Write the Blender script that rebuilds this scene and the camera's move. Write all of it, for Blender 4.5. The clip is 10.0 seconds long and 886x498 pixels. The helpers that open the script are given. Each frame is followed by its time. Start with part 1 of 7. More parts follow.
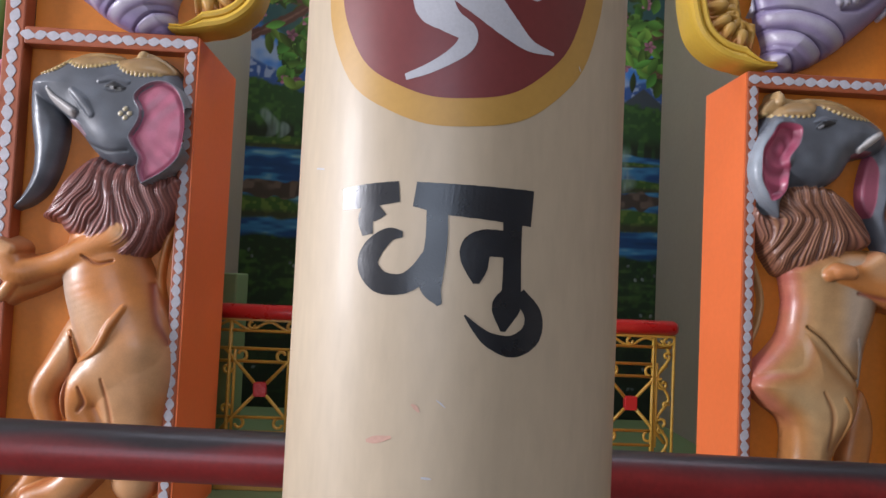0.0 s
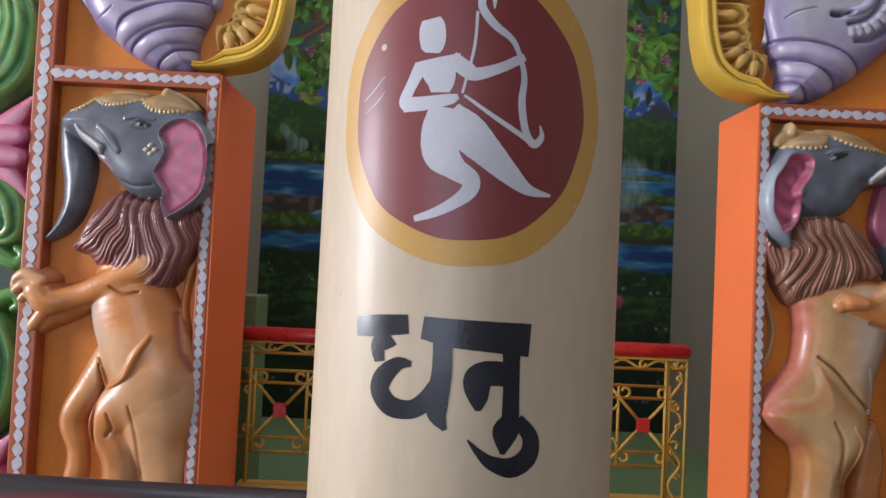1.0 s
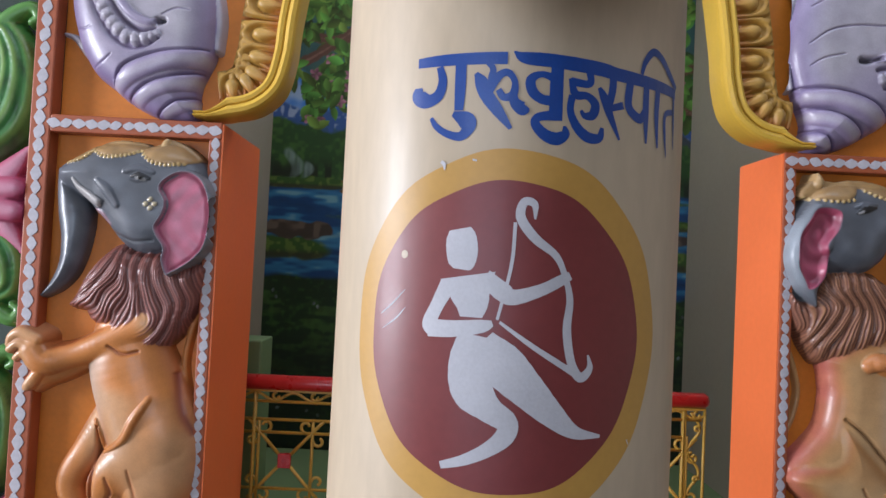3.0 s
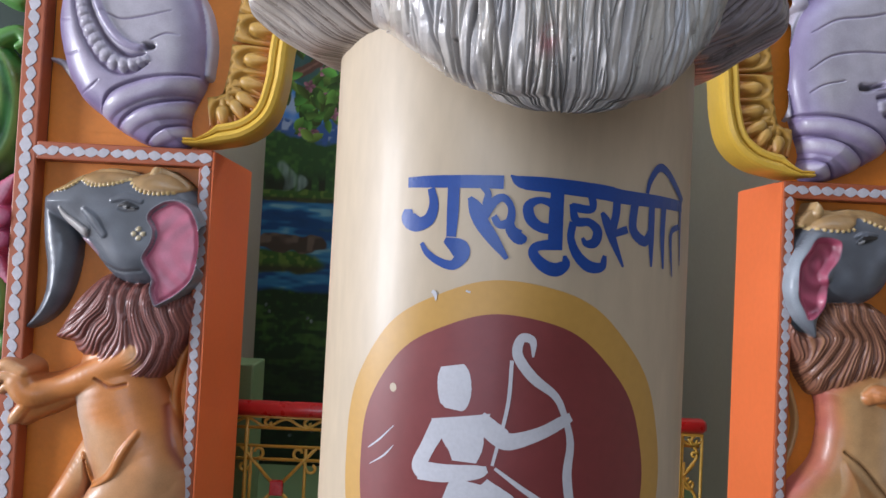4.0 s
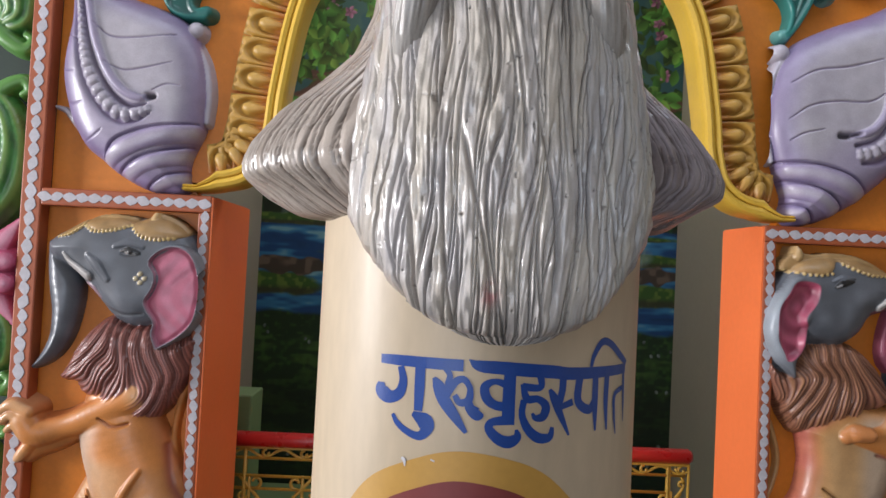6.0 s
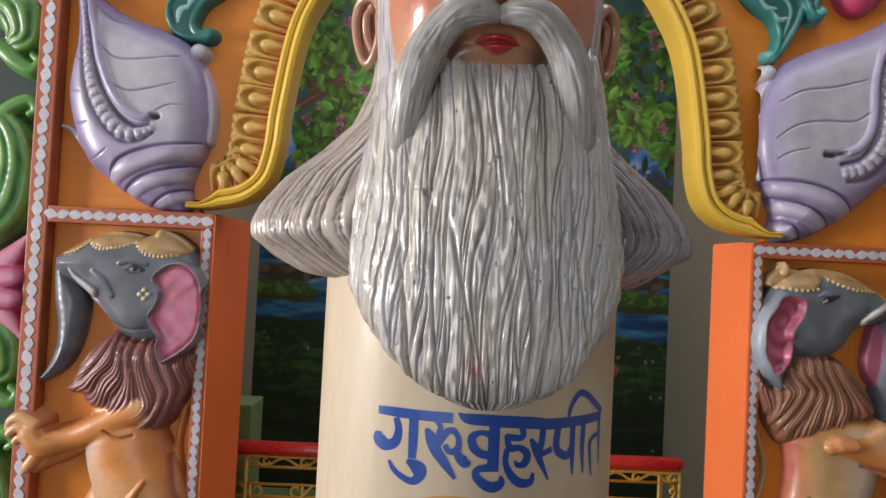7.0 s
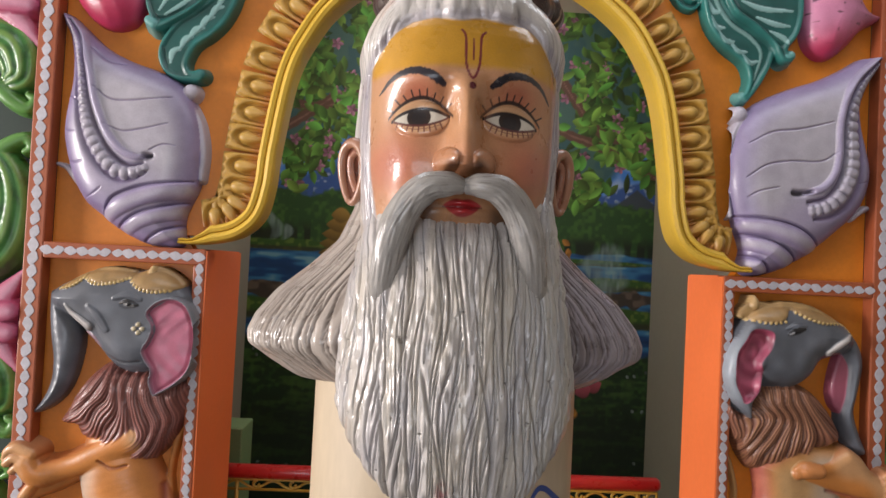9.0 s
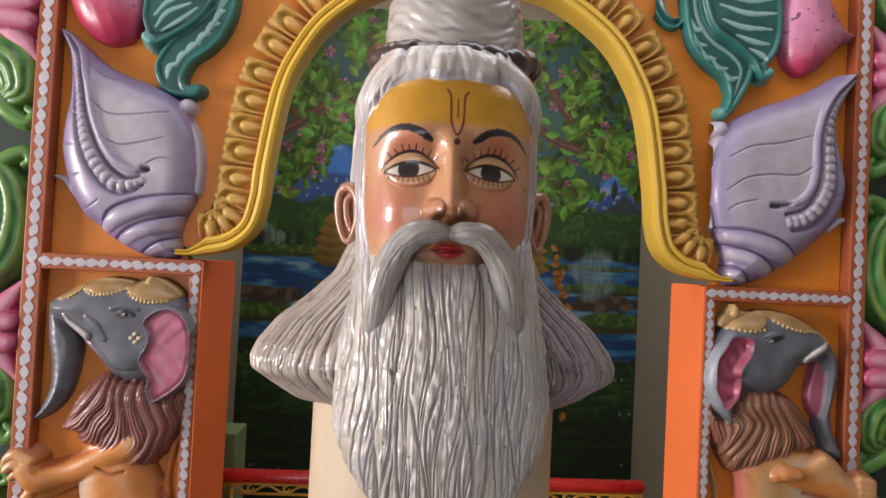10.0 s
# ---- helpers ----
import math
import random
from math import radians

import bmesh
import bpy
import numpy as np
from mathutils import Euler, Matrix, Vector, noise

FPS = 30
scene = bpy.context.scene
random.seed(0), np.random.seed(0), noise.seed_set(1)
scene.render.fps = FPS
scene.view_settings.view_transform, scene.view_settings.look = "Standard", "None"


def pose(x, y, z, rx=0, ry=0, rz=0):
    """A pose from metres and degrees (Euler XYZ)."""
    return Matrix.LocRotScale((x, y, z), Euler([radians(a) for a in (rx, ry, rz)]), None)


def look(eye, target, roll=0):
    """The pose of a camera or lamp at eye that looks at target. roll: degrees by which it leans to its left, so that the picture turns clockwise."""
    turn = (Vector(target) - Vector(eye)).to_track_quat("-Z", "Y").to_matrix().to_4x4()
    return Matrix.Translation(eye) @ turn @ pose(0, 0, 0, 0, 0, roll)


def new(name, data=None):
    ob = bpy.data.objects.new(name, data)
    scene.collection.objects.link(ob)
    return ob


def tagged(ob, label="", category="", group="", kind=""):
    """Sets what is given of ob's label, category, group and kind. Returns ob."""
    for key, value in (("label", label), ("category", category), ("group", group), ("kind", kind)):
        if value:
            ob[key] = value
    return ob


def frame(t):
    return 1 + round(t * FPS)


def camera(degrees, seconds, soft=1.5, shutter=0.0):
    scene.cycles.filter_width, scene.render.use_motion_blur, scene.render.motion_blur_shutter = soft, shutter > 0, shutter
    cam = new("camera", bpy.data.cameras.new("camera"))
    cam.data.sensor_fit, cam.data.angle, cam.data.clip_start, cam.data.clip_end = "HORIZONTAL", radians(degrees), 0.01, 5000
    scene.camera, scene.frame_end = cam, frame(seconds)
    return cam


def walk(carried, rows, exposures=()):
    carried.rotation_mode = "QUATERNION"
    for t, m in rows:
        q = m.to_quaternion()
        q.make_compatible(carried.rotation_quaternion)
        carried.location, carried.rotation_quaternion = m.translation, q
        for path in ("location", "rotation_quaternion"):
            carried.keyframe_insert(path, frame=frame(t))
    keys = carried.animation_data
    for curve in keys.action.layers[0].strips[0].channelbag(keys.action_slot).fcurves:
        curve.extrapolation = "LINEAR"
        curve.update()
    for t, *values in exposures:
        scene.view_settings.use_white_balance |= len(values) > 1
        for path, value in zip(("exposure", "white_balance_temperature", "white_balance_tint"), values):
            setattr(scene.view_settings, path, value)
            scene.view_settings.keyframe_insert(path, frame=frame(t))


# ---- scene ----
cam = camera(66.4, 10.0)
METRES, EYE, TILT, LEAN, TURN = 0.8, 1.15, 2.5, -2.6, -3.0
ROWS = [
    (0.0, 0.0, 0.0, 0.0, 0.0, 0.0, -0.0),
    (0.5, 0.0016, -0.0341, 0.0461, 0.85, -0.12, 0.07),
    (1.0, 0.012, -0.0545, 0.1244, 1.51, -0.37, -0.02),
    (1.5, 0.0094, -0.023, 0.1943, 1.88, -0.52, -0.07),
    (2.0, 0.0069, -0.0036, 0.254, 1.99, -0.52, -0.09),
    (2.5, -0.0099, 0.0135, 0.2866, 2.03, -0.55, -0.09),
    (4.0, -0.0103, 0.0806, 0.4338, 1.51, -0.71, -0.15),
    (4.5, -0.0047, 0.0807, 0.4753, 1.57, -0.72, -0.14),
    (5.0, 0.006, 0.0646, 0.5168, 1.54, -0.7, -0.14),
    (5.5, 0.0133, 0.039, 0.5506, 1.51, -0.7, -0.18),
    (7.0, 0.0273, -0.0544, 0.6497, 1.35, -0.86, -0.2),
    (7.5, 0.0288, -0.0768, 0.6729, 1.11, -0.88, -0.23),
    (8.0, 0.03, -0.0952, 0.7144, 0.82, -0.93, -0.2),
    (8.5, 0.04, -0.1186, 0.7567, 0.62, -0.96, -0.18),
    (9.0, 0.0445, -0.1456, 0.7832, 0.4, -0.93, -0.25),
    (9.5, 0.0472, -0.1755, 0.803, 0.15, -0.96, -0.26),
    (10.0, 0.0493, -0.2167, 0.8279, -0.32, -0.97, -0.27),
]
walk(cam, [(t, pose(0, 0, EYE, TILT, LEAN, TURN) @ pose(METRES * x, METRES * y, METRES * z, 90 + pitch, roll, yaw)) for t, x, y, z, yaw, pitch, roll in ROWS],
     [(0.0, -0.10, 5950, 15), (2.5, -0.10, 5750, 13), (4.5, -0.10, 5750, 12), (5.5, -0.10, 6000, 12), (7.0, -0.12, 6400, 12), (8.5, -0.12, 6600, 13), (10.0, -0.14, 6750, 18)])

# ---- world, large lights, exposure ----
world = bpy.data.worlds.new("hall_sky")
scene.world = world
world.use_nodes = True
wn = world.node_tree.nodes
sky = wn.new("ShaderNodeTexSky")
sky.sky_type = 'NISHITA'
sky.sun_disc = False
sky.sun_elevation = radians(38)
sky.sun_rotation = radians(-110)
world.node_tree.links.new(sky.outputs[0], wn["Background"].inputs[0])
wn["Background"].inputs[1].default_value = 0.1


def area_lamp(name, m, sx, sy, watts, col):
    d = bpy.data.lights.new(name, 'AREA')
    d.shape, d.size, d.size_y, d.energy, d.color = 'RECTANGLE', sx, sy, watts, col
    o = new(name, d)
    o.matrix_world = m
    return o


area_lamp("window_light", look((-6.15, -0.3, 1.8), (0.4, 1.2, 1.6)), 1.6, 2.0, 430, (1.0, 0.97, 0.95))
# added cool fill from behind the camera; its source is never seen
area_lamp("south_fill", look((-1.3, -2.95, 1.6), (0.5, 1.5, 1.4)), 1.8, 1.9, 40, (0.82, 0.90, 1.0))
# unseen fill lamp added overhead to brighten the gateway panels
area_lamp("ceiling_fill", look((0.35, 0.95, 3.62), (0.35, 1.1, 0)), 3.2, 0.7, 27, (0.92, 0.96, 1.0))
# unseen fill added inside the niche to lift the mural
area_lamp("niche_fill", look((0.2, 2.75, 3.35), (0.2, 3.4, 1.5)), 1.0, 0.4, 17, (1.0, 0.95, 0.85))

# ---- materials ----


def material(name, col=None, rough=0.4, var=0.12, scale=9.0, bump=0.15, coat=0.0, metal=0.0, attr=False, island=0.0, streak=(1, 1, 1), coatr=0.12):
    """Painted surface: a base colour or the 'paint' attribute, with two scales of variation and fine relief."""
    m = bpy.data.materials.new(name)
    m.use_nodes = True
    nt = m.node_tree
    N, L = nt.nodes, nt.links
    p = N["Principled BSDF"]
    p.inputs["Metallic"].default_value = metal
    p.inputs["Coat Weight"].default_value = coat
    p.inputs["Coat Roughness"].default_value = coatr
    co = N.new("ShaderNodeTexCoord")
    mp = N.new("ShaderNodeMapping")
    mp.inputs["Scale"].default_value = streak
    L.new(co.outputs["Object"], mp.inputs[0])
    n1 = N.new("ShaderNodeTexNoise")
    n1.inputs["Scale"].default_value = scale
    n1.inputs["Detail"].default_value = 5
    n2 = N.new("ShaderNodeTexNoise")
    n2.inputs["Scale"].default_value = scale * 14
    n2.inputs["Detail"].default_value = 3
    L.new(mp.outputs[0], n1.inputs[0])
    L.new(mp.outputs[0], n2.inputs[0])
    ramp = N.new("ShaderNodeMapRange")
    ramp.inputs["From Min"].default_value = 0.3
    ramp.inputs["From Max"].default_value = 0.7
    ramp.inputs["To Min"].default_value = 1 - var
    ramp.inputs["To Max"].default_value = 1 + var
    mixn = N.new("ShaderNodeMath")
    mixn.operation = 'MULTIPLY_ADD'
    mixn.inputs[1].default_value = 0.35
    L.new(n2.outputs[0], mixn.inputs[0])
    sc = N.new("ShaderNodeMath")
    sc.operation = 'MULTIPLY'
    sc.inputs[1].default_value = 0.65
    L.new(n1.outputs[0], sc.inputs[0])
    L.new(sc.outputs[0], mixn.inputs[2])
    L.new(mixn.outputs[0], ramp.inputs[0])
    val = ramp.outputs[0]
    if island:
        oi = N.new("ShaderNodeObjectInfo")
        r2 = N.new("ShaderNodeMapRange")
        r2.inputs["To Min"].default_value = 1 - island
        r2.inputs["To Max"].default_value = 1 + island
        L.new(oi.outputs["Random"], r2.inputs[0])
        mm = N.new("ShaderNodeMath")
        mm.operation = 'MULTIPLY'
        L.new(val, mm.inputs[0])
        L.new(r2.outputs[0], mm.inputs[1])
        val = mm.outputs[0]
    mul = N.new("ShaderNodeVectorMath")
    mul.operation = 'SCALE'
    if attr:
        at = N.new("ShaderNodeAttribute")
        at.attribute_name = "paint"
        L.new(at.outputs["Color"], mul.inputs[0])
    else:
        mul.inputs[0].default_value = col
    L.new(val, mul.inputs["Scale"])
    L.new(mul.outputs[0], p.inputs["Base Color"])
    rr = N.new("ShaderNodeMapRange")
    rr.inputs["To Min"].default_value = max(0.03, rough - 0.12)
    rr.inputs["To Max"].default_value = rough + 0.12
    L.new(n1.outputs[0], rr.inputs[0])
    L.new(rr.outputs[0], p.inputs["Roughness"])
    b = N.new("ShaderNodeBump")
    b.inputs["Strength"].default_value = bump
    b.inputs["Distance"].default_value = 0.002
    L.new(mixn.outputs[0], b.inputs["Height"])
    L.new(b.outputs[0], p.inputs["Normal"])
    return m


M_STATUE = material("glossy_statue_paint", attr=True, rough=0.30, var=0.13, scale=46, bump=0.35, coat=0.5, coatr=0.06)
M_RELIEF = material("painted_relief", attr=True, rough=0.37, var=0.15, scale=22, bump=0.35, coat=0.13, coatr=0.10)
M_MURAL = material("mural_paint", attr=True, rough=0.6, var=0.08, scale=16, bump=0.1)
M_PILLAR = material("cream_pillar_paint", (0.50, 0.405, 0.285), rough=0.44, var=0.13, scale=4, bump=0.06, coat=0.05, streak=(2, 2, 0.6))
M_OCHRE = material("ochre_paint", (0.48, 0.27, 0.055), rough=0.42, var=0.09, scale=14, bump=0.1)
M_MAROON = material("maroon_paint", (0.175, 0.030, 0.030), rough=0.42, var=0.12, scale=12, bump=0.1, coat=0.05)
M_WHITE = material("white_brush_paint", (0.50, 0.50, 0.54), rough=0.5, var=0.12, scale=30, bump=0.2)
M_BLUE = material("blue_brush_paint", (0.005, 0.050, 0.27), rough=0.35, var=0.15, scale=40, bump=0.2, coat=0.15)
M_BLACK = material("black_brush_paint", (0.008, 0.011, 0.017), rough=0.3, var=0.2, scale=40, bump=0.2, coat=0.2)
M_ORANGE = material("orange_wall_paint", (0.60, 0.19, 0.015), rough=0.45, var=0.14, scale=5, bump=0.25)
M_REVEAL = material("orange_reveal_paint", (0.86, 0.195, 0.055), rough=0.5, var=0.06, scale=4, bump=0.12)
M_TERRA = material("terracotta_trim_paint", (0.33, 0.082, 0.03), rough=0.5, var=0.14, scale=20, bump=0.25)
M_BEAD = material("pale_lilac_bead_paint", (0.44, 0.425, 0.465), rough=0.6, var=0.16, scale=50, bump=0.2, island=0.1)
M_GOLD = material("yellow_moulding_paint", (0.64, 0.41, 0.05), rough=0.4, var=0.08, scale=10, bump=0.15, coat=0.1)
M_TONGUE = material("gold_tongue_paint", attr=True, rough=0.46, var=0.16, scale=25, bump=0.3, coat=0.04, island=0.12)
M_GREY = material("grey_beige_wall_paint", (0.36, 0.33, 0.27), rough=0.7, var=0.06, scale=3, bump=0.2)
M_WALL = material("cream_wall_plaster", (0.36, 0.32, 0.26), rough=0.75, var=0.07, scale=2, bump=0.2)
M_CEIL = material("white_ceiling_paint", (0.5, 0.48, 0.45), rough=0.8, var=0.04, scale=2, bump=0.1)
M_FLOOR = material("grey_stone_floor", (0.17, 0.155, 0.14), rough=0.4, var=0.15, scale=3, bump=0.1)
M_GREENP = material("pale_green_paint", (0.16, 0.24, 0.11), rough=0.6, var=0.1, scale=7, bump=0.15)
M_RED = material("red_rail_paint", (0.45, 0.018, 0.018), rough=0.3, var=0.1, scale=20, bump=0.12, coat=0.3)
M_IRON = material("yellow_iron_paint", (0.48, 0.29, 0.04), rough=0.42, var=0.16, scale=60, bump=0.25)
M_PIPE = material("dark_red_pipe_paint", attr=True, col=None, rough=0.38, var=0.3, scale=9, bump=0.2, coat=0.1)

# ---- mesh helpers ----


def mesh_arrays(name, V, F, C=None, mat=None, smooth=True):
    """One mesh from numpy vertices and quads, with an optional 'paint' colour per vertex."""
    me = bpy.data.meshes.new(name)
    V = np.asarray(V, dtype=np.float32)
    F = np.asarray(F, dtype=np.int32)
    me.vertices.add(len(V))
    me.vertices.foreach_set("co", V.ravel())
    me.loops.add(F.size)
    me.loops.foreach_set("vertex_index", F.ravel())
    me.polygons.add(len(F))
    me.polygons.foreach_set("loop_start", np.arange(0, F.size, F.shape[1], dtype=np.int32))
    if C is not None:
        a = me.color_attributes.new("paint", 'FLOAT_COLOR', 'POINT')
        a.data.foreach_set("color", np.c_[C, np.ones(len(C))].astype(np.float32).ravel())
    me.polygons.foreach_set("use_smooth", np.full(len(F), smooth))
    if mat:
        me.materials.append(mat)
    me.update(calc_edges=True)
    me.validate()
    return me


def grid_faces(n, m, wrap=False, flip=False, base=0):
    i, j = np.meshgrid(np.arange(n - 1), np.arange(m if wrap else m - 1), indexing="ij")
    k = (j + 1) % m
    f = np.stack([i * m + j, i * m + k, (i + 1) * m + k, (i + 1) * m + j], -1).reshape(-1, 4)
    return (f[:, ::-1] if flip else f) + base


class Shells:
    """Several grids gathered into one mesh."""

    def __init__(self):
        self.V, self.F, self.C, self.n = [], [], [], 0

    def add(self, P, col, wrap=False, flip=False):
        n, m = P.shape[:2]
        self.V.append(P.reshape(-1, 3))
        self.C.append(np.broadcast_to(np.asarray(col, float), P.shape).reshape(-1, 3))
        self.F.append(grid_faces(n, m, wrap, flip, self.n))
        self.n += n * m

    def mesh(self, name, mat):
        return mesh_arrays(name, np.concatenate(self.V), np.concatenate(self.F), np.concatenate(self.C), mat)


def part(name, bm, mat, parent=None, label="", smooth=False):
    """Link a bmesh as one mesh object under a thing or a part."""
    me = bpy.data.meshes.new(name)
    bm.to_mesh(me)
    bm.free()
    me.materials.append(mat)
    if smooth:
        me.polygons.foreach_set("use_smooth", np.full(len(me.polygons), True))
    return child(name, me, parent, label)


def child(name, me, parent=None, label=""):
    o = new(name, me)
    if parent:
        o.parent = parent
        o.matrix_parent_inverse = parent.matrix_basis.inverted()
    return tagged(o, label)


def add_box(bm, x0, x1, y0, y1, z0, z1, bevel=0.0):
    r = bmesh.ops.create_cube(bm, size=1, matrix=Matrix.LocRotScale(((x0 + x1) / 2, (y0 + y1) / 2, (z0 + z1) / 2), None, (x1 - x0, y1 - y0, z1 - z0)))
    if bevel:
        es = list({e for v in r["verts"] for e in v.link_edges})
        bmesh.ops.bevel(bm, geom=es, offset=bevel, segments=2, affect='EDGES', profile=0.5)


def box(name, x0, x1, y0, y1, z0, z1, mat, parent=None, bevel=0.0, label=""):
    bm = bmesh.new()
    add_box(bm, x0, x1, y0, y1, z0, z1, bevel)
    return part(name, bm, mat, parent, label)


def catmull(pts, n=8):
    """A smooth line through points of any dimension."""
    p = np.asarray(pts, float)
    q = np.vstack([2 * p[0] - p[1], p, 2 * p[-1] - p[-2]])
    out = []
    for i in range(1, len(q) - 2):
        for t in np.linspace(0, 1, n, endpoint=False):
            a, b, c, d = q[i - 1], q[i], q[i + 1], q[i + 2]
            out.append(0.5 * (2 * b + (c - a) * t + (2 * a - 5 * b + 4 * c - d) * t * t + (3 * b - a - 3 * c + d) * t ** 3))
    out.append(p[-1])
    return np.array(out)


def tube_grid(path, radii, sides=10, flat=1.0):
    """Rings round a 3D path; flat squeezes them along y."""
    P = np.asarray(path, float)
    T = np.gradient(P, axis=0)
    T /= np.linalg.norm(T, axis=1)[:, None] + 1e-9
    up = np.tile(np.array([0, 1.0, 0]), (len(P), 1))
    A = np.cross(T, up)
    bad = np.linalg.norm(A, axis=1) < 1e-3
    A[bad] = (1, 0, 0)
    A /= np.linalg.norm(A, axis=1)[:, None]
    B = np.cross(A, T)
    th = np.linspace(0, 2 * np.pi, sides, endpoint=False)
    r = np.broadcast_to(np.asarray(radii, float), (len(P),))[:, None, None]
    return P[:, None] + r * (np.cos(th)[None, :, None] * A[:, None] + flat * np.sin(th)[None, :, None] * B[:, None])


def tube(name, path, radii, mat, parent=None, sides=10, label=""):
    g = tube_grid(path, radii, sides)
    g = np.concatenate([g[:1] * 0 + g[:1].mean(1, keepdims=True), g, g[-1:] * 0 + g[-1:].mean(1, keepdims=True)])
    me = mesh_arrays(name, g.reshape(-1, 3), grid_faces(len(g), sides, True), None, mat)
    return child(name, me, parent, label)


def gauss(x, s):
    return np.exp(-(x / s) ** 2)


def sstep(a, b, x):
    t = np.clip((x - a) / (b - a), 0, 1)
    return t * t * (3 - 2 * t)


def waves(u, v, k, seed, n=5):
    """Smooth ridges along v, k per unit of u, wandering a little."""
    r = np.random.RandomState(seed)
    f = 0
    for i in range(n):
        ki = k * (0.55 + 0.35 * i)
        f = f + np.abs(np.sin(ki * u + r.rand() * 6 + 1.3 * np.sin(v * (3 + 5 * r.rand()) + r.rand() * 6) * (0.6 + 0.5 * r.rand()))) / (1 + 0.35 * i)
    return f / n


def vnoise(x, z, scale, seed):
    """Value noise on a grid, smooth."""
    r = np.random.RandomState(seed).rand(64, 64)
    a, b = np.asarray(x) * scale, np.asarray(z) * scale
    i, j = np.floor(a).astype(int), np.floor(b).astype(int)
    u, v = a - i, b - j
    u, v = u * u * (3 - 2 * u), v * v * (3 - 2 * v)
    g = lambda p, q: r[p % 64, q % 64]
    return (g(i, j) * (1 - u) + g(i + 1, j) * u) * (1 - v) + (g(i, j + 1) * (1 - u) + g(i + 1, j + 1) * u) * v


# ---- the plan ----
MID = 0.172          # the gateway's middle
FRONT = 1.885        # face of the gateway's trim
PANEL = 1.935        # recessed orange panels
PX0, PY0, PR = 0.042, 0.593, 0.138   # the pillar

# ---- large structure ----
tagged(box("floor", -6.3, 3.2, -3.0, 4.0, -0.1, 0, M_FLOOR), "polished grey stone hall floor", "floor", kind="structure")
# unseen ceiling, left open below the added overhead fill
cb = bmesh.new()
for x0, x1, y0, y1 in ((-6.3, -1.35, -3, 4), (2.05, 3.2, -3, 4), (-1.35, 2.05, -3, .55), (-1.35, 2.05, 1.35, 4)):
    add_box(cb, x0, x1, y0, y1, 3.6, 3.7)
tagged(part("ceiling", cb, M_CEIL), "white painted hall ceiling, unseen, with an opening for the added fill lamp", "ceiling", kind="structure")


def holed_wall(name, m, w, h, a0, a1, b0, b1, label):
    """A wall 0.12 thick in its own x-z plane with one opening through it."""
    bm = bmesh.new()
    add_box(bm, 0, a0, 0, .12, 0, h)
    add_box(bm, a1, w, 0, .12, 0, h)
    add_box(bm, a0, a1, 0, .12, 0, b0)
    add_box(bm, a0, a1, 0, .12, b1, h)
    o = part(name, bm, M_WALL)
    o.matrix_world = m
    return tagged(o, label, "wall", kind="structure")


holed_wall("wall_west", pose(-6.3, -3.0, 0, 0, 0, 90), 7.0, 3.6, 1.75, 3.65, 0.7, 2.9, "cream plaster hall wall with a window opening")
# unseen wall, opened where the added south fill shines in
holed_wall("wall_south", pose(-6.3, -3.12, 0), 9.5, 3.6, 4.0, 6.0, 0.6, 2.6, "unseen cream plaster hall wall with an opening for the added fill lamp")
tagged(box("wall_east", 3.2, 3.32, -3.12, 4.1, 0, 3.6, M_WALL), "cream plaster hall wall", "wall", kind="structure")
tagged(box("wall_north", -6.3, 3.2, 3.76, 3.9, 0, 3.6, M_WALL), "cream plaster wall behind the mural", "wall", kind="structure")
tagged(box("wall_niche_west", -1.0, -0.925, 2.29, 3.75, 0, 3.6, M_GREY), "grey-beige side wall of the mural niche", "wall", kind="structure")
tagged(box("wall_niche_east", 1.397, 1.47, 2.2, 3.75, 0, 3.6, M_GREY), "grey-beige side wall of the mural niche", "wall", kind="structure")
for s, nm in ((-1, "wall_gate_west"), (1, "wall_gate_east")):
    xa, xb = (-6.3, -1.62) if s < 0 else (1.96, 3.2)
    tagged(box(nm, xa, xb, 1.95, 2.1, 0, 3.6, M_WALL), "cream plaster wall beside the gateway", "wall", kind="structure")

# gateway posts with recessed panels


def gx(x, s):
    return x if s < 0 else 2 * MID - x


def sbox(name, s, xa, xb, y0, y1, z0, z1, mat, parent=None, bevel=0.0):
    a, b = sorted((gx(xa, s), gx(xb, s)))
    return box(name, a, b, y0, y1, z0, z1, mat, parent, bevel)


bead_meshes = []
for k in range(3):
    bm = bmesh.new()
    low, top = [], []
    for i in range(14):
        an = 2 * math.pi * i / 14
        c, d = math.cos(an), math.sin(an)
        x, z = .0155 * math.copysign(abs(c) ** 1.35, c), .0222 * math.copysign(abs(d) ** 1.35, d)
        x += .12 * z * (k - 1) + .0008 * math.sin(i * 2.4 + k)
        low.append(bm.verts.new((x, 0, z)))
        top.append(bm.verts.new((x * .93, -.0008, z * .93)))
    for i in range(14):
        j = (i + 1) % 14
        bm.faces.new((low[i], low[j], top[j], top[i]))
    bm.faces.new(top)
    bmesh.ops.recalc_face_normals(bm, faces=bm.faces)
    me = bpy.data.meshes.new("bead")
    bm.to_mesh(me)
    bm.free()
    me.materials.append(M_BEAD)
    bead_meshes.append(me)
rng = random.Random(4)


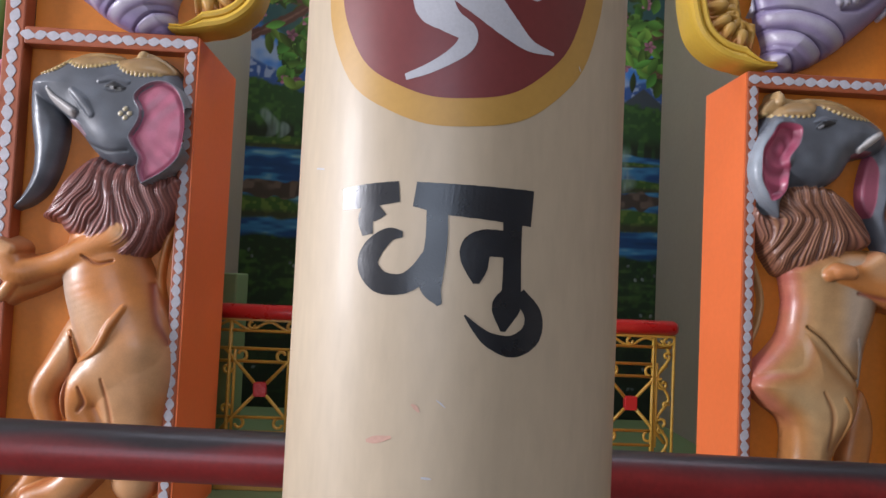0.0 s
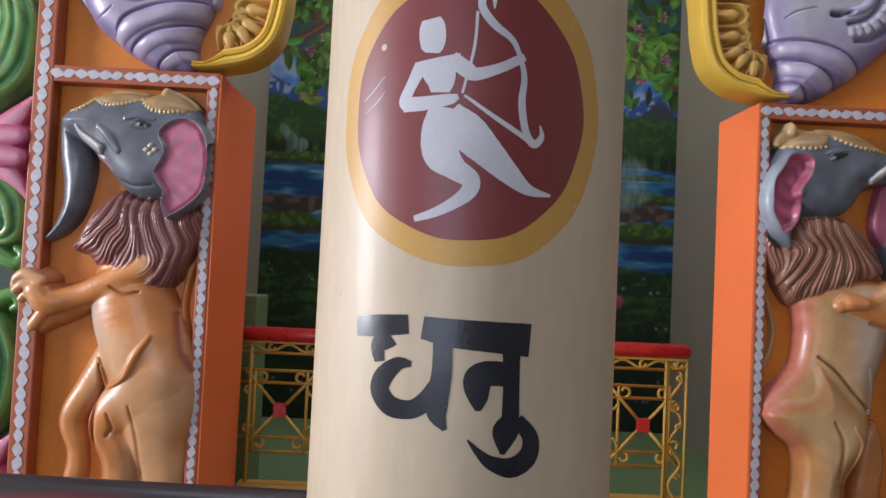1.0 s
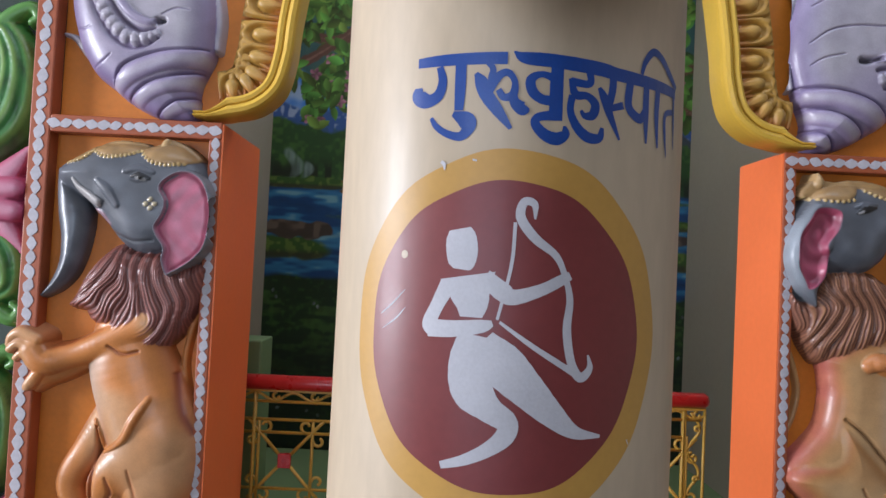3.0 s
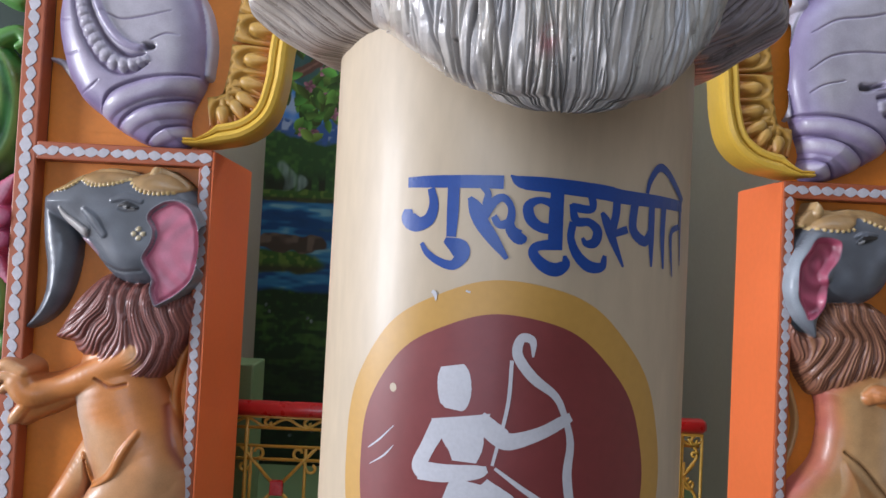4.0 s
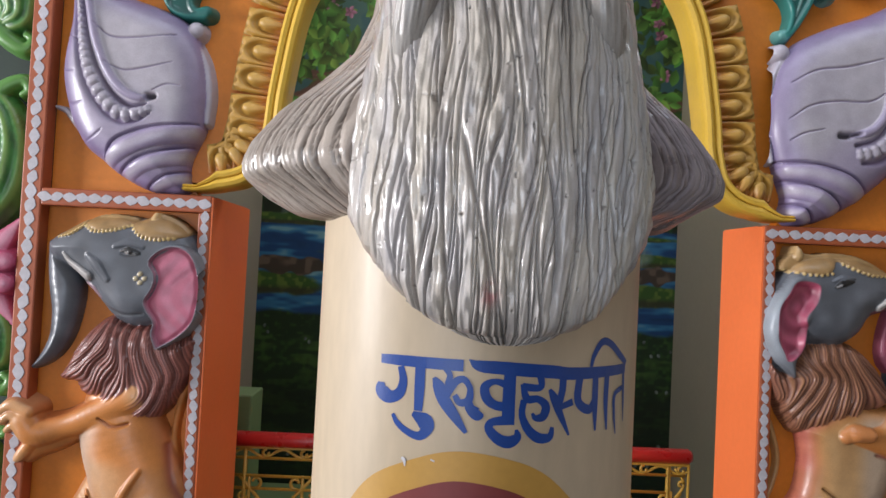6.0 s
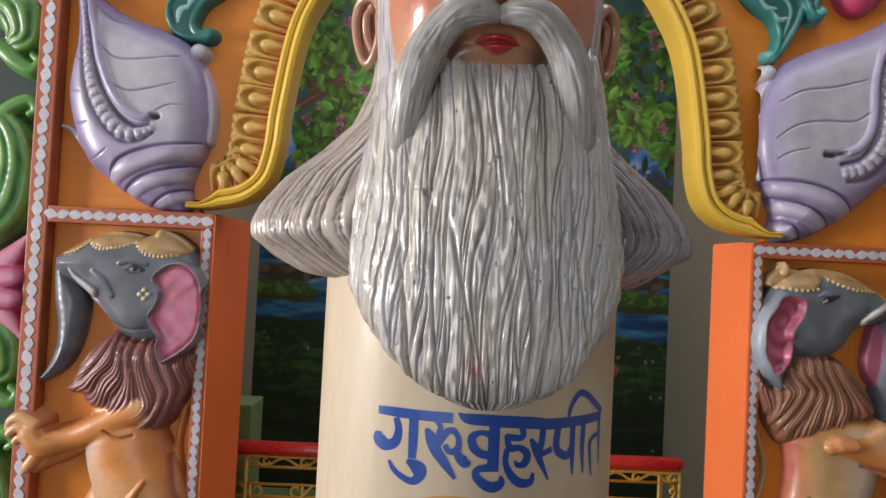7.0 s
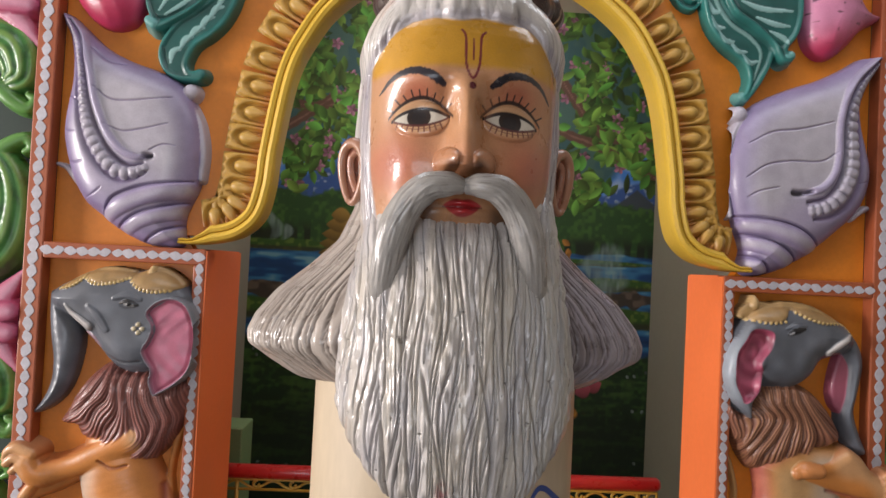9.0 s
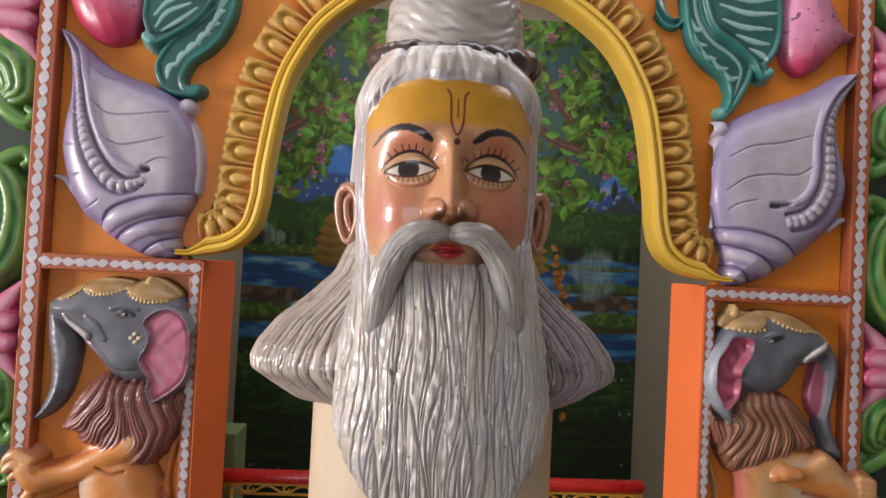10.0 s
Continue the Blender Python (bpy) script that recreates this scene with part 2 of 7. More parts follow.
def beads(parent, a, b, size=1.0):
    a, b = Vector(a), Vector(b)
    n = max(2, round((b - a).length / (0.0385 * size)))
    turn = 0 if abs((b - a).z) > abs((b - a).x) else 90
    for i in range(n):
        p = a.lerp(b, (i + .5) / n)
        o = child("bead", bead_meshes[rng.randrange(3)], parent)
        o.matrix_basis = pose(p.x + rng.uniform(-.0015, .0015), p.y, p.z, 0, turn + rng.uniform(-9, 9), 0) @ Matrix.Scale(size * rng.uniform(.88, 1.06), 4)


BACK = {-1: 2.28, 1: 2.15}
for s in (-1, 1):
    side = "west" if s < 0 else "east"
    post = sbox("gate_post_" + side, s, -1.135, -0.612, PANEL, BACK[s], 0, 1.79, M_REVEAL)
    tagged(post, "orange gateway post with a deep painted side reveal", "post", kind="structure")
    sbox("panel", s, -1.08, -0.645, PANEL - .004, PANEL, 0.2, 1.745, M_ORANGE, post)
    t1 = sbox("trim", s, -1.135, -1.079, FRONT, PANEL, 0, 3.3, M_TERRA, post, .004)
    t2 = sbox("trim", s, -0.645, -0.610, FRONT, PANEL, 0, 1.742, M_TERRA, post, .004)
    sbox("cheek", s, -0.612, -0.606, FRONT + .003, BACK[s], 0, 1.786, M_REVEAL, post)
    t3 = sbox("trim", s, -1.079, -0.610, FRONT, PANEL, 1.742, 1.79, M_TERRA, post, .004)
    beads(t1, (gx(-1.107, s), FRONT - .001, .3), (gx(-1.107, s), FRONT - .001, 2.95))
    beads(t2, (gx(-.627, s), FRONT - .001, .3), (gx(-.627, s), FRONT - .001, 1.745), .8)
    beads(t3, (gx(-1.085, s), FRONT - .001, 1.766), (gx(-.612, s), FRONT - .001, 1.766), .88)

# arch: inner rim on the west side, mirrored to the east
RIM = catmull([(-.69, 1.800), (-.60, 1.802), (-.515, 1.826), (-.452, 1.885), (-.424, 1.98), (-.412, 2.10), (-.375, 2.32), (-.325, 2.44), (-.25, 2.545), (-.11, 2.645), (.05, 2.695), (MID, 2.705)], 14)
rim = np.vstack([RIM, np.c_[2 * MID - RIM[-2::-1, 0], RIM[-2::-1, 1]]])
T = np.gradient(rim, axis=0)
T /= np.linalg.norm(T, axis=1)[:, None]
OUT = np.c_[-T[:, 1], T[:, 0]]    # away from the opening
PROFILE = [(.05, 1.93), (.05, 1.892), (.046, 1.880), (.038, 1.874), (.029, 1.877), (.026, 1.884), (.022, 1.877), (.012, 1.870), (.002, 1.874), (-.002, 1.884), (-.004, 1.90), (-.004, 1.925), (-.003, 1.95), (0, 1.985), (.05, 1.985)]
fall_off = np.clip(np.minimum(np.arange(len(rim)), np.arange(len(rim))[::-1]) / 15.0, .35, 1)
G = np.stack([np.c_[rim + OUT * ((o + .010) * fall_off[:, None]), np.full(len(rim), y)][:, [0, 2, 1]] for o, y in PROFILE], 1)
arch = child("arch_wall", bpy.data.meshes.new("arch_wall"))
bm = bmesh.new()
rows = [np.array((-.66, 1.786))] + [(rim[i] + OUT[i] * .03) for i in range(len(RIM))]
for s in (-1, 1):
    prev = None
    for p in rows:
        zz = max(p[1], 1.786)
        cur = [bm.verts.new((gx(x, s), y, zz)) for x, y in ((-1.079, PANEL), (p[0], PANEL), (p[0], 1.98), (-1.079, 1.98))]
        if prev:
            for k in range(3):
                bm.faces.new((prev[k], prev[k + 1], cur[k + 1], cur[k]))
        prev = cur
    top = [bm.verts.new((gx(x, s), y, 3.6)) for x, y in ((-1.079, PANEL), (MID, PANEL), (MID, 1.98), (-1.079, 1.98))]
    for k in range(3):
        bm.faces.new((prev[k], prev[k + 1], top[k + 1], top[k]))
bmesh.ops.recalc_face_normals(bm, faces=bm.faces)
bm.to_mesh(arch.data)
bm.free()
arch.data.materials.append(M_ORANGE)
tagged(arch, "orange painted wall with a cusped archway opening", "wall", kind="structure")
child("moulding", mesh_arrays("moulding", G.reshape(-1, 3), grid_faces(len(rim), len(PROFILE)), None, M_GOLD, False), arch, "smooth yellow double moulding")

# gold tongue ornaments along the arch


def tongue_mesh():
    n = 26
    u, o = np.meshgrid(np.linspace(-.5, .5, n), np.linspace(0, 1, n), indexing="ij")
    edge = .90 + .08 * np.abs(np.cos(u * 9.4)) - 2.2 * np.clip(np.abs(u) - .40, 0, 1)
    plate = sstep(0, .07, edge - o) * sstep(0, .035, .497 - np.abs(u))
    ring = np.sqrt((u / .36) ** 2 + (np.clip(o - .36, 0, 1) / .42) ** 2)
    bulb = np.clip(1 - (u / (.15 + .09 * np.clip(o / .4, 0, 1))) ** 2 - (np.where(o > .38, (o - .38) / .26, (o - .38) / .50)) ** 2, 0, 1) ** .5
    h = .017 * plate + .004 * gauss(ring - 1.2, .22) * plate - .011 * gauss(ring - .80, .14) * plate + .016 * bulb
    h += .003 * np.abs(np.sin(u * 22)) * gauss(o - .1, .16) * plate
    col = np.array((.42, .235, .04)) * (1 - .0 * h[..., None]) + np.zeros(h.shape + (3,))
    rust = (gauss(o - .08, .22) * .75)[..., None]
    col = col * (1 - rust) + rust * np.array((.34, .10, .012))
    col = col + (bulb * .6)[..., None] * (np.array((.58, .36, .09)) - col)
    P = np.stack([u * .0805, -h, o * .110], -1)
    return mesh_arrays("tongue", P.reshape(-1, 3), grid_faces(n, n, flip=True), col.reshape(-1, 3), M_TONGUE)


tm = tongue_mesh()
seg = np.r_[0, np.cumsum(np.linalg.norm(np.diff(rim, axis=0), axis=1))]
total = seg[-1]
n_t = round((total - .14) / .0770)
for i in range(n_t):
    d = .075 + (i + .5) * (total - .15) / n_t
    p = np.array([np.interp(d, seg, rim[:, 0]), np.interp(d, seg, rim[:, 1])])
    q = np.array([np.interp(d, seg, OUT[:, 0]), np.interp(d, seg, OUT[:, 1])])
    q /= np.linalg.norm(q)
    near = min(d, total - d)
    k = .62 + .38 * min(1, near / .3)
    o = child("tongue", tm, arch)
    o.matrix_basis = Matrix(((q[1], 0, q[0], p[0] + q[0] * .058), (0, 1, 0, PANEL - .022), (-q[0], 0, q[1], p[1] + q[1] * .058), (0, 0, 0, 1))) @ Matrix.Diagonal((1, 1, k, 1))

# ---- reliefs: rounded limbs laid on a board ----


def closed_line(pts, r):
    """A smooth closed outline, with a reach r in its third column."""
    p = np.asarray(pts, float)
    n = len(p)
    q = catmull(np.vstack([p[-2:], p, p[:2]]), 5)[10:10 + 5 * n + 1]
    return np.c_[q, np.full(len(q), r)]


def outline_depth(X, Z, line, r):
    """Depth inside a closed outline, negative outside, and the same as 1 at the edge and 0 from r inwards."""
    d = np.full(X.shape, 9.0)
    inside = np.zeros(X.shape, bool)
    for a, b in zip(line, np.roll(line, -1, 0)):
        ab = b - a
        t = np.clip(((X - a[0]) * ab[0] + (Z - a[1]) * ab[1]) / (ab @ ab + 1e-12), 0, 1)
        d = np.minimum(d, np.hypot(X - a[0] - t * ab[0], Z - a[1] - t * ab[1]))
        if a[1] != b[1]:
            inside ^= ((a[1] > Z) != (b[1] > Z)) & (X < (b[0] - a[0]) * (Z - a[1]) / (b[1] - a[1]) + a[0])
    d = np.where(inside, d, -d)
    return d, 1 - np.minimum(d, r) / r


def dotted(line, n, r=.0048, col=(.52, .37, .15)):
    """Small gold beads along an edge."""
    p = catmull(line, 12)
    run = np.r_[0, np.cumsum(np.linalg.norm(np.diff(p, axis=0), axis=1))]
    return [dict(p=[(x, z, r), (x + .001, z, r)], c=col, k=1, rel=1) for x, z in ((np.interp(v, run, p[:, 0]), np.interp(v, run, p[:, 1])) for v in np.linspace(0, run[-1], n))]


def relief(name, s, chains, box2, step, base, detail=None, mat=None):
    """A relief figure as height over a board: tapered limbs joined smoothly, painted limb by limb. s > 0 mirrors it to the east."""
    x0, x1, z0, z1 = box2
    GX, GZ = np.meshgrid(np.arange(x0, x1, step), np.arange(z0, z1, step), indexing="ij")
    HH = np.full(GX.shape, -.05)
    CC = np.zeros(GX.shape + (3,))
    for ch in chains:
        outline = "poly" in ch
        pts = closed_line(ch["poly"], ch["R"]) if outline else catmull(ch["p"], 6)
        rim_w = pts[:, 2].max() * 2 + .03
        i0, i1 = (int(np.clip((v - x0) / step, 0, GX.shape[0])) for v in (pts[:, 0].min() - rim_w, pts[:, 0].max() + rim_w))
        j0, j1 = (int(np.clip((v - z0) / step, 0, GX.shape[1])) for v in (pts[:, 1].min() - rim_w, pts[:, 1].max() + rim_w))
        if i1 - i0 < 2 or j1 - j0 < 2:
            continue
        win = (slice(i0, i1), slice(j0, j1))
        X, Z, H, C = GX[win], GZ[win], HH[win], CC[win]
        h = np.full(X.shape, -.05)
        best = np.full(X.shape, 9.0)
        along = np.zeros(X.shape)
        k, lift = ch.get("k", .8), ch.get("lift", .0)
        if outline:
            d, best = outline_depth(X, Z, pts[:, :2], ch["R"])
            if "dip" in ch:
                w = sstep(0, .004, d)
                fl, col = ch["fn"](X, Z, np.zeros(X.shape), best, along, np.broadcast_to(np.array(ch["c"]), C.shape).copy())
                HH[win] = H + (fl - ch["dip"] * sstep(0, ch["R"], d)) * w
                CC[win] = C * (1 - w[..., None]) + col * w[..., None]
                continue
            if ch.get("rel"):
                w = sstep(-.001, .001, d)
                fl, col = ch["fn"](X, Z, np.zeros(X.shape), best, along, np.broadcast_to(np.array(ch["c"]), C.shape).copy())
                HH[win] = np.where(d > 0, np.maximum(H, lift) + ch["hgt"] * np.sqrt(np.clip(1 - best ** 2, 0, 1)), H)
                CC[win] = C * (1 - w[..., None]) + col * w[..., None]
                continue
            rise = np.sqrt(np.clip(1 - np.clip(best, 0, 1) ** 2, 0, 1))
            h = np.where(d > 0, lift + ch["hgt"] * rise, lift + 14 * d)
        for i in range(0 if outline else len(pts) - 1):
            a, b = pts[i, :2], pts[i + 1, :2]
            ab = b - a
            t = np.clip(((X - a[0]) * ab[0] + (Z - a[1]) * ab[1]) / (ab @ ab + 1e-12), 0, 1)
            d = np.hypot(X - a[0] - t * ab[0], Z - a[1] - t * ab[1])
            r = np.maximum(pts[i, 2] + t * (pts[i + 1, 2] - pts[i, 2]), 1e-4)
            q = d / r
            hh = np.where(q < 1, lift + k * r * np.sqrt(np.clip(1 - q * q, 0, 1)), lift - 4 * (d - r))
            h = np.maximum(h, hh)
            m = q < best
            best = np.where(m, q, best)
            along = np.where(m, (i + t) / (len(pts) - 1), along)
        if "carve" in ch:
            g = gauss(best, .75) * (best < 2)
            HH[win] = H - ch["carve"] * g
            # groove also takes a darker colour, painted shade for the cut
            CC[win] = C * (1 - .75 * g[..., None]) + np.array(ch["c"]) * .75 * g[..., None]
            continue
        col = np.broadcast_to(np.array(ch["c"]), C.shape).copy()
        if "fn" in ch:
            h, col = ch["fn"](X, Z, h, best, along, col)
        if ch.get("rel"):
            w = sstep(1.0, .9, best)[..., None]
            HH[win] = np.where(best < 1, H + h, H)
            CC[win] = C * (1 - w) + col * w
            continue
        bl = ch.get("blend", .008)
        w = sstep(-bl * .35, bl * .35, h - H)[..., None]
        e = np.clip(bl - np.abs(h - H), 0, None) / bl
        CC[win] = C * (1 - w) + col * w
        HH[win] = np.maximum(H, h) + e * e * bl * .25
    X, Z, H, C = GX, GZ, HH, CC
    if detail:
        H, C = detail(X, Z, H, C)
    H = np.maximum(H, -.006)
    n, m = X.shape
    f = grid_faces(n, m)
    keep = H.ravel()[f].max(1) > -.0045
    f = f[keep]
    used = np.unique(f)
    idx = np.full(n * m, -1)
    idx[used] = np.arange(len(used))
    f = idx[f]
    xx = X.ravel()[used]
    if s > 0:
        xx = 2 * MID - xx
        f = f[:, ::-1]
    V = np.c_[xx, base - H.ravel()[used], Z.ravel()[used]]
    return new(name, mesh_arrays(name, V, f, np.clip(C.reshape(-1, 3)[used], .002, 1), mat or M_RELIEF))


TAN, BELLY, MANE, HIDE, PINK, GOLDP = (.48, .18, .042), (.54, .37, .21), (.155, .052, .042), (.098, .108, .128), (.46, .10, .17), (.33, .205, .085)


def strands(X, Z, cx, cz, k, seed):
    """Hair combed away from a crown at cx, cz: 0 in the cuts, 1 on the locks, with lock tone."""
    r = np.hypot(X - cx, Z - cz)
    a = np.arctan2(X - cx, cz - Z) + .035 * np.sin(r * 30 + 5.0 * vnoise(X, Z, 9, seed)) + .30 * vnoise(X + 3, Z, 8, seed + 1) * sstep(.1, .5, r)
    g = np.abs(np.sin(a * k + 2.5 * vnoise(X, Z, 22, seed + 2)))
    big = np.abs(np.sin(a * k * .23 + 1 + 2.0 * vnoise(X + 1, Z, 10, seed + 3)))
    return g, big, r, a


def f_mane(X, Z, h, q, al, col):
    g, big, r, a = strands(X, Z, -.80, 1.60, 105, 5)
    tuft = np.abs(np.sin(a * 21 + 1))
    h = h + (.0055 * (g - .5) + .009 * (big - .5)) * (q < 1.2) - .016 * sstep(.7, 1.0, q) * tuft
    # shade in the cuts and highlights on the locks, put into the colour
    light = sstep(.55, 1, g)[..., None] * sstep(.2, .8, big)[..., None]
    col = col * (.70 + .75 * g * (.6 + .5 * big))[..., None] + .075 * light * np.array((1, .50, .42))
    return h, col


def f_mane_e(X, Z, h, q, al, col):
    g, big, r, a = strands(X, Z, -.80, 1.72, 125, 15)
    tuft = np.abs(np.sin(a * 24))
    h = h + (.0055 * (g - .5) + .009 * (big - .5)) * (q < 1.2) - .016 * sstep(.7, 1.0, q) * tuft
    # tan highlights painted on the raised locks, cuts left darker
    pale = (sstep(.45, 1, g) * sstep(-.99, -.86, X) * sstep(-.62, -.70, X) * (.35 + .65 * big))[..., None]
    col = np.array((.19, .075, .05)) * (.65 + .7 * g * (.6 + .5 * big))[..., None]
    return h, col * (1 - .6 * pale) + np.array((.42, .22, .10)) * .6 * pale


def f_ear(X, Z, h, q, al, col):
    inner = sstep(.92, .60, q)
    h = h - .030 * inner + .0009 * np.sin(X * 110 + 5 * np.sin(Z * 26)) * inner
    n = vnoise(X, Z, 40, 2)
    pink = np.array((.44, .13, .20)) * (.75 + .45 * n)[..., None]
    deep = (sstep(-.78, -.745, X) * sstep(-.715, -.745, X))[..., None] * .45
    pink = pink * (1 - deep) + np.array((.30, .035, .09)) * deep
    w = inner[..., None]
    return h, np.array((.20, .215, .245)) * (1 - w) + pink * w


def f_ear_rim(X, Z, h, q, al, col):
    n = vnoise(X, Z, 30, 8)
    pale = sstep(-.70, -.615, X)[..., None]
    return h, np.array((.11, .12, .14)) * (1 - pale) + np.array((.33, .37, .42)) * pale * (.85 + .3 * n)[..., None]


def f_ear_in(X, Z, h, q, al, col):
    d = np.hypot(X + .70, (Z - 1.56) * .7)
    fold = np.sin(d * 190 + 2 * vnoise(X, Z, 18, 4))
    return .0022 * fold, col * (1 + .12 * fold + .4 * (vnoise(X, Z, 30, 6) - .5))[..., None]


def f_trunk(X, Z, h, q, al, col):
    h, col = f_hide(X, Z, h, q, al, col)
    # purplish shadow painted on the inner side of the trunk
    pink = (sstep(-.965, -.935, X) * sstep(1.56, 1.50, Z) * sstep(1.30, 1.38, Z))[..., None] * .6
    return h - .0004 * (.5 + .5 * np.sin(Z * 260 + 20 * X)), col * (1 - pink) + np.array((.13, .075, .095)) * pink


def f_cap(X, Z, h, q, al, col):
    return h, np.array(col) * (.8 + .4 * vnoise(X, Z, 60, 4))[..., None]


def f_back(X, Z, h, q, al, col):
    """Tan flank, paler in its middle, with pink highlights painted along the lit back edge."""
    n = vnoise(X, Z, 13, 6)
    mid = (sstep(.75, .15, q) * (.35 + .6 * n))[..., None]
    col = np.array((.42, .19, .055)) * (.8 + .4 * n)[..., None] * (1 - mid) + np.array((.53, .36, .18)) * mid
    # pink edge highlight on the window side, put into the colour
    e = (sstep(.45, .95, q) * sstep(-.86, -.74, X + .22 * (Z - 1.1)) * (.6 + .5 * vnoise(X, Z, 24, 9)))[..., None]
    col = col * (1 - e * .85) + np.array((.50, .135, .115)) * e * .85
    grey = (sstep(.9, .4, q) * sstep(-.86, -.92, X) * sstep(.95, 1.02, Z))[..., None] * .6
    return h, col * (1 - grey) + np.array((.36, .31, .27)) * grey


def f_hide(X, Z, h, q, al, col):
    n = vnoise(X, Z, 30, 8)
    return h + .0015 * n, col * (.75 + .6 * n)[..., None]


def f_body(X, Z, h, q, al, col):
    n = vnoise(X, Z, 16, 6)
    pale = (sstep(.35, .75, vnoise(X, Z, 8, 17)) * .5)[..., None]
    col = col * (.8 + .4 * n)[..., None]
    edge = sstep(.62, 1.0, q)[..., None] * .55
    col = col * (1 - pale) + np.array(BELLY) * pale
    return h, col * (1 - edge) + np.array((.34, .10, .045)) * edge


def f_belly(X, Z, h, q, al, col):
    h, col = f_body(X, Z, h, q, al, col)
    p = (sstep(-.85, -.935, X) * sstep(1.22, 1.14, Z) * sstep(.86, .98, Z))[..., None] * .8
    return h, col * (1 - p) + np.array((.56, .47, .38)) * p


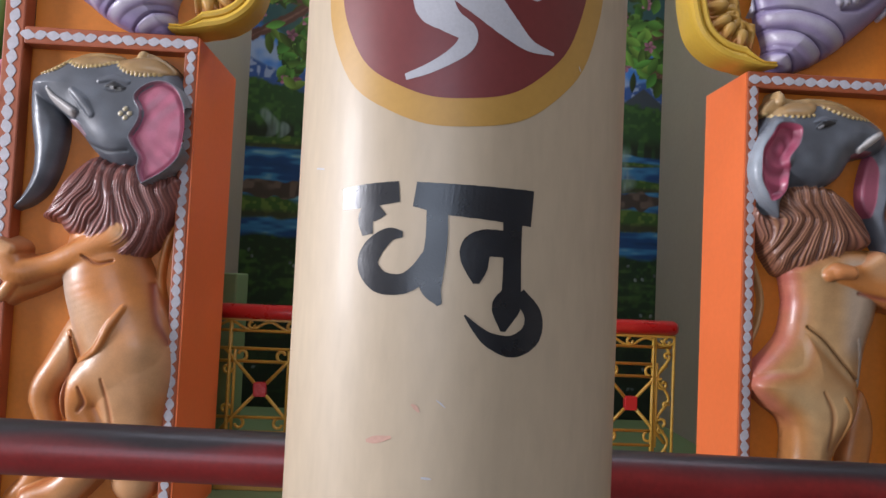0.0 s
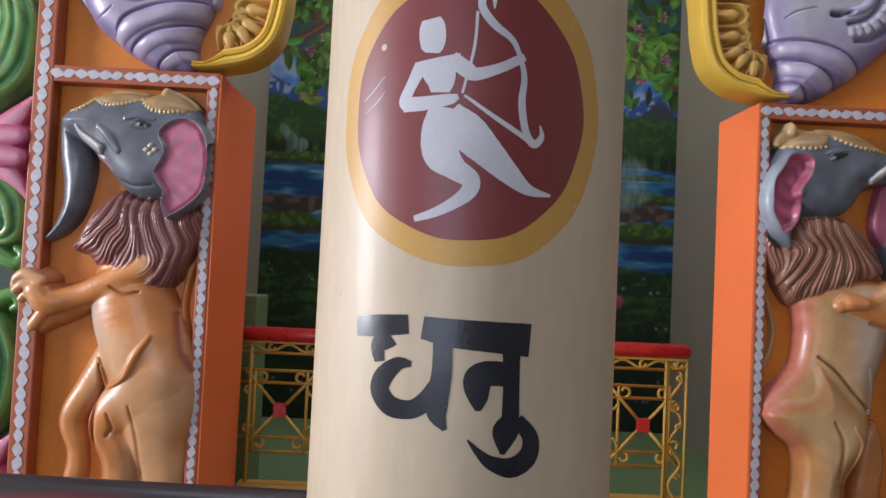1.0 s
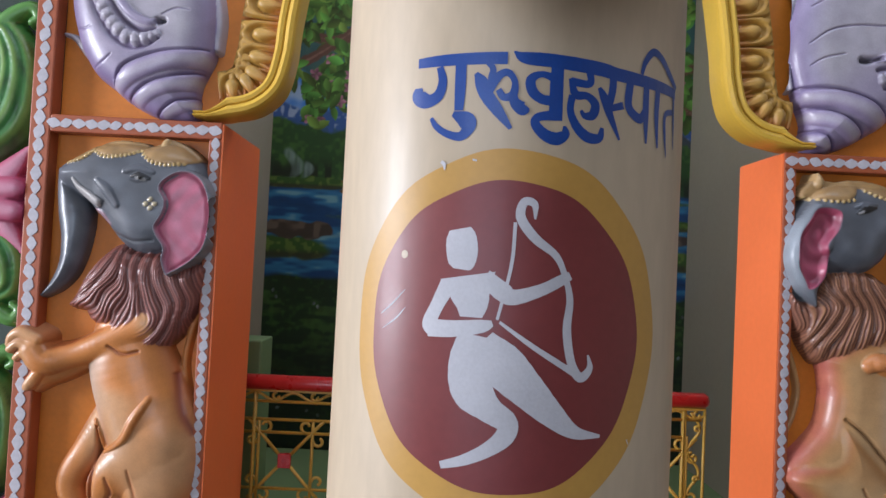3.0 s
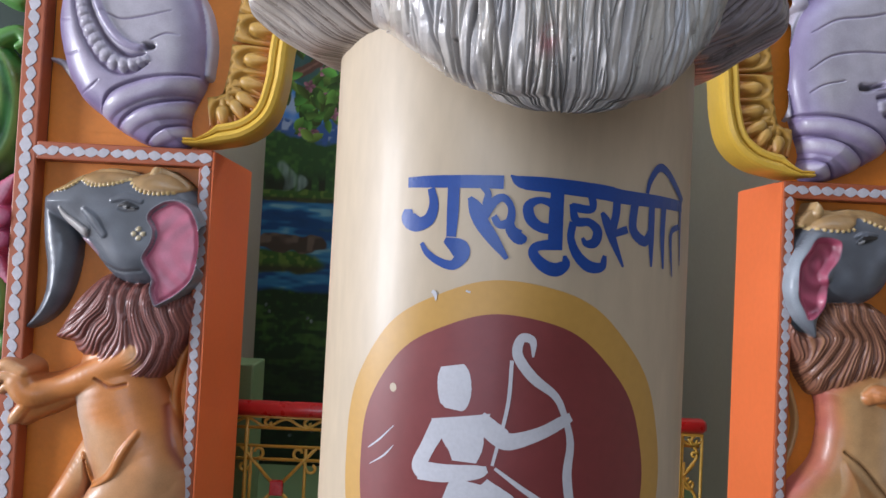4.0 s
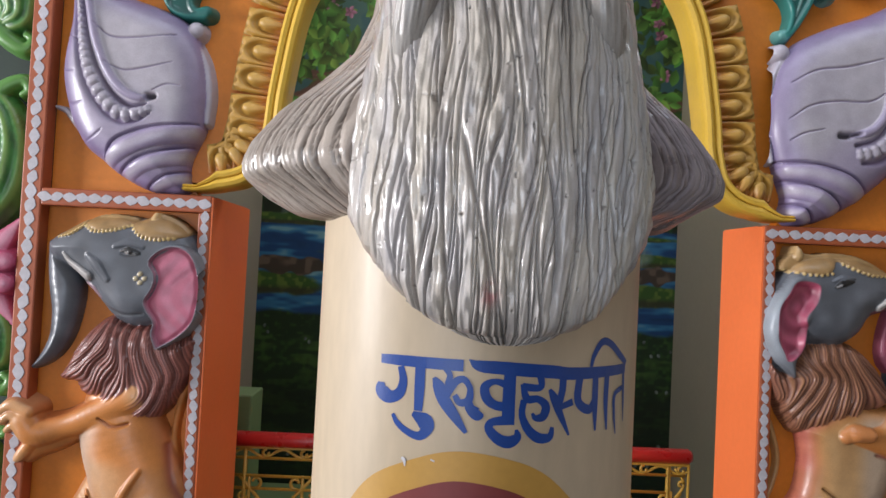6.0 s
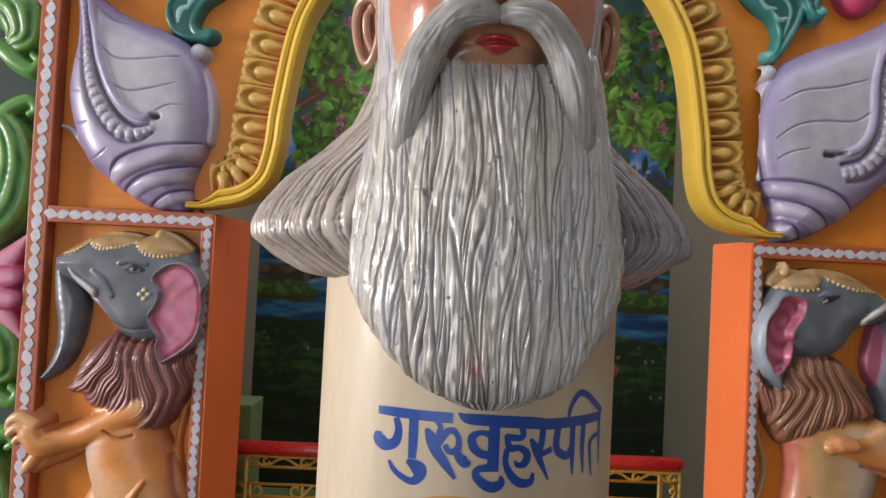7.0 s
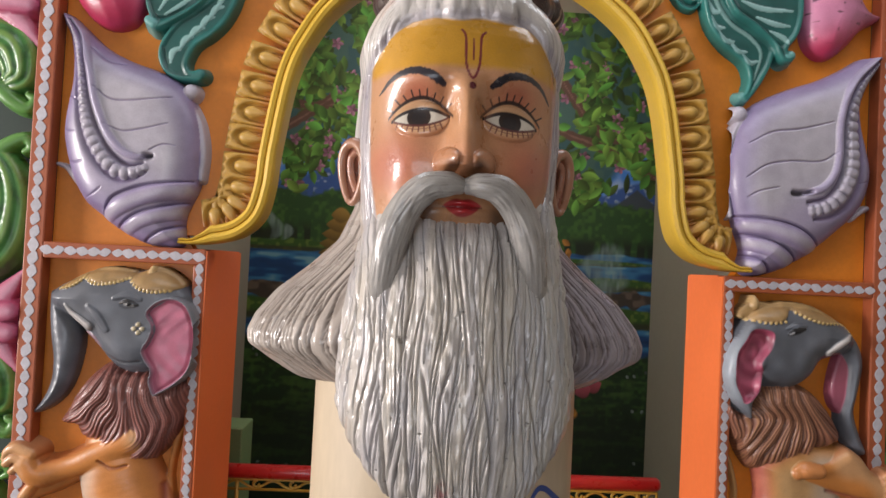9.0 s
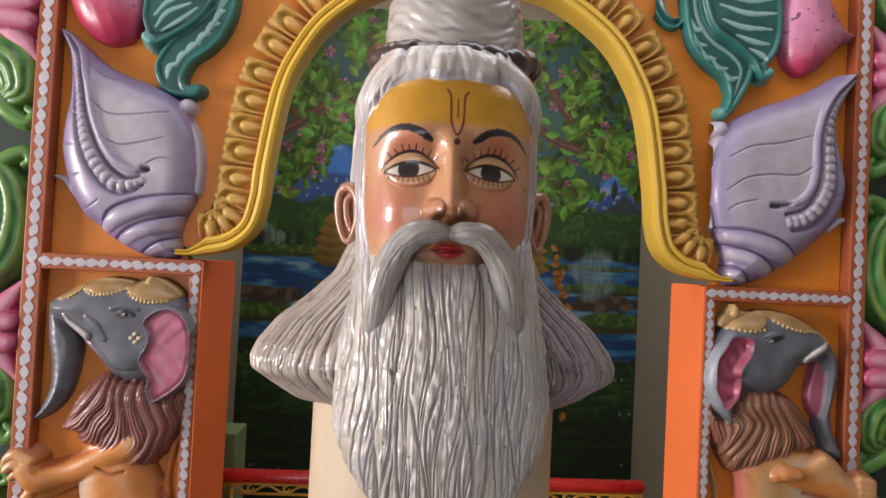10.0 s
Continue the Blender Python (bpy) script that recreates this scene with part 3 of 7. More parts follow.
def beast_west():
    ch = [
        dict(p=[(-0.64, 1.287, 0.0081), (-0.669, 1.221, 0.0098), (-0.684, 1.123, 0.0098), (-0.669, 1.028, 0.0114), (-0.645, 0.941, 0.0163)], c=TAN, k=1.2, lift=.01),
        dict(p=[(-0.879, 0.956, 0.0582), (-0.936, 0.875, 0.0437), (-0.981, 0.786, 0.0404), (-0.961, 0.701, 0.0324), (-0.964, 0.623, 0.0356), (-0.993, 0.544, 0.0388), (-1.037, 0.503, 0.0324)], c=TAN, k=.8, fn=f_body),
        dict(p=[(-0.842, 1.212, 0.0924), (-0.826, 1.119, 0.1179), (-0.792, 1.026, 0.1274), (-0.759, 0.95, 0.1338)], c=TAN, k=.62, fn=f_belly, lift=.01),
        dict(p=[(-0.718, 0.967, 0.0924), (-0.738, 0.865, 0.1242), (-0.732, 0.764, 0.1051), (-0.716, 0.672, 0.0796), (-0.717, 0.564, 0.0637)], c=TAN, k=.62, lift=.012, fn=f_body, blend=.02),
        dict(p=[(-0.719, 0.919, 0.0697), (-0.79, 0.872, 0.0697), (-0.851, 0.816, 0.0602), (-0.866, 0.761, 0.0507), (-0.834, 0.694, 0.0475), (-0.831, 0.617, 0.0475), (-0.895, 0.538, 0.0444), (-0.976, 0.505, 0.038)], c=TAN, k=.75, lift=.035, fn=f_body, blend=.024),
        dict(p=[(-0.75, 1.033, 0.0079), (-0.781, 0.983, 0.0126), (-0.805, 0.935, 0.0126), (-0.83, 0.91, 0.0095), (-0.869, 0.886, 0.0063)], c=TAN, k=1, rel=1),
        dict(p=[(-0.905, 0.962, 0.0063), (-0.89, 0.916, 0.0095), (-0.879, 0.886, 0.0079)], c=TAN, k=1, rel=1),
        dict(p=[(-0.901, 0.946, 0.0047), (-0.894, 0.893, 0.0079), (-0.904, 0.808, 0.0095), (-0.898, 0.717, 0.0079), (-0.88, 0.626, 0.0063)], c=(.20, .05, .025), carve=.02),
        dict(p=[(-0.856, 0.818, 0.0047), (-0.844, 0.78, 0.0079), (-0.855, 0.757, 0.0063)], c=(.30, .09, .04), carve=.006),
        # dark red-brown strip painted as the shade down the back
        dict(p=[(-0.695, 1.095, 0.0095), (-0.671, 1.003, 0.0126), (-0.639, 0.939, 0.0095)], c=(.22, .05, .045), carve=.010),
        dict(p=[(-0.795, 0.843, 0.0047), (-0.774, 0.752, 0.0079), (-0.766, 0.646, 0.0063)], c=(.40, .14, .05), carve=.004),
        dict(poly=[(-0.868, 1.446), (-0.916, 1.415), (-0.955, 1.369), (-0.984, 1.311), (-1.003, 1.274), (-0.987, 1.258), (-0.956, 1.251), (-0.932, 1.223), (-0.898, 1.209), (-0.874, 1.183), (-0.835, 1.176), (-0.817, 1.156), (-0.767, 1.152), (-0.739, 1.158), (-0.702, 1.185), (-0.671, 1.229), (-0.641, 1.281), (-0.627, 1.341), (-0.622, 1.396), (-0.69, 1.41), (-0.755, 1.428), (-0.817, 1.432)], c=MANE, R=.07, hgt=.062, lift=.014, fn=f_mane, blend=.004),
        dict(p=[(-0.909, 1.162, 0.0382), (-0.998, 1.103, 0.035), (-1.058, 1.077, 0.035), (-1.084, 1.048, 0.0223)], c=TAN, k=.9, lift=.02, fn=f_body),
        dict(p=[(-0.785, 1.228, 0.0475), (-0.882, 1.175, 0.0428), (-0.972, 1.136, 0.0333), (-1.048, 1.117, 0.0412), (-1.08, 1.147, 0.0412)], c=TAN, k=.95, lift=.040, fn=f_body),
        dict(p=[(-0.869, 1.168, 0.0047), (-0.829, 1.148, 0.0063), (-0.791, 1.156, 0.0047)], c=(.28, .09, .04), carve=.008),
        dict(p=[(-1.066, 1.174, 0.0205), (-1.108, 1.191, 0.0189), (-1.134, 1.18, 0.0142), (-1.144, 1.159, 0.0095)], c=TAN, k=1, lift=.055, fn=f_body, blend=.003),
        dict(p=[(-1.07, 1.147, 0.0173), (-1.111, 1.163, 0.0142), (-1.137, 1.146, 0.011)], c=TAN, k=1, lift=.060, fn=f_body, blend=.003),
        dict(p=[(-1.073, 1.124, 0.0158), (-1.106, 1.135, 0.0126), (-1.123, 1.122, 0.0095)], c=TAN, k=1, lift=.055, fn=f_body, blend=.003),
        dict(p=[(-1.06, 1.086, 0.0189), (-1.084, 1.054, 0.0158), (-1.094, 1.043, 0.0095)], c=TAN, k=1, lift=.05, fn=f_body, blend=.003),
        dict(p=[(-0.932, 1.566, 0.0167), (-0.927, 1.541, 0.0184), (-0.913, 1.522, 0.0151)], c=(.16, .07, .085), k=.6, lift=.012),
        dict(poly=[(-1.053, 1.65), (-1.058, 1.599), (-1.051, 1.514), (-1.04, 1.447), (-1.044, 1.376), (-1.068, 1.321), (-1.094, 1.286), (-1.079, 1.285), (-1.034, 1.307), (-0.996, 1.347), (-0.974, 1.399), (-0.961, 1.459), (-0.957, 1.518), (-0.971, 1.56), (-1.007, 1.61)], c=HIDE, R=.045, hgt=.045, lift=.012, fn=f_trunk),
        dict(poly=[(-1.051, 1.625), (-1.04, 1.654), (-0.989, 1.686), (-0.933, 1.714), (-0.867, 1.721), (-0.808, 1.717), (-0.75, 1.725), (-0.699, 1.713), (-0.658, 1.678), (-0.631, 1.627), (-0.637, 1.533), (-0.683, 1.445), (-0.744, 1.426), (-0.798, 1.417), (-0.846, 1.432), (-0.882, 1.463), (-0.917, 1.507), (-0.943, 1.53), (-0.964, 1.553), (-1.003, 1.581), (-1.033, 1.597)], c=HIDE, R=.085, hgt=.075, lift=.018, fn=f_hide, blend=.012),
        dict(p=[(-0.918, 1.608, 0.0084), (-0.892, 1.584, 0.0134), (-0.866, 1.547, 0.0101)], c=HIDE, k=.5, rel=1),
        dict(p=[(-0.884, 1.476, 0.005), (-0.827, 1.453, 0.0067), (-0.77, 1.456, 0.005)], c=(.05, .055, .065), carve=.004),
        dict(p=[(-0.847, 1.637, 0.0067), (-0.81, 1.647, 0.0101), (-0.773, 1.637, 0.0067)], c=HIDE, k=.6, rel=1),
        dict(p=[(-0.933, 1.531, 0.0067), (-0.913, 1.518, 0.01), (-0.892, 1.496, 0.005)], c=(.30, .19, .23), k=.8, rel=1),
        dict(p=[(-0.99, 1.61, 0.005), (-0.976, 1.589, 0.01), (-0.949, 1.569, 0.0134), (-0.921, 1.551, 0.0134)], c=(.40, .38, .37), k=1.1, rel=1),
        dict(poly=[(-1.017, 1.657), (-0.989, 1.682), (-0.942, 1.708), (-0.939, 1.693), (-0.972, 1.665), (-1.004, 1.656)], c=GOLDP, R=.02, hgt=.009, lift=.045, rel=1, fn=f_cap, blend=.002),
        dict(poly=[(-0.946, 1.701), (-0.904, 1.723), (-0.85, 1.726), (-0.802, 1.716), (-0.82, 1.694), (-0.856, 1.682), (-0.896, 1.677), (-0.924, 1.684)], c=GOLDP, R=.02, hgt=.009, lift=.045, rel=1, fn=f_cap, blend=.002),
        dict(poly=[(-0.817, 1.702), (-0.784, 1.717), (-0.744, 1.733), (-0.7, 1.719), (-0.66, 1.686), (-0.674, 1.67), (-0.715, 1.662), (-0.764, 1.663), (-0.793, 1.673), (-0.807, 1.691)], c=GOLDP, R=.02, hgt=.009, lift=.045, rel=1, fn=f_cap, blend=.002),
        dict(p=[(-0.758, 1.713, 0.0118), (-0.755, 1.723, 0.0101), (-0.749, 1.737, 0.0034)], c=(.50, .33, .15), k=1, lift=.055, blend=.003),
        *dotted([(-1.014, 1.657), (-0.987, 1.662), (-0.963, 1.675), (-0.945, 1.691)], 8),
        *dotted([(-0.936, 1.688), (-0.915, 1.677), (-0.887, 1.675), (-0.849, 1.682), (-0.822, 1.693)], 12),
        *dotted([(-0.813, 1.695), (-0.798, 1.678), (-0.774, 1.664), (-0.738, 1.659), (-0.695, 1.664)], 12),
        dict(p=[(-0.828, 1.624, 0.0034), (-0.808, 1.628, 0.0084), (-0.782, 1.62, 0.005)], c=(.012, .012, .014), k=.6, rel=1),
        dict(p=[(-0.816, 1.62, 0.0034), (-0.805, 1.619, 0.005), (-0.791, 1.617, 0.0034)], c=(.24, .24, .24), k=.5, rel=1),
        dict(p=[(-0.805, 1.62, 0.005), (-0.803, 1.62, 0.005)], c=(.008, .008, .008), k=.8, rel=1),
        dict(p=[(-0.832, 1.616, 0.0017), (-0.814, 1.61, 0.0025), (-0.784, 1.613, 0.0017)], c=(.03, .03, .035), carve=.003),
        dict(p=[(-0.775, 1.564, 0.0067), (-0.774, 1.565, 0.0067)], c=(.45, .38, .24), k=.8, rel=1),
        dict(p=[(-0.774, 1.541, 0.0067), (-0.773, 1.541, 0.0067)], c=(.45, .38, .24), k=.8, rel=1),
        dict(p=[(-0.786, 1.552, 0.0067), (-0.785, 1.552, 0.0067)], c=(.45, .38, .24), k=.8, rel=1),
        dict(p=[(-0.763, 1.553, 0.0067), (-0.762, 1.553, 0.0067)], c=(.45, .38, .24), k=.8, rel=1),
        dict(poly=[(-0.753, 1.591), (-0.744, 1.616), (-0.708, 1.641), (-0.668, 1.644), (-0.634, 1.62), (-0.613, 1.568), (-0.61, 1.507), (-0.623, 1.441), (-0.661, 1.398), (-0.705, 1.37), (-0.719, 1.365), (-0.734, 1.404), (-0.731, 1.436), (-0.752, 1.468), (-0.76, 1.494), (-0.742, 1.529), (-0.737, 1.562)], c=HIDE, R=.022, hgt=.030, lift=.098, fn=f_ear, blend=.003),
    ]
    o = relief("elephant_lion_statue", -1, ch, (-1.21, -.612, .46, 1.735), .0026, PANEL - .004)
    return tagged(o, "painted relief beast with grey elephant head and brown-maned tan lion body", "statue", group="gateway beasts")


def beast_east():
    ch = [
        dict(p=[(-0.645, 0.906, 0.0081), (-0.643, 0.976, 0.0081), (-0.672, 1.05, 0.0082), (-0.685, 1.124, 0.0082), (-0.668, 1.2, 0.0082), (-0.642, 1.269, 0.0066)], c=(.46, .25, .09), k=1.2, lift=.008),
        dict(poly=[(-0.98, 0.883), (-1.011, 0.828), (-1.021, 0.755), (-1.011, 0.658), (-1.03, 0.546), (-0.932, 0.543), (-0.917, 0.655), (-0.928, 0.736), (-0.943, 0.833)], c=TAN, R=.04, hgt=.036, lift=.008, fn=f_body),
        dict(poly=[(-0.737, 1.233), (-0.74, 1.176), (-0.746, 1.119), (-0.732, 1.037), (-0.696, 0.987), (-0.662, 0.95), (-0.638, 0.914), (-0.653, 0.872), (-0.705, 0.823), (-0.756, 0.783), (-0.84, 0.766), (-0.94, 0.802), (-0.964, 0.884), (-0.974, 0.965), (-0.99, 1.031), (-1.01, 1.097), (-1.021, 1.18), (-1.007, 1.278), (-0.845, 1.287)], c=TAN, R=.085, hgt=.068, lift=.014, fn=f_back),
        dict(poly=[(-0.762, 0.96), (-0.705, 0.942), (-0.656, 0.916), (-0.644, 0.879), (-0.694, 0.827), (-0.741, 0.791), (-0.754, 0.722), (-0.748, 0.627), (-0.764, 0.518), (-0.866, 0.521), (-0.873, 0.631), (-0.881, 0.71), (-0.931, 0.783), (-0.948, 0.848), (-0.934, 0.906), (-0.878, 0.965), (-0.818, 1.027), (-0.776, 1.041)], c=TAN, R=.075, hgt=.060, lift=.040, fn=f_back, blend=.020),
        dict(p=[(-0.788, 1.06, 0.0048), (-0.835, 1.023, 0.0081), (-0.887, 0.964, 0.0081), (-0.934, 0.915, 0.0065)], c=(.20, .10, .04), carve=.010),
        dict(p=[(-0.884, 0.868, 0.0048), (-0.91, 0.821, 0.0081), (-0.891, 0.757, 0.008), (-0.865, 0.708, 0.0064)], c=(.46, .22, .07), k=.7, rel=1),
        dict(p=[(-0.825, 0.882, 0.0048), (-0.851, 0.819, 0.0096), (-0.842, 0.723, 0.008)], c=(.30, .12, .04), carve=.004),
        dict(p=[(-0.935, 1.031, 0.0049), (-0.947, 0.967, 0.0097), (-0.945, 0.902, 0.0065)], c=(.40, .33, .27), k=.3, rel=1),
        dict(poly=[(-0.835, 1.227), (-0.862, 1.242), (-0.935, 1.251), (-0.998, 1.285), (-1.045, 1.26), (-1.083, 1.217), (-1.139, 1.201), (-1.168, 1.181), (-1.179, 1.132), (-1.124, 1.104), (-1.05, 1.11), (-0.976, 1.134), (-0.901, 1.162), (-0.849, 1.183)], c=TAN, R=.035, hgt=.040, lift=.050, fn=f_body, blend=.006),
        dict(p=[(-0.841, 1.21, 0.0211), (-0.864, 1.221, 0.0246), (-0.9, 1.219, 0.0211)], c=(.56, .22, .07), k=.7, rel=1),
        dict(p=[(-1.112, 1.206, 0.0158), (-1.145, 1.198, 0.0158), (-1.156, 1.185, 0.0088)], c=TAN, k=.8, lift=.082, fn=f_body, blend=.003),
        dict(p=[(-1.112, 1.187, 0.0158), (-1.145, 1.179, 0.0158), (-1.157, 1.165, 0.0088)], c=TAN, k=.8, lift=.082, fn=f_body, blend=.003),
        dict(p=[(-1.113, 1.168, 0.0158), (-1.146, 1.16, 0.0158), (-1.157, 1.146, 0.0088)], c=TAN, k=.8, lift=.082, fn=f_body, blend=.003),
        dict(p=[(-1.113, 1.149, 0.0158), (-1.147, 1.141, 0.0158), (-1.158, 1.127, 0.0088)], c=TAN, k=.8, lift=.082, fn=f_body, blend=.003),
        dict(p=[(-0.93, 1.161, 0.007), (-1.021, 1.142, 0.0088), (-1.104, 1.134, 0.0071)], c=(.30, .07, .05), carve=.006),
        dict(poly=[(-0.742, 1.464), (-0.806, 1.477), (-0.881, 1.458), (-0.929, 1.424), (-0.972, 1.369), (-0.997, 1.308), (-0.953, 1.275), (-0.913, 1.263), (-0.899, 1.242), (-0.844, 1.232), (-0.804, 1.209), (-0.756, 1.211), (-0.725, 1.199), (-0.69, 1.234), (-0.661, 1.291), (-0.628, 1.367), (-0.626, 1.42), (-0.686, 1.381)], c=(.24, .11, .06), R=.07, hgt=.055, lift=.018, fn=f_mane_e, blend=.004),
        dict(poly=[(-0.989, 1.564), (-0.966, 1.484), (-0.966, 1.423), (-0.984, 1.391), (-1.007, 1.376), (-1.023, 1.458), (-1.02, 1.529)], c=(.34, .09, .14), R=.012, hgt=.012, lift=.022, blend=.002),
        dict(poly=[(-0.961, 1.649), (-1.022, 1.63), (-1.057, 1.579), (-1.065, 1.521), (-1.054, 1.457), (-1.042, 1.385), (-1.063, 1.317), (-1.083, 1.269), (-1.069, 1.254), (-1.035, 1.266), (-1.005, 1.311), (-0.99, 1.374), (-1.003, 1.428), (-1.008, 1.474), (-1.01, 1.528), (-0.994, 1.563)], c=HIDE, R=.04, hgt=.040, lift=.014, fn=f_hide),
        dict(poly=[(-0.641, 1.599), (-0.658, 1.639), (-0.687, 1.68), (-0.733, 1.704), (-0.825, 1.71), (-0.919, 1.694), (-0.992, 1.658), (-1.027, 1.616), (-1.01, 1.572), (-0.962, 1.557), (-0.921, 1.539), (-0.893, 1.495), (-0.85, 1.463), (-0.794, 1.45), (-0.724, 1.463), (-0.666, 1.514)], c=HIDE, R=.085, hgt=.072, lift=.018, fn=f_hide, blend=.012),
        dict(p=[(-0.913, 1.553, 0.0054), (-0.945, 1.562, 0.0089), (-0.975, 1.567, 0.0054)], c=(.20, .06, .07), k=.7, rel=1),
        dict(p=[(-0.929, 1.57, 0.0107), (-0.959, 1.598, 0.0125), (-0.993, 1.625, 0.0054)], c=(.46, .44, .42), k=1.1, rel=1),
        dict(poly=[(-0.653, 1.668), (-0.665, 1.693), (-0.697, 1.717), (-0.751, 1.713), (-0.795, 1.72), (-0.861, 1.716), (-0.917, 1.697), (-0.967, 1.664), (-0.918, 1.658), (-0.878, 1.662), (-0.833, 1.683), (-0.807, 1.694), (-0.789, 1.67), (-0.761, 1.655), (-0.714, 1.658), (-0.668, 1.661)], c=GOLDP, R=.02, hgt=.009, lift=.045, rel=1, fn=f_cap, blend=.002),
        dict(p=[(-0.703, 1.704, 0.0142), (-0.704, 1.715, 0.0124), (-0.702, 1.731, 0.0036)], c=(.50, .33, .15), k=1, lift=.05, blend=.003),
        *dotted([(-0.664, 1.663), (-0.703, 1.656), (-0.749, 1.653), (-0.785, 1.66)], 9),
        *dotted([(-0.823, 1.688), (-0.858, 1.672), (-0.905, 1.66), (-0.973, 1.659)], 12),
        *dotted([(-0.983, 1.656), (-0.994, 1.644), (-1.004, 1.627)], 4),
        dict(p=[(-0.792, 1.623, 0.0036), (-0.814, 1.635, 0.0107), (-0.843, 1.641, 0.0036)], c=(.012, .012, .014), k=.6, rel=1),
        dict(p=[(-0.796, 1.623, 0.0036), (-0.805, 1.627, 0.0045)], c=(.25, .25, .26), k=.5, rel=1),
        dict(p=[(-0.786, 1.639, 0.0036), (-0.813, 1.649, 0.0071), (-0.846, 1.65, 0.0036)], c=HIDE, k=.8, rel=1),
        dict(poly=[(-0.76, 1.645), (-0.69, 1.656), (-0.659, 1.62), (-0.627, 1.559), (-0.615, 1.496), (-0.634, 1.43), (-0.667, 1.39), (-0.698, 1.362), (-0.7, 1.409), (-0.724, 1.451), (-0.729, 1.504), (-0.743, 1.526), (-0.755, 1.575), (-0.76, 1.623)], c=HIDE, R=.026, hgt=.028, lift=.062, fn=f_ear_rim, blend=.003),
        dict(poly=[(-0.749, 1.627), (-0.691, 1.635), (-0.664, 1.601), (-0.638, 1.55), (-0.636, 1.478), (-0.654, 1.433), (-0.67, 1.408), (-0.71, 1.432), (-0.718, 1.472), (-0.727, 1.507), (-0.717, 1.533), (-0.746, 1.578)], c=(.36, .075, .13), R=.02, dip=.022, fn=f_ear_in),
    ]
    o = relief("elephant_lion_statue", 1, ch, (-1.21, -.57, .46, 1.735), .0026, PANEL - .004)
    return tagged(o, "painted relief beast with grey elephant head and lion body with painted-on pink edge highlights", "statue", group="gateway beasts")


beast_west()
beast_east()

# conch shells


LILAC, PALE = (.30, .265, .375), (.43, .405, .47)


def f_shell(X, Z, h, q, al, col):
    n = vnoise(X, Z, 7, 31)
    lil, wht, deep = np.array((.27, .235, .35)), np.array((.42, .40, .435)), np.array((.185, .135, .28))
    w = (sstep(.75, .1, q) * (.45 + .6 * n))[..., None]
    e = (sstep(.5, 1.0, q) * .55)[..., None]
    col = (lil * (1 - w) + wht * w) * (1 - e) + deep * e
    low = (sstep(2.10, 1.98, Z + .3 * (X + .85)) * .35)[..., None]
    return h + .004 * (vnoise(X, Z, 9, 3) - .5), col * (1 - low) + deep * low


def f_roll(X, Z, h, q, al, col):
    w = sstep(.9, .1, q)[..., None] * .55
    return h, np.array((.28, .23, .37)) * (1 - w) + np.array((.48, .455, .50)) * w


def shell_beads(line):
    """The row of round teeth along the shell's mouth, one after another."""
    p = catmull(line, 12)
    out, run, last = [], 0.0, -1.0
    for a, b in zip(p[:-1], p[1:]):
        run += float(np.hypot(*(b - a)[:2]))
        if run - last > 1.45 * b[2]:
            last = run
            t = (b - a)[:2] / (np.hypot(*(b - a)[:2]) + 1e-9)
            nx, nz = -t[1] * b[2] * .45, t[0] * b[2] * .45
            out.append(dict(p=[(b[0] - nx, b[1] - nz, b[2] * .78), (b[0] + nx, b[1] + nz, b[2] * .78)], c=(.37, .345, .41), k=.75, rel=1))
    return out


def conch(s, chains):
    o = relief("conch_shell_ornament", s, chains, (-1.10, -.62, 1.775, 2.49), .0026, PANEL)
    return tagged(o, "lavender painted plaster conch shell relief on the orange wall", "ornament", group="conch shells")


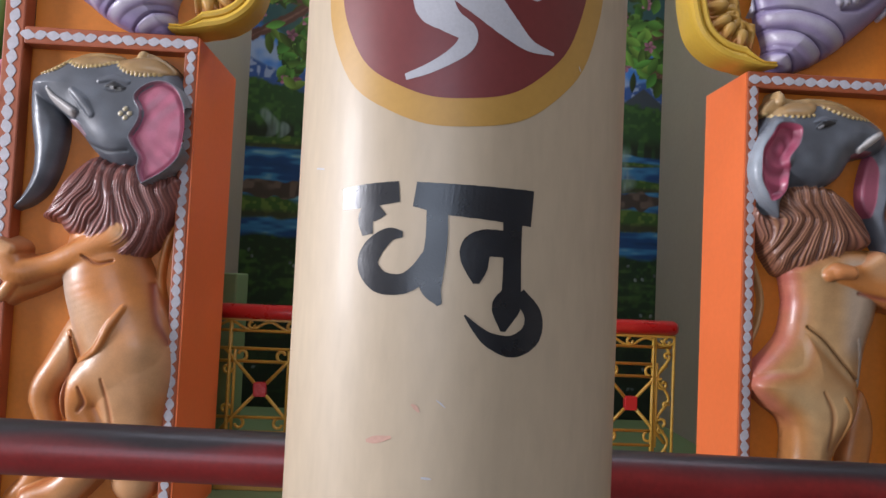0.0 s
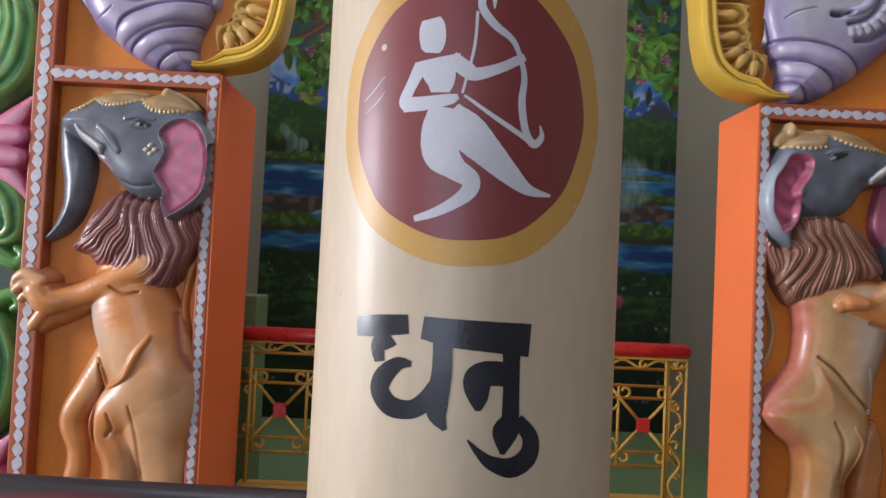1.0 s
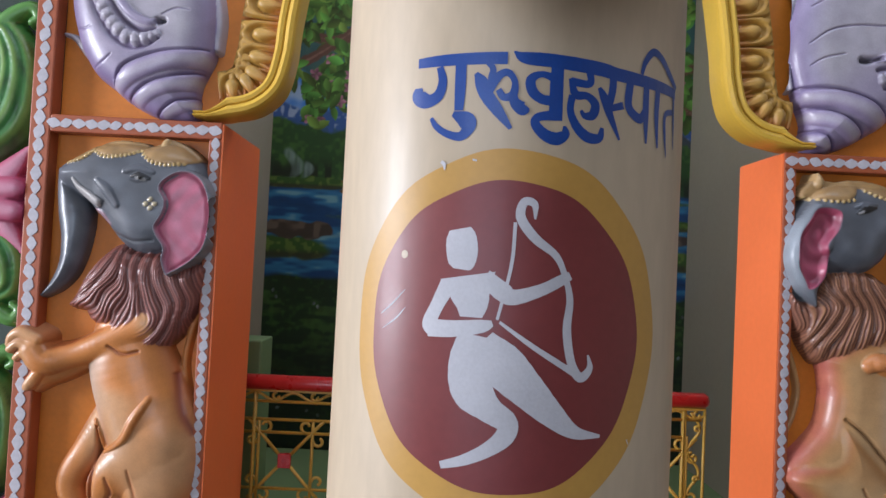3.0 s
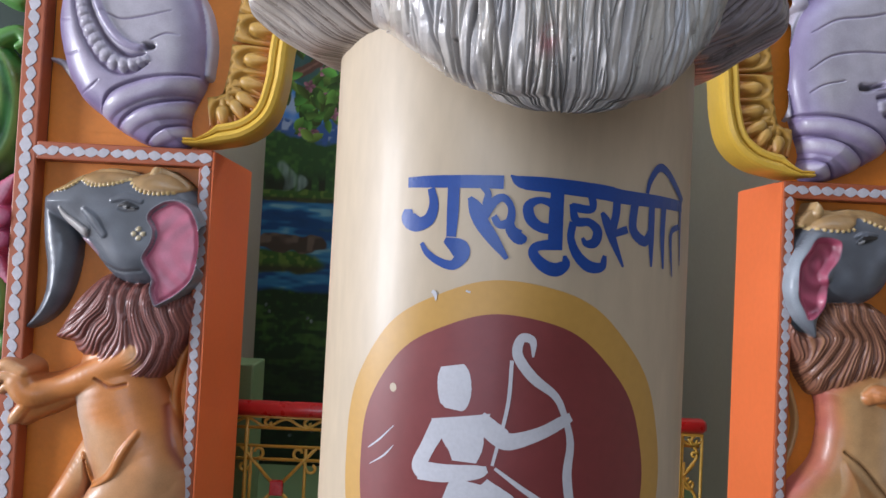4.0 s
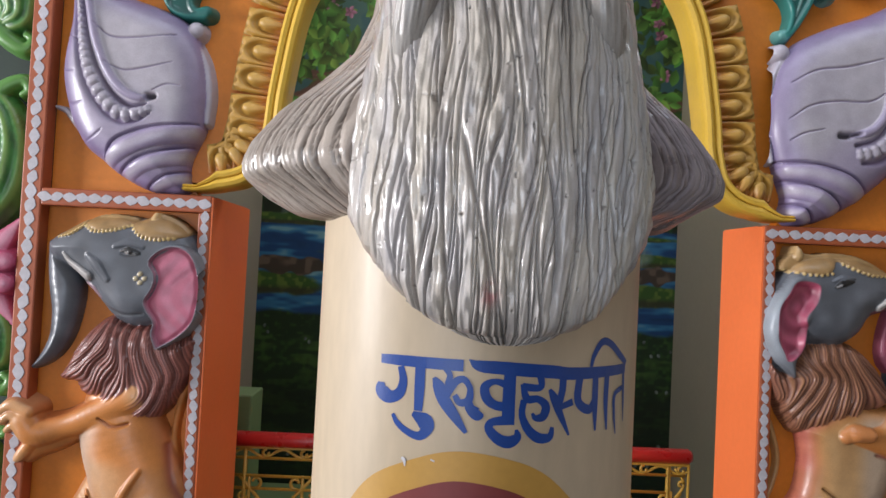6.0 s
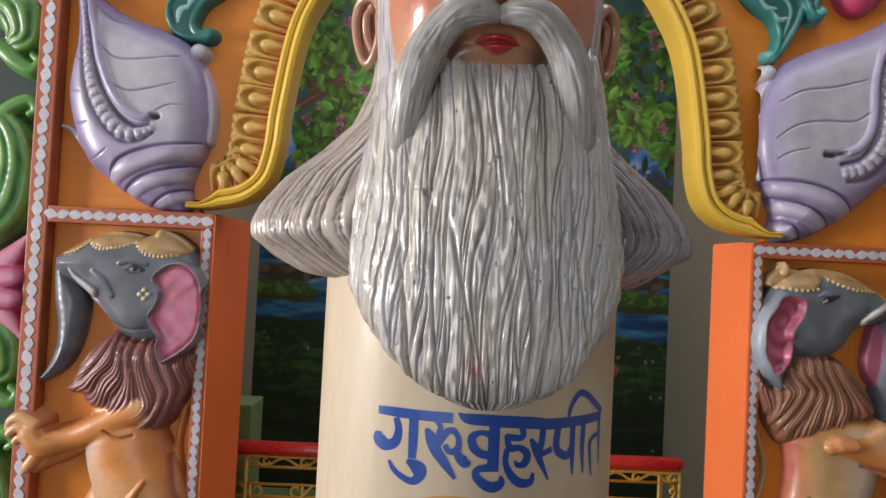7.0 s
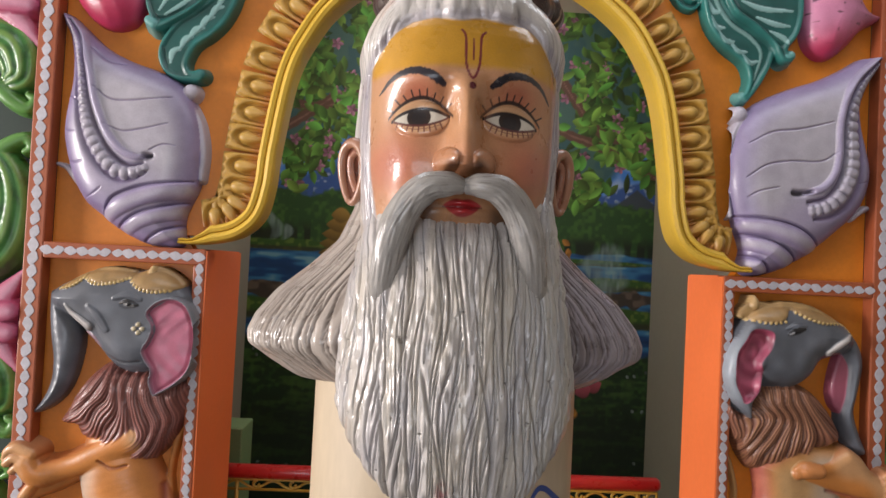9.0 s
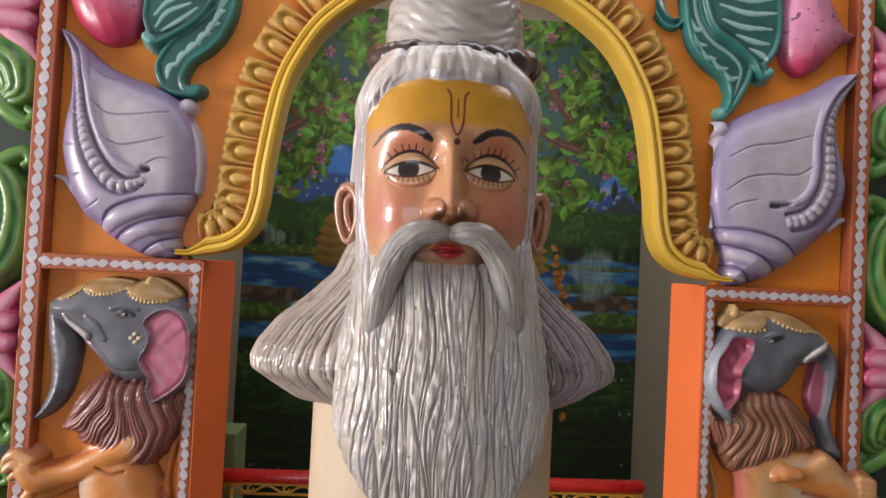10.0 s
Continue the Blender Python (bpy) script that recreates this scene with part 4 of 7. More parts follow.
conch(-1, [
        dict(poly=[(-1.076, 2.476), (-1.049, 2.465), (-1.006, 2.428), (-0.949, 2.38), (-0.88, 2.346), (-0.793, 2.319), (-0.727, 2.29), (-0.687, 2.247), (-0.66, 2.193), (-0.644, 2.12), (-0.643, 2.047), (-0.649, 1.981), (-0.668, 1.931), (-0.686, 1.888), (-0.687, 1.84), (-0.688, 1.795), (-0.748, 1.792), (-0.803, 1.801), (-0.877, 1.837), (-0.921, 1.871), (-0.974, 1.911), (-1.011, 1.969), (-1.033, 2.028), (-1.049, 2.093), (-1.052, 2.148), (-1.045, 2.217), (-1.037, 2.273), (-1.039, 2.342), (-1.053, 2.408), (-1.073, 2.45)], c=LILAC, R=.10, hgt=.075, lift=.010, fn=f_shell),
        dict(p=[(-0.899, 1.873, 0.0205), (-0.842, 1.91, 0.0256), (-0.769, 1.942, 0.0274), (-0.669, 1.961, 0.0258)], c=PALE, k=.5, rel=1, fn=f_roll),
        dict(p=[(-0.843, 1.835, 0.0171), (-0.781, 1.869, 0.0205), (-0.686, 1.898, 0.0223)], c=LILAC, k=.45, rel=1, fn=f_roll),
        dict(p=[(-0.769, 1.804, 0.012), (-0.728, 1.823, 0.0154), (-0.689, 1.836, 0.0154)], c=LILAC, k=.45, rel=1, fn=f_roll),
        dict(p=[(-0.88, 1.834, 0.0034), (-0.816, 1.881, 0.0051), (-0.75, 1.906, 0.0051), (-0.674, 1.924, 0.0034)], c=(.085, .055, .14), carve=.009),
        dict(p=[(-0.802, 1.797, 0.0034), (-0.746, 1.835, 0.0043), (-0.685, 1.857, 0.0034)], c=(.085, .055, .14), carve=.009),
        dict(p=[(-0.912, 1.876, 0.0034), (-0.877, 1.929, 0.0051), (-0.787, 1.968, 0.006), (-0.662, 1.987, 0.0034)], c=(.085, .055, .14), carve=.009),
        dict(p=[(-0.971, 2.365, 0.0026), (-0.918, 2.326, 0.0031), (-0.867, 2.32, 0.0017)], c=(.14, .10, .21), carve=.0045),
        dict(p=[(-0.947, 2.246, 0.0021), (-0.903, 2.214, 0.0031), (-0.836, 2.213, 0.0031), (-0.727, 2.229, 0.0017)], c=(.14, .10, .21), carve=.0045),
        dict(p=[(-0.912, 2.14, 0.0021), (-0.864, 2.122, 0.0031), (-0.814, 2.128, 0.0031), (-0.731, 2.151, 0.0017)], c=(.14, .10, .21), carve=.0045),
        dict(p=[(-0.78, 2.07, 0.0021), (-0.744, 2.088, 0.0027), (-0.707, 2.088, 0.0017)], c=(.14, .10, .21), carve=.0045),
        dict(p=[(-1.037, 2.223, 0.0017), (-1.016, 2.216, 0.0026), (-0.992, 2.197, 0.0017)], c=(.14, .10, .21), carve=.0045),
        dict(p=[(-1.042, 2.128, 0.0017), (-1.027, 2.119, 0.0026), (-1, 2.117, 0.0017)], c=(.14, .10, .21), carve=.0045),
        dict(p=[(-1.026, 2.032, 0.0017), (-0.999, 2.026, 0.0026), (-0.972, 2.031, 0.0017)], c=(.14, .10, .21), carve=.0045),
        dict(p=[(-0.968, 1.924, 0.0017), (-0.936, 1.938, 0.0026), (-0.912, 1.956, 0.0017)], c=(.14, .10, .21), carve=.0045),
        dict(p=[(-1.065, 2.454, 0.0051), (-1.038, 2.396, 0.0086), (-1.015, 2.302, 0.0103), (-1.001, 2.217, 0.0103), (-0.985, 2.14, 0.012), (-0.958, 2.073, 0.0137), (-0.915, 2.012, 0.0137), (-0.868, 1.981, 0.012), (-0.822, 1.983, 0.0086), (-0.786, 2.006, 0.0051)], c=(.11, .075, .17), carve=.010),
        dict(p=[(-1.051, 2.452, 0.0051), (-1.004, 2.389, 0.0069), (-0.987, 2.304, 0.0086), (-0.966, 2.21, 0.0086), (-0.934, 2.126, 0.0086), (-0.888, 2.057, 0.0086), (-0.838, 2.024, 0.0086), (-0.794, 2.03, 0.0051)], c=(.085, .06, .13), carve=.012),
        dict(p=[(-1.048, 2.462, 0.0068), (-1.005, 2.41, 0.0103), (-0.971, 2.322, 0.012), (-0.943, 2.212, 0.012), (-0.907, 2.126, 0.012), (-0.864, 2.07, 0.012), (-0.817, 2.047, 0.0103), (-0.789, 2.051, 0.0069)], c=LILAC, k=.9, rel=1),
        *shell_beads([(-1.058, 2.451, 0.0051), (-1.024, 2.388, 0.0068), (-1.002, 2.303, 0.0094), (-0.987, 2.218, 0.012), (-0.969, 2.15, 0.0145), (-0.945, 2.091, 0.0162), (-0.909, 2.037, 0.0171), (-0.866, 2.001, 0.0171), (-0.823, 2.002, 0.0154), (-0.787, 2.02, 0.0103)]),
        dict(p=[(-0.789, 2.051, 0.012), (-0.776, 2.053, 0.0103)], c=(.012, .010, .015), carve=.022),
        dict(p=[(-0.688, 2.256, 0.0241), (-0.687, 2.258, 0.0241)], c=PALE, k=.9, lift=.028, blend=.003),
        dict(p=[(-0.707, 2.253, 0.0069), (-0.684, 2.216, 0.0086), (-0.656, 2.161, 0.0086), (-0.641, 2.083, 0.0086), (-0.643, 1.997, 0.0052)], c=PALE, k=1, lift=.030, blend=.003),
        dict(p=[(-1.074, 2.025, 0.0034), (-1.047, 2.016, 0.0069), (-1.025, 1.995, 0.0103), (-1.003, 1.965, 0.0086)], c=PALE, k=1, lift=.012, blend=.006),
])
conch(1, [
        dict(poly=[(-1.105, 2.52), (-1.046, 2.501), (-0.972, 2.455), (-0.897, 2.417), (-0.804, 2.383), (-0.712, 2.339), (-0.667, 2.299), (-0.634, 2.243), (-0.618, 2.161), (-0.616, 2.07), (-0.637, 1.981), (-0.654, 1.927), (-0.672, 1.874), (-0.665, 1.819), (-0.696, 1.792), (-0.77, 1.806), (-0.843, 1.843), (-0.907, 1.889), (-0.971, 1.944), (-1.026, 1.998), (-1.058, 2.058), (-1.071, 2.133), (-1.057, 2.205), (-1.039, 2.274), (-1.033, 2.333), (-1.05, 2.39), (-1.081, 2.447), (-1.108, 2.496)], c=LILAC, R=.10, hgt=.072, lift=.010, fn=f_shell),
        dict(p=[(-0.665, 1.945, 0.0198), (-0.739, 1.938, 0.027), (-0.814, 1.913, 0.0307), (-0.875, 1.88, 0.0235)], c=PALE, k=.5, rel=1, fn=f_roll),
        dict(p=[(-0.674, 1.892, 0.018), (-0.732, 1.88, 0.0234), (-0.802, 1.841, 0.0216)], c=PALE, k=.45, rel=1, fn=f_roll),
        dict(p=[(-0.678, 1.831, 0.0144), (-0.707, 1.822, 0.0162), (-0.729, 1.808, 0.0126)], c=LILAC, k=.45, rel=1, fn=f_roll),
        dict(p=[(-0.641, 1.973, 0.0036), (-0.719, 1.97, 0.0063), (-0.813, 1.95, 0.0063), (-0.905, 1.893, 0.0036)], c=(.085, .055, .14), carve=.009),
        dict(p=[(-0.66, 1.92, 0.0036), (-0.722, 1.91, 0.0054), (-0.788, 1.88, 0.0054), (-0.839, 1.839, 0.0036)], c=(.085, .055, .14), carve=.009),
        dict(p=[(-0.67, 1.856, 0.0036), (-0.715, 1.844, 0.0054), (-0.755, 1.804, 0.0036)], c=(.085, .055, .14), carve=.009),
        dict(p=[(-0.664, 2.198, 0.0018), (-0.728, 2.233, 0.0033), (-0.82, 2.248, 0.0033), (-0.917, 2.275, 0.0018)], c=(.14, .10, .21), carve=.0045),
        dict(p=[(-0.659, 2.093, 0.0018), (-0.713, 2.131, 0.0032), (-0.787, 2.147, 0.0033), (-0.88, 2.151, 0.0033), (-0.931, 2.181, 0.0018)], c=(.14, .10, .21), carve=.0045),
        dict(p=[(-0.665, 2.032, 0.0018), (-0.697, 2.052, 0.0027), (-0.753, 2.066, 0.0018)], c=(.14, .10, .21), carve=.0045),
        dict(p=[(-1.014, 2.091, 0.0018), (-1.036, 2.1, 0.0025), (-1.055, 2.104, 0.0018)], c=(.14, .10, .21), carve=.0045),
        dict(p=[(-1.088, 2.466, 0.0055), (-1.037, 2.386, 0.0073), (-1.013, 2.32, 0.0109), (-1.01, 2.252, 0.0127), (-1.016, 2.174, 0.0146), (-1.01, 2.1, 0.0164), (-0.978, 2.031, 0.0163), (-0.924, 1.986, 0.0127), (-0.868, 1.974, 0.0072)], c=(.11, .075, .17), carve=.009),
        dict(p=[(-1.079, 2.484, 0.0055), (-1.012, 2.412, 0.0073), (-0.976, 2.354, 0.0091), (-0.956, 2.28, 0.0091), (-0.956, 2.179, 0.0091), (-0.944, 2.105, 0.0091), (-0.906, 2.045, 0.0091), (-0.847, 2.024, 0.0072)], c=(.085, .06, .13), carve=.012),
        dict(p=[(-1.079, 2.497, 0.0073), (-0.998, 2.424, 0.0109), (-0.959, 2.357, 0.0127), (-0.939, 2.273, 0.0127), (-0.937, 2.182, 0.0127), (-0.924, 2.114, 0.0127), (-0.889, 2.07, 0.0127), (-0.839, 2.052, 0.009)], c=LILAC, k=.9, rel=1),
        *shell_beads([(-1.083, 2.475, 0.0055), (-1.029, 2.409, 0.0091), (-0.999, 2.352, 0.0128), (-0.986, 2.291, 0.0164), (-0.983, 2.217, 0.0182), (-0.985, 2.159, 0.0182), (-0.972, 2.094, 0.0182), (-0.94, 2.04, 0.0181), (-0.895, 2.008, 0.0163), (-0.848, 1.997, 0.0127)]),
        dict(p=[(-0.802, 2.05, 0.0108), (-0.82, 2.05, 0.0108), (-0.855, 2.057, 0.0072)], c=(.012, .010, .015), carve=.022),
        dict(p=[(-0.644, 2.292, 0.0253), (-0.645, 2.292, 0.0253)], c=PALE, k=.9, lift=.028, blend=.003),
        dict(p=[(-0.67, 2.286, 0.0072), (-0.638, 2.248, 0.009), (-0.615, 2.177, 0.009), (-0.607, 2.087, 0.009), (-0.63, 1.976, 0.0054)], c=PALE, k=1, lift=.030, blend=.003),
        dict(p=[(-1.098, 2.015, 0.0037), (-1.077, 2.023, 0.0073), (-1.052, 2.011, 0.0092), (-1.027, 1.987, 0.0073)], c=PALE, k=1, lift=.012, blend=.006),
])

# teal leaves and pink buds above the shells


TEAL = (.014, .125, .11)


def f_leaf(X, Z, h, q, al, col):
    rim = gauss(q - .80, .16)
    n = vnoise(X, Z, 24, 14)
    h = h + .006 * rim - .012 * sstep(.6, .15, q)
    return h, col * (.75 + .5 * n)[..., None] * (1 - .35 * sstep(.6, .2, q))[..., None] + rim[..., None] * np.array((.012, .05, .045))


def leaves(s, chains):
    o = relief("leaf_ornament", s, chains, (-.98, -.42, 2.24, 2.80), .0026, PANEL)
    return tagged(o, "glossy teal curling leaf relief with pale ribs", "ornament", group="leaf reliefs")


def f_bud(X, Z, h, q, al, col):
    n = vnoise(X, Z * .4, 30, 12)
    st = waves(X + .3 * Z, Z * 2, 70, 6)
    low = sstep(2.62, 2.50, Z + .25 * (X + .95))[..., None]
    col = np.array((.46, .17, .27)) * (1 - low) + np.array((.44, .03, .085)) * low
    speck = sstep(.84, .92, vnoise(X, Z, 75, 18))[..., None]
    return h + .0025 * st, col * (.75 + .5 * n)[..., None] * (1 - .8 * speck * (1 - low))


def bud(s, chains):
    o = relief("lotus_bud_ornament", s, chains, (-1.095, -.78, 2.40, 2.82), .003, PANEL)
    return tagged(o, "pink painted lotus bud relief with a pointed tip", "ornament", group="lotus buds")


leaves(-1, [
        dict(poly=[(-0.644, 2.699), (-0.621, 2.594), (-0.642, 2.554), (-0.688, 2.51), (-0.737, 2.474), (-0.768, 2.436), (-0.788, 2.396), (-0.791, 2.354), (-0.771, 2.314), (-0.729, 2.289), (-0.688, 2.286), (-0.654, 2.29), (-0.644, 2.312), (-0.663, 2.33), (-0.687, 2.323), (-0.693, 2.347), (-0.671, 2.394), (-0.628, 2.427), (-0.588, 2.473), (-0.559, 2.535), (-0.549, 2.6), (-0.553, 2.705)], c=TEAL, R=.03, hgt=.040, lift=.014, fn=f_leaf, blend=.003),
        dict(poly=[(-0.825, 2.678), (-0.83, 2.573), (-0.832, 2.517), (-0.819, 2.473), (-0.816, 2.449), (-0.793, 2.429), (-0.763, 2.442), (-0.714, 2.473), (-0.666, 2.511), (-0.628, 2.56), (-0.607, 2.607), (-0.608, 2.694)], c=TEAL, R=.03, hgt=.040, lift=.030, fn=f_leaf, blend=.003),
        dict(p=[(-0.812, 2.458, 0.0155), (-0.799, 2.448, 0.0155)], c=(.10, .30, .28), k=.9, lift=.055, blend=.003),
        dict(p=[(-0.676, 2.307, 0.0155), (-0.659, 2.311, 0.0173)], c=TEAL, k=.9, lift=.035, blend=.003),
        dict(p=[(-0.749, 2.34, 0.0034), (-0.744, 2.372, 0.0103), (-0.72, 2.388, 0.0035)], c=(.20, .36, .34), k=.35, rel=1),
        dict(p=[(-0.724, 2.38, 0.0035), (-0.709, 2.413, 0.0104), (-0.688, 2.421, 0.0035)], c=(.20, .36, .34), k=.35, rel=1),
        dict(p=[(-0.702, 2.41, 0.0035), (-0.681, 2.443, 0.0104), (-0.656, 2.451, 0.0035)], c=(.20, .36, .34), k=.35, rel=1),
        dict(p=[(-0.672, 2.44, 0.0035), (-0.652, 2.476, 0.0104), (-0.629, 2.485, 0.0035)], c=(.20, .36, .34), k=.35, rel=1),
        dict(p=[(-0.645, 2.473, 0.0035), (-0.625, 2.511, 0.0104), (-0.603, 2.518, 0.0035)], c=(.20, .36, .34), k=.35, rel=1),
        dict(p=[(-0.623, 2.51, 0.0035), (-0.605, 2.548, 0.0104), (-0.588, 2.558, 0.0035)], c=(.20, .36, .34), k=.35, rel=1),
        dict(p=[(-0.609, 2.553, 0.0035), (-0.59, 2.589, 0.0104), (-0.577, 2.602, 0.0035)], c=(.20, .36, .34), k=.35, rel=1),
        dict(p=[(-0.785, 2.491, 0.0035), (-0.754, 2.537, 0.0069), (-0.688, 2.568, 0.0035)], c=(.20, .36, .34), k=.35, rel=1),
        dict(p=[(-0.791, 2.526, 0.0035), (-0.756, 2.567, 0.0069), (-0.706, 2.593, 0.0035)], c=(.20, .36, .34), k=.35, rel=1),
        dict(p=[(-0.768, 2.478, 0.0035), (-0.719, 2.513, 0.0069), (-0.667, 2.555, 0.0035)], c=(.20, .36, .34), k=.35, rel=1),
        dict(p=[(-0.818, 2.524, 0.0034), (-0.792, 2.47, 0.0052), (-0.734, 2.486, 0.0052), (-0.669, 2.531, 0.0052), (-0.634, 2.581, 0.0035)], c=(.005, .05, .045), carve=.006),
        dict(p=[(-0.774, 2.387, 0.0034), (-0.755, 2.319, 0.0052), (-0.703, 2.302, 0.0035)], c=(.005, .05, .045), carve=.005),
])
leaves(1, [
        dict(poly=[(-0.486, 2.811), (-0.503, 2.702), (-0.514, 2.625), (-0.535, 2.557), (-0.584, 2.496), (-0.642, 2.453), (-0.662, 2.41), (-0.655, 2.367), (-0.642, 2.348), (-0.662, 2.329), (-0.689, 2.355), (-0.719, 2.404), (-0.744, 2.461), (-0.746, 2.513), (-0.683, 2.56), (-0.617, 2.603), (-0.577, 2.679), (-0.569, 2.817)], c=TEAL, R=.03, hgt=.036, lift=.014, fn=f_leaf, blend=.003),
        dict(poly=[(-0.55, 2.808), (-0.565, 2.691), (-0.602, 2.602), (-0.675, 2.554), (-0.725, 2.514), (-0.745, 2.475), (-0.764, 2.454), (-0.794, 2.455), (-0.803, 2.479), (-0.783, 2.496), (-0.813, 2.542), (-0.828, 2.609), (-0.825, 2.719), (-0.814, 2.828)], c=TEAL, R=.03, hgt=.040, lift=.030, fn=f_leaf, blend=.003),
        dict(p=[(-0.778, 2.473, 0.0163), (-0.789, 2.478, 0.0163)], c=(.10, .30, .28), k=.9, lift=.05, blend=.003),
        dict(p=[(-0.649, 2.346, 0.0145), (-0.66, 2.345, 0.0145)], c=(.10, .30, .28), k=.9, lift=.03, blend=.003),
        dict(p=[(-0.419, 2.764, 0.0217), (-0.428, 2.692, 0.0216), (-0.452, 2.643, 0.018), (-0.482, 2.627, 0.018), (-0.5, 2.635, 0.0126)], c=TEAL, k=.7, lift=.014, fn=f_leaf, blend=.003),
        dict(p=[(-0.628, 2.637, 0.0036), (-0.694, 2.616, 0.0091), (-0.788, 2.615, 0.0036)], c=(.20, .36, .34), k=.35, rel=1),
        dict(p=[(-0.617, 2.684, 0.0036), (-0.711, 2.661, 0.0091), (-0.801, 2.668, 0.0036)], c=(.20, .36, .34), k=.35, rel=1),
        dict(p=[(-0.611, 2.724, 0.0036), (-0.709, 2.703, 0.0091), (-0.803, 2.716, 0.0036)], c=(.20, .36, .34), k=.35, rel=1),
        dict(p=[(-0.676, 2.589, 0.0036), (-0.733, 2.571, 0.0091), (-0.78, 2.567, 0.0036)], c=(.20, .36, .34), k=.35, rel=1),
        dict(p=[(-0.719, 2.548, 0.0036), (-0.763, 2.529, 0.0091), (-0.777, 2.512, 0.0036)], c=(.20, .36, .34), k=.35, rel=1),
        dict(p=[(-0.543, 2.591, 0.0036), (-0.559, 2.559, 0.009), (-0.585, 2.557, 0.0036)], c=(.20, .36, .34), k=.35, rel=1),
        dict(p=[(-0.567, 2.547, 0.0036), (-0.59, 2.517, 0.009), (-0.616, 2.516, 0.0036)], c=(.20, .36, .34), k=.35, rel=1),
        dict(p=[(-0.601, 2.522, 0.0036), (-0.628, 2.487, 0.009), (-0.658, 2.486, 0.0036)], c=(.20, .36, .34), k=.35, rel=1),
        dict(p=[(-0.533, 2.636, 0.0036), (-0.549, 2.606, 0.009), (-0.575, 2.608, 0.0036)], c=(.20, .36, .34), k=.35, rel=1),
        dict(p=[(-0.64, 2.484, 0.0036), (-0.667, 2.453, 0.009), (-0.693, 2.459, 0.0036)], c=(.20, .36, .34), k=.35, rel=1),
        dict(p=[(-0.536, 2.755, 0.0054), (-0.553, 2.646, 0.0072), (-0.603, 2.573, 0.0072), (-0.669, 2.53, 0.0072), (-0.703, 2.483, 0.0054), (-0.684, 2.4, 0.0036)], c=(.15, .28, .26), k=.5, rel=1),
        dict(p=[(-0.579, 2.703, 0.0036), (-0.616, 2.618, 0.0054), (-0.687, 2.568, 0.0054), (-0.754, 2.505, 0.0036)], c=(.005, .05, .045), carve=.006),
])
bud(-1, [
        dict(poly=[(-1.057, 2.563), (-1.03, 2.504), (-0.983, 2.455), (-0.93, 2.435), (-0.872, 2.449), (-0.841, 2.498), (-0.831, 2.562), (-0.841, 2.649), (-0.895, 2.701), (-0.972, 2.701), (-1.044, 2.643), (-1.112, 2.66), (-1.08, 2.605)], c=PINK, R=.10, hgt=.075, lift=.012, fn=f_bud),
])
bud(1, [
        dict(poly=[(-1.089, 2.622), (-1.027, 2.581), (-0.979, 2.524), (-0.931, 2.487), (-0.884, 2.489), (-0.846, 2.533), (-0.832, 2.615), (-0.836, 2.708), (-0.867, 2.794), (-0.948, 2.809), (-1.007, 2.711), (-1.044, 2.645)], c=PINK, R=.10, hgt=.075, lift=.012, fn=f_bud),
])

# vine columns outside the posts


def f_vine(X, Z, h, q, al, col):
    g = np.abs(np.sin(al * 22 + q * 5))
    gv = np.abs(np.sin(q * 7))
    h = h + .006 * gv * (q < 1)
    w = (sstep(.6, 1, gv) * .6)[..., None]
    return h, col * (.6 + .6 * g)[..., None] * (1 - w) + np.array((.20, .32, .07)) * w


def f_petal(X, Z, h, q, al, col):
    t = sstep(.1, .95, q)[..., None]
    return h + .004 * gauss(q - .9, .1), np.array((.56, .25, .34)) * (1 - t) + np.array((.42, .07, .15)) * t


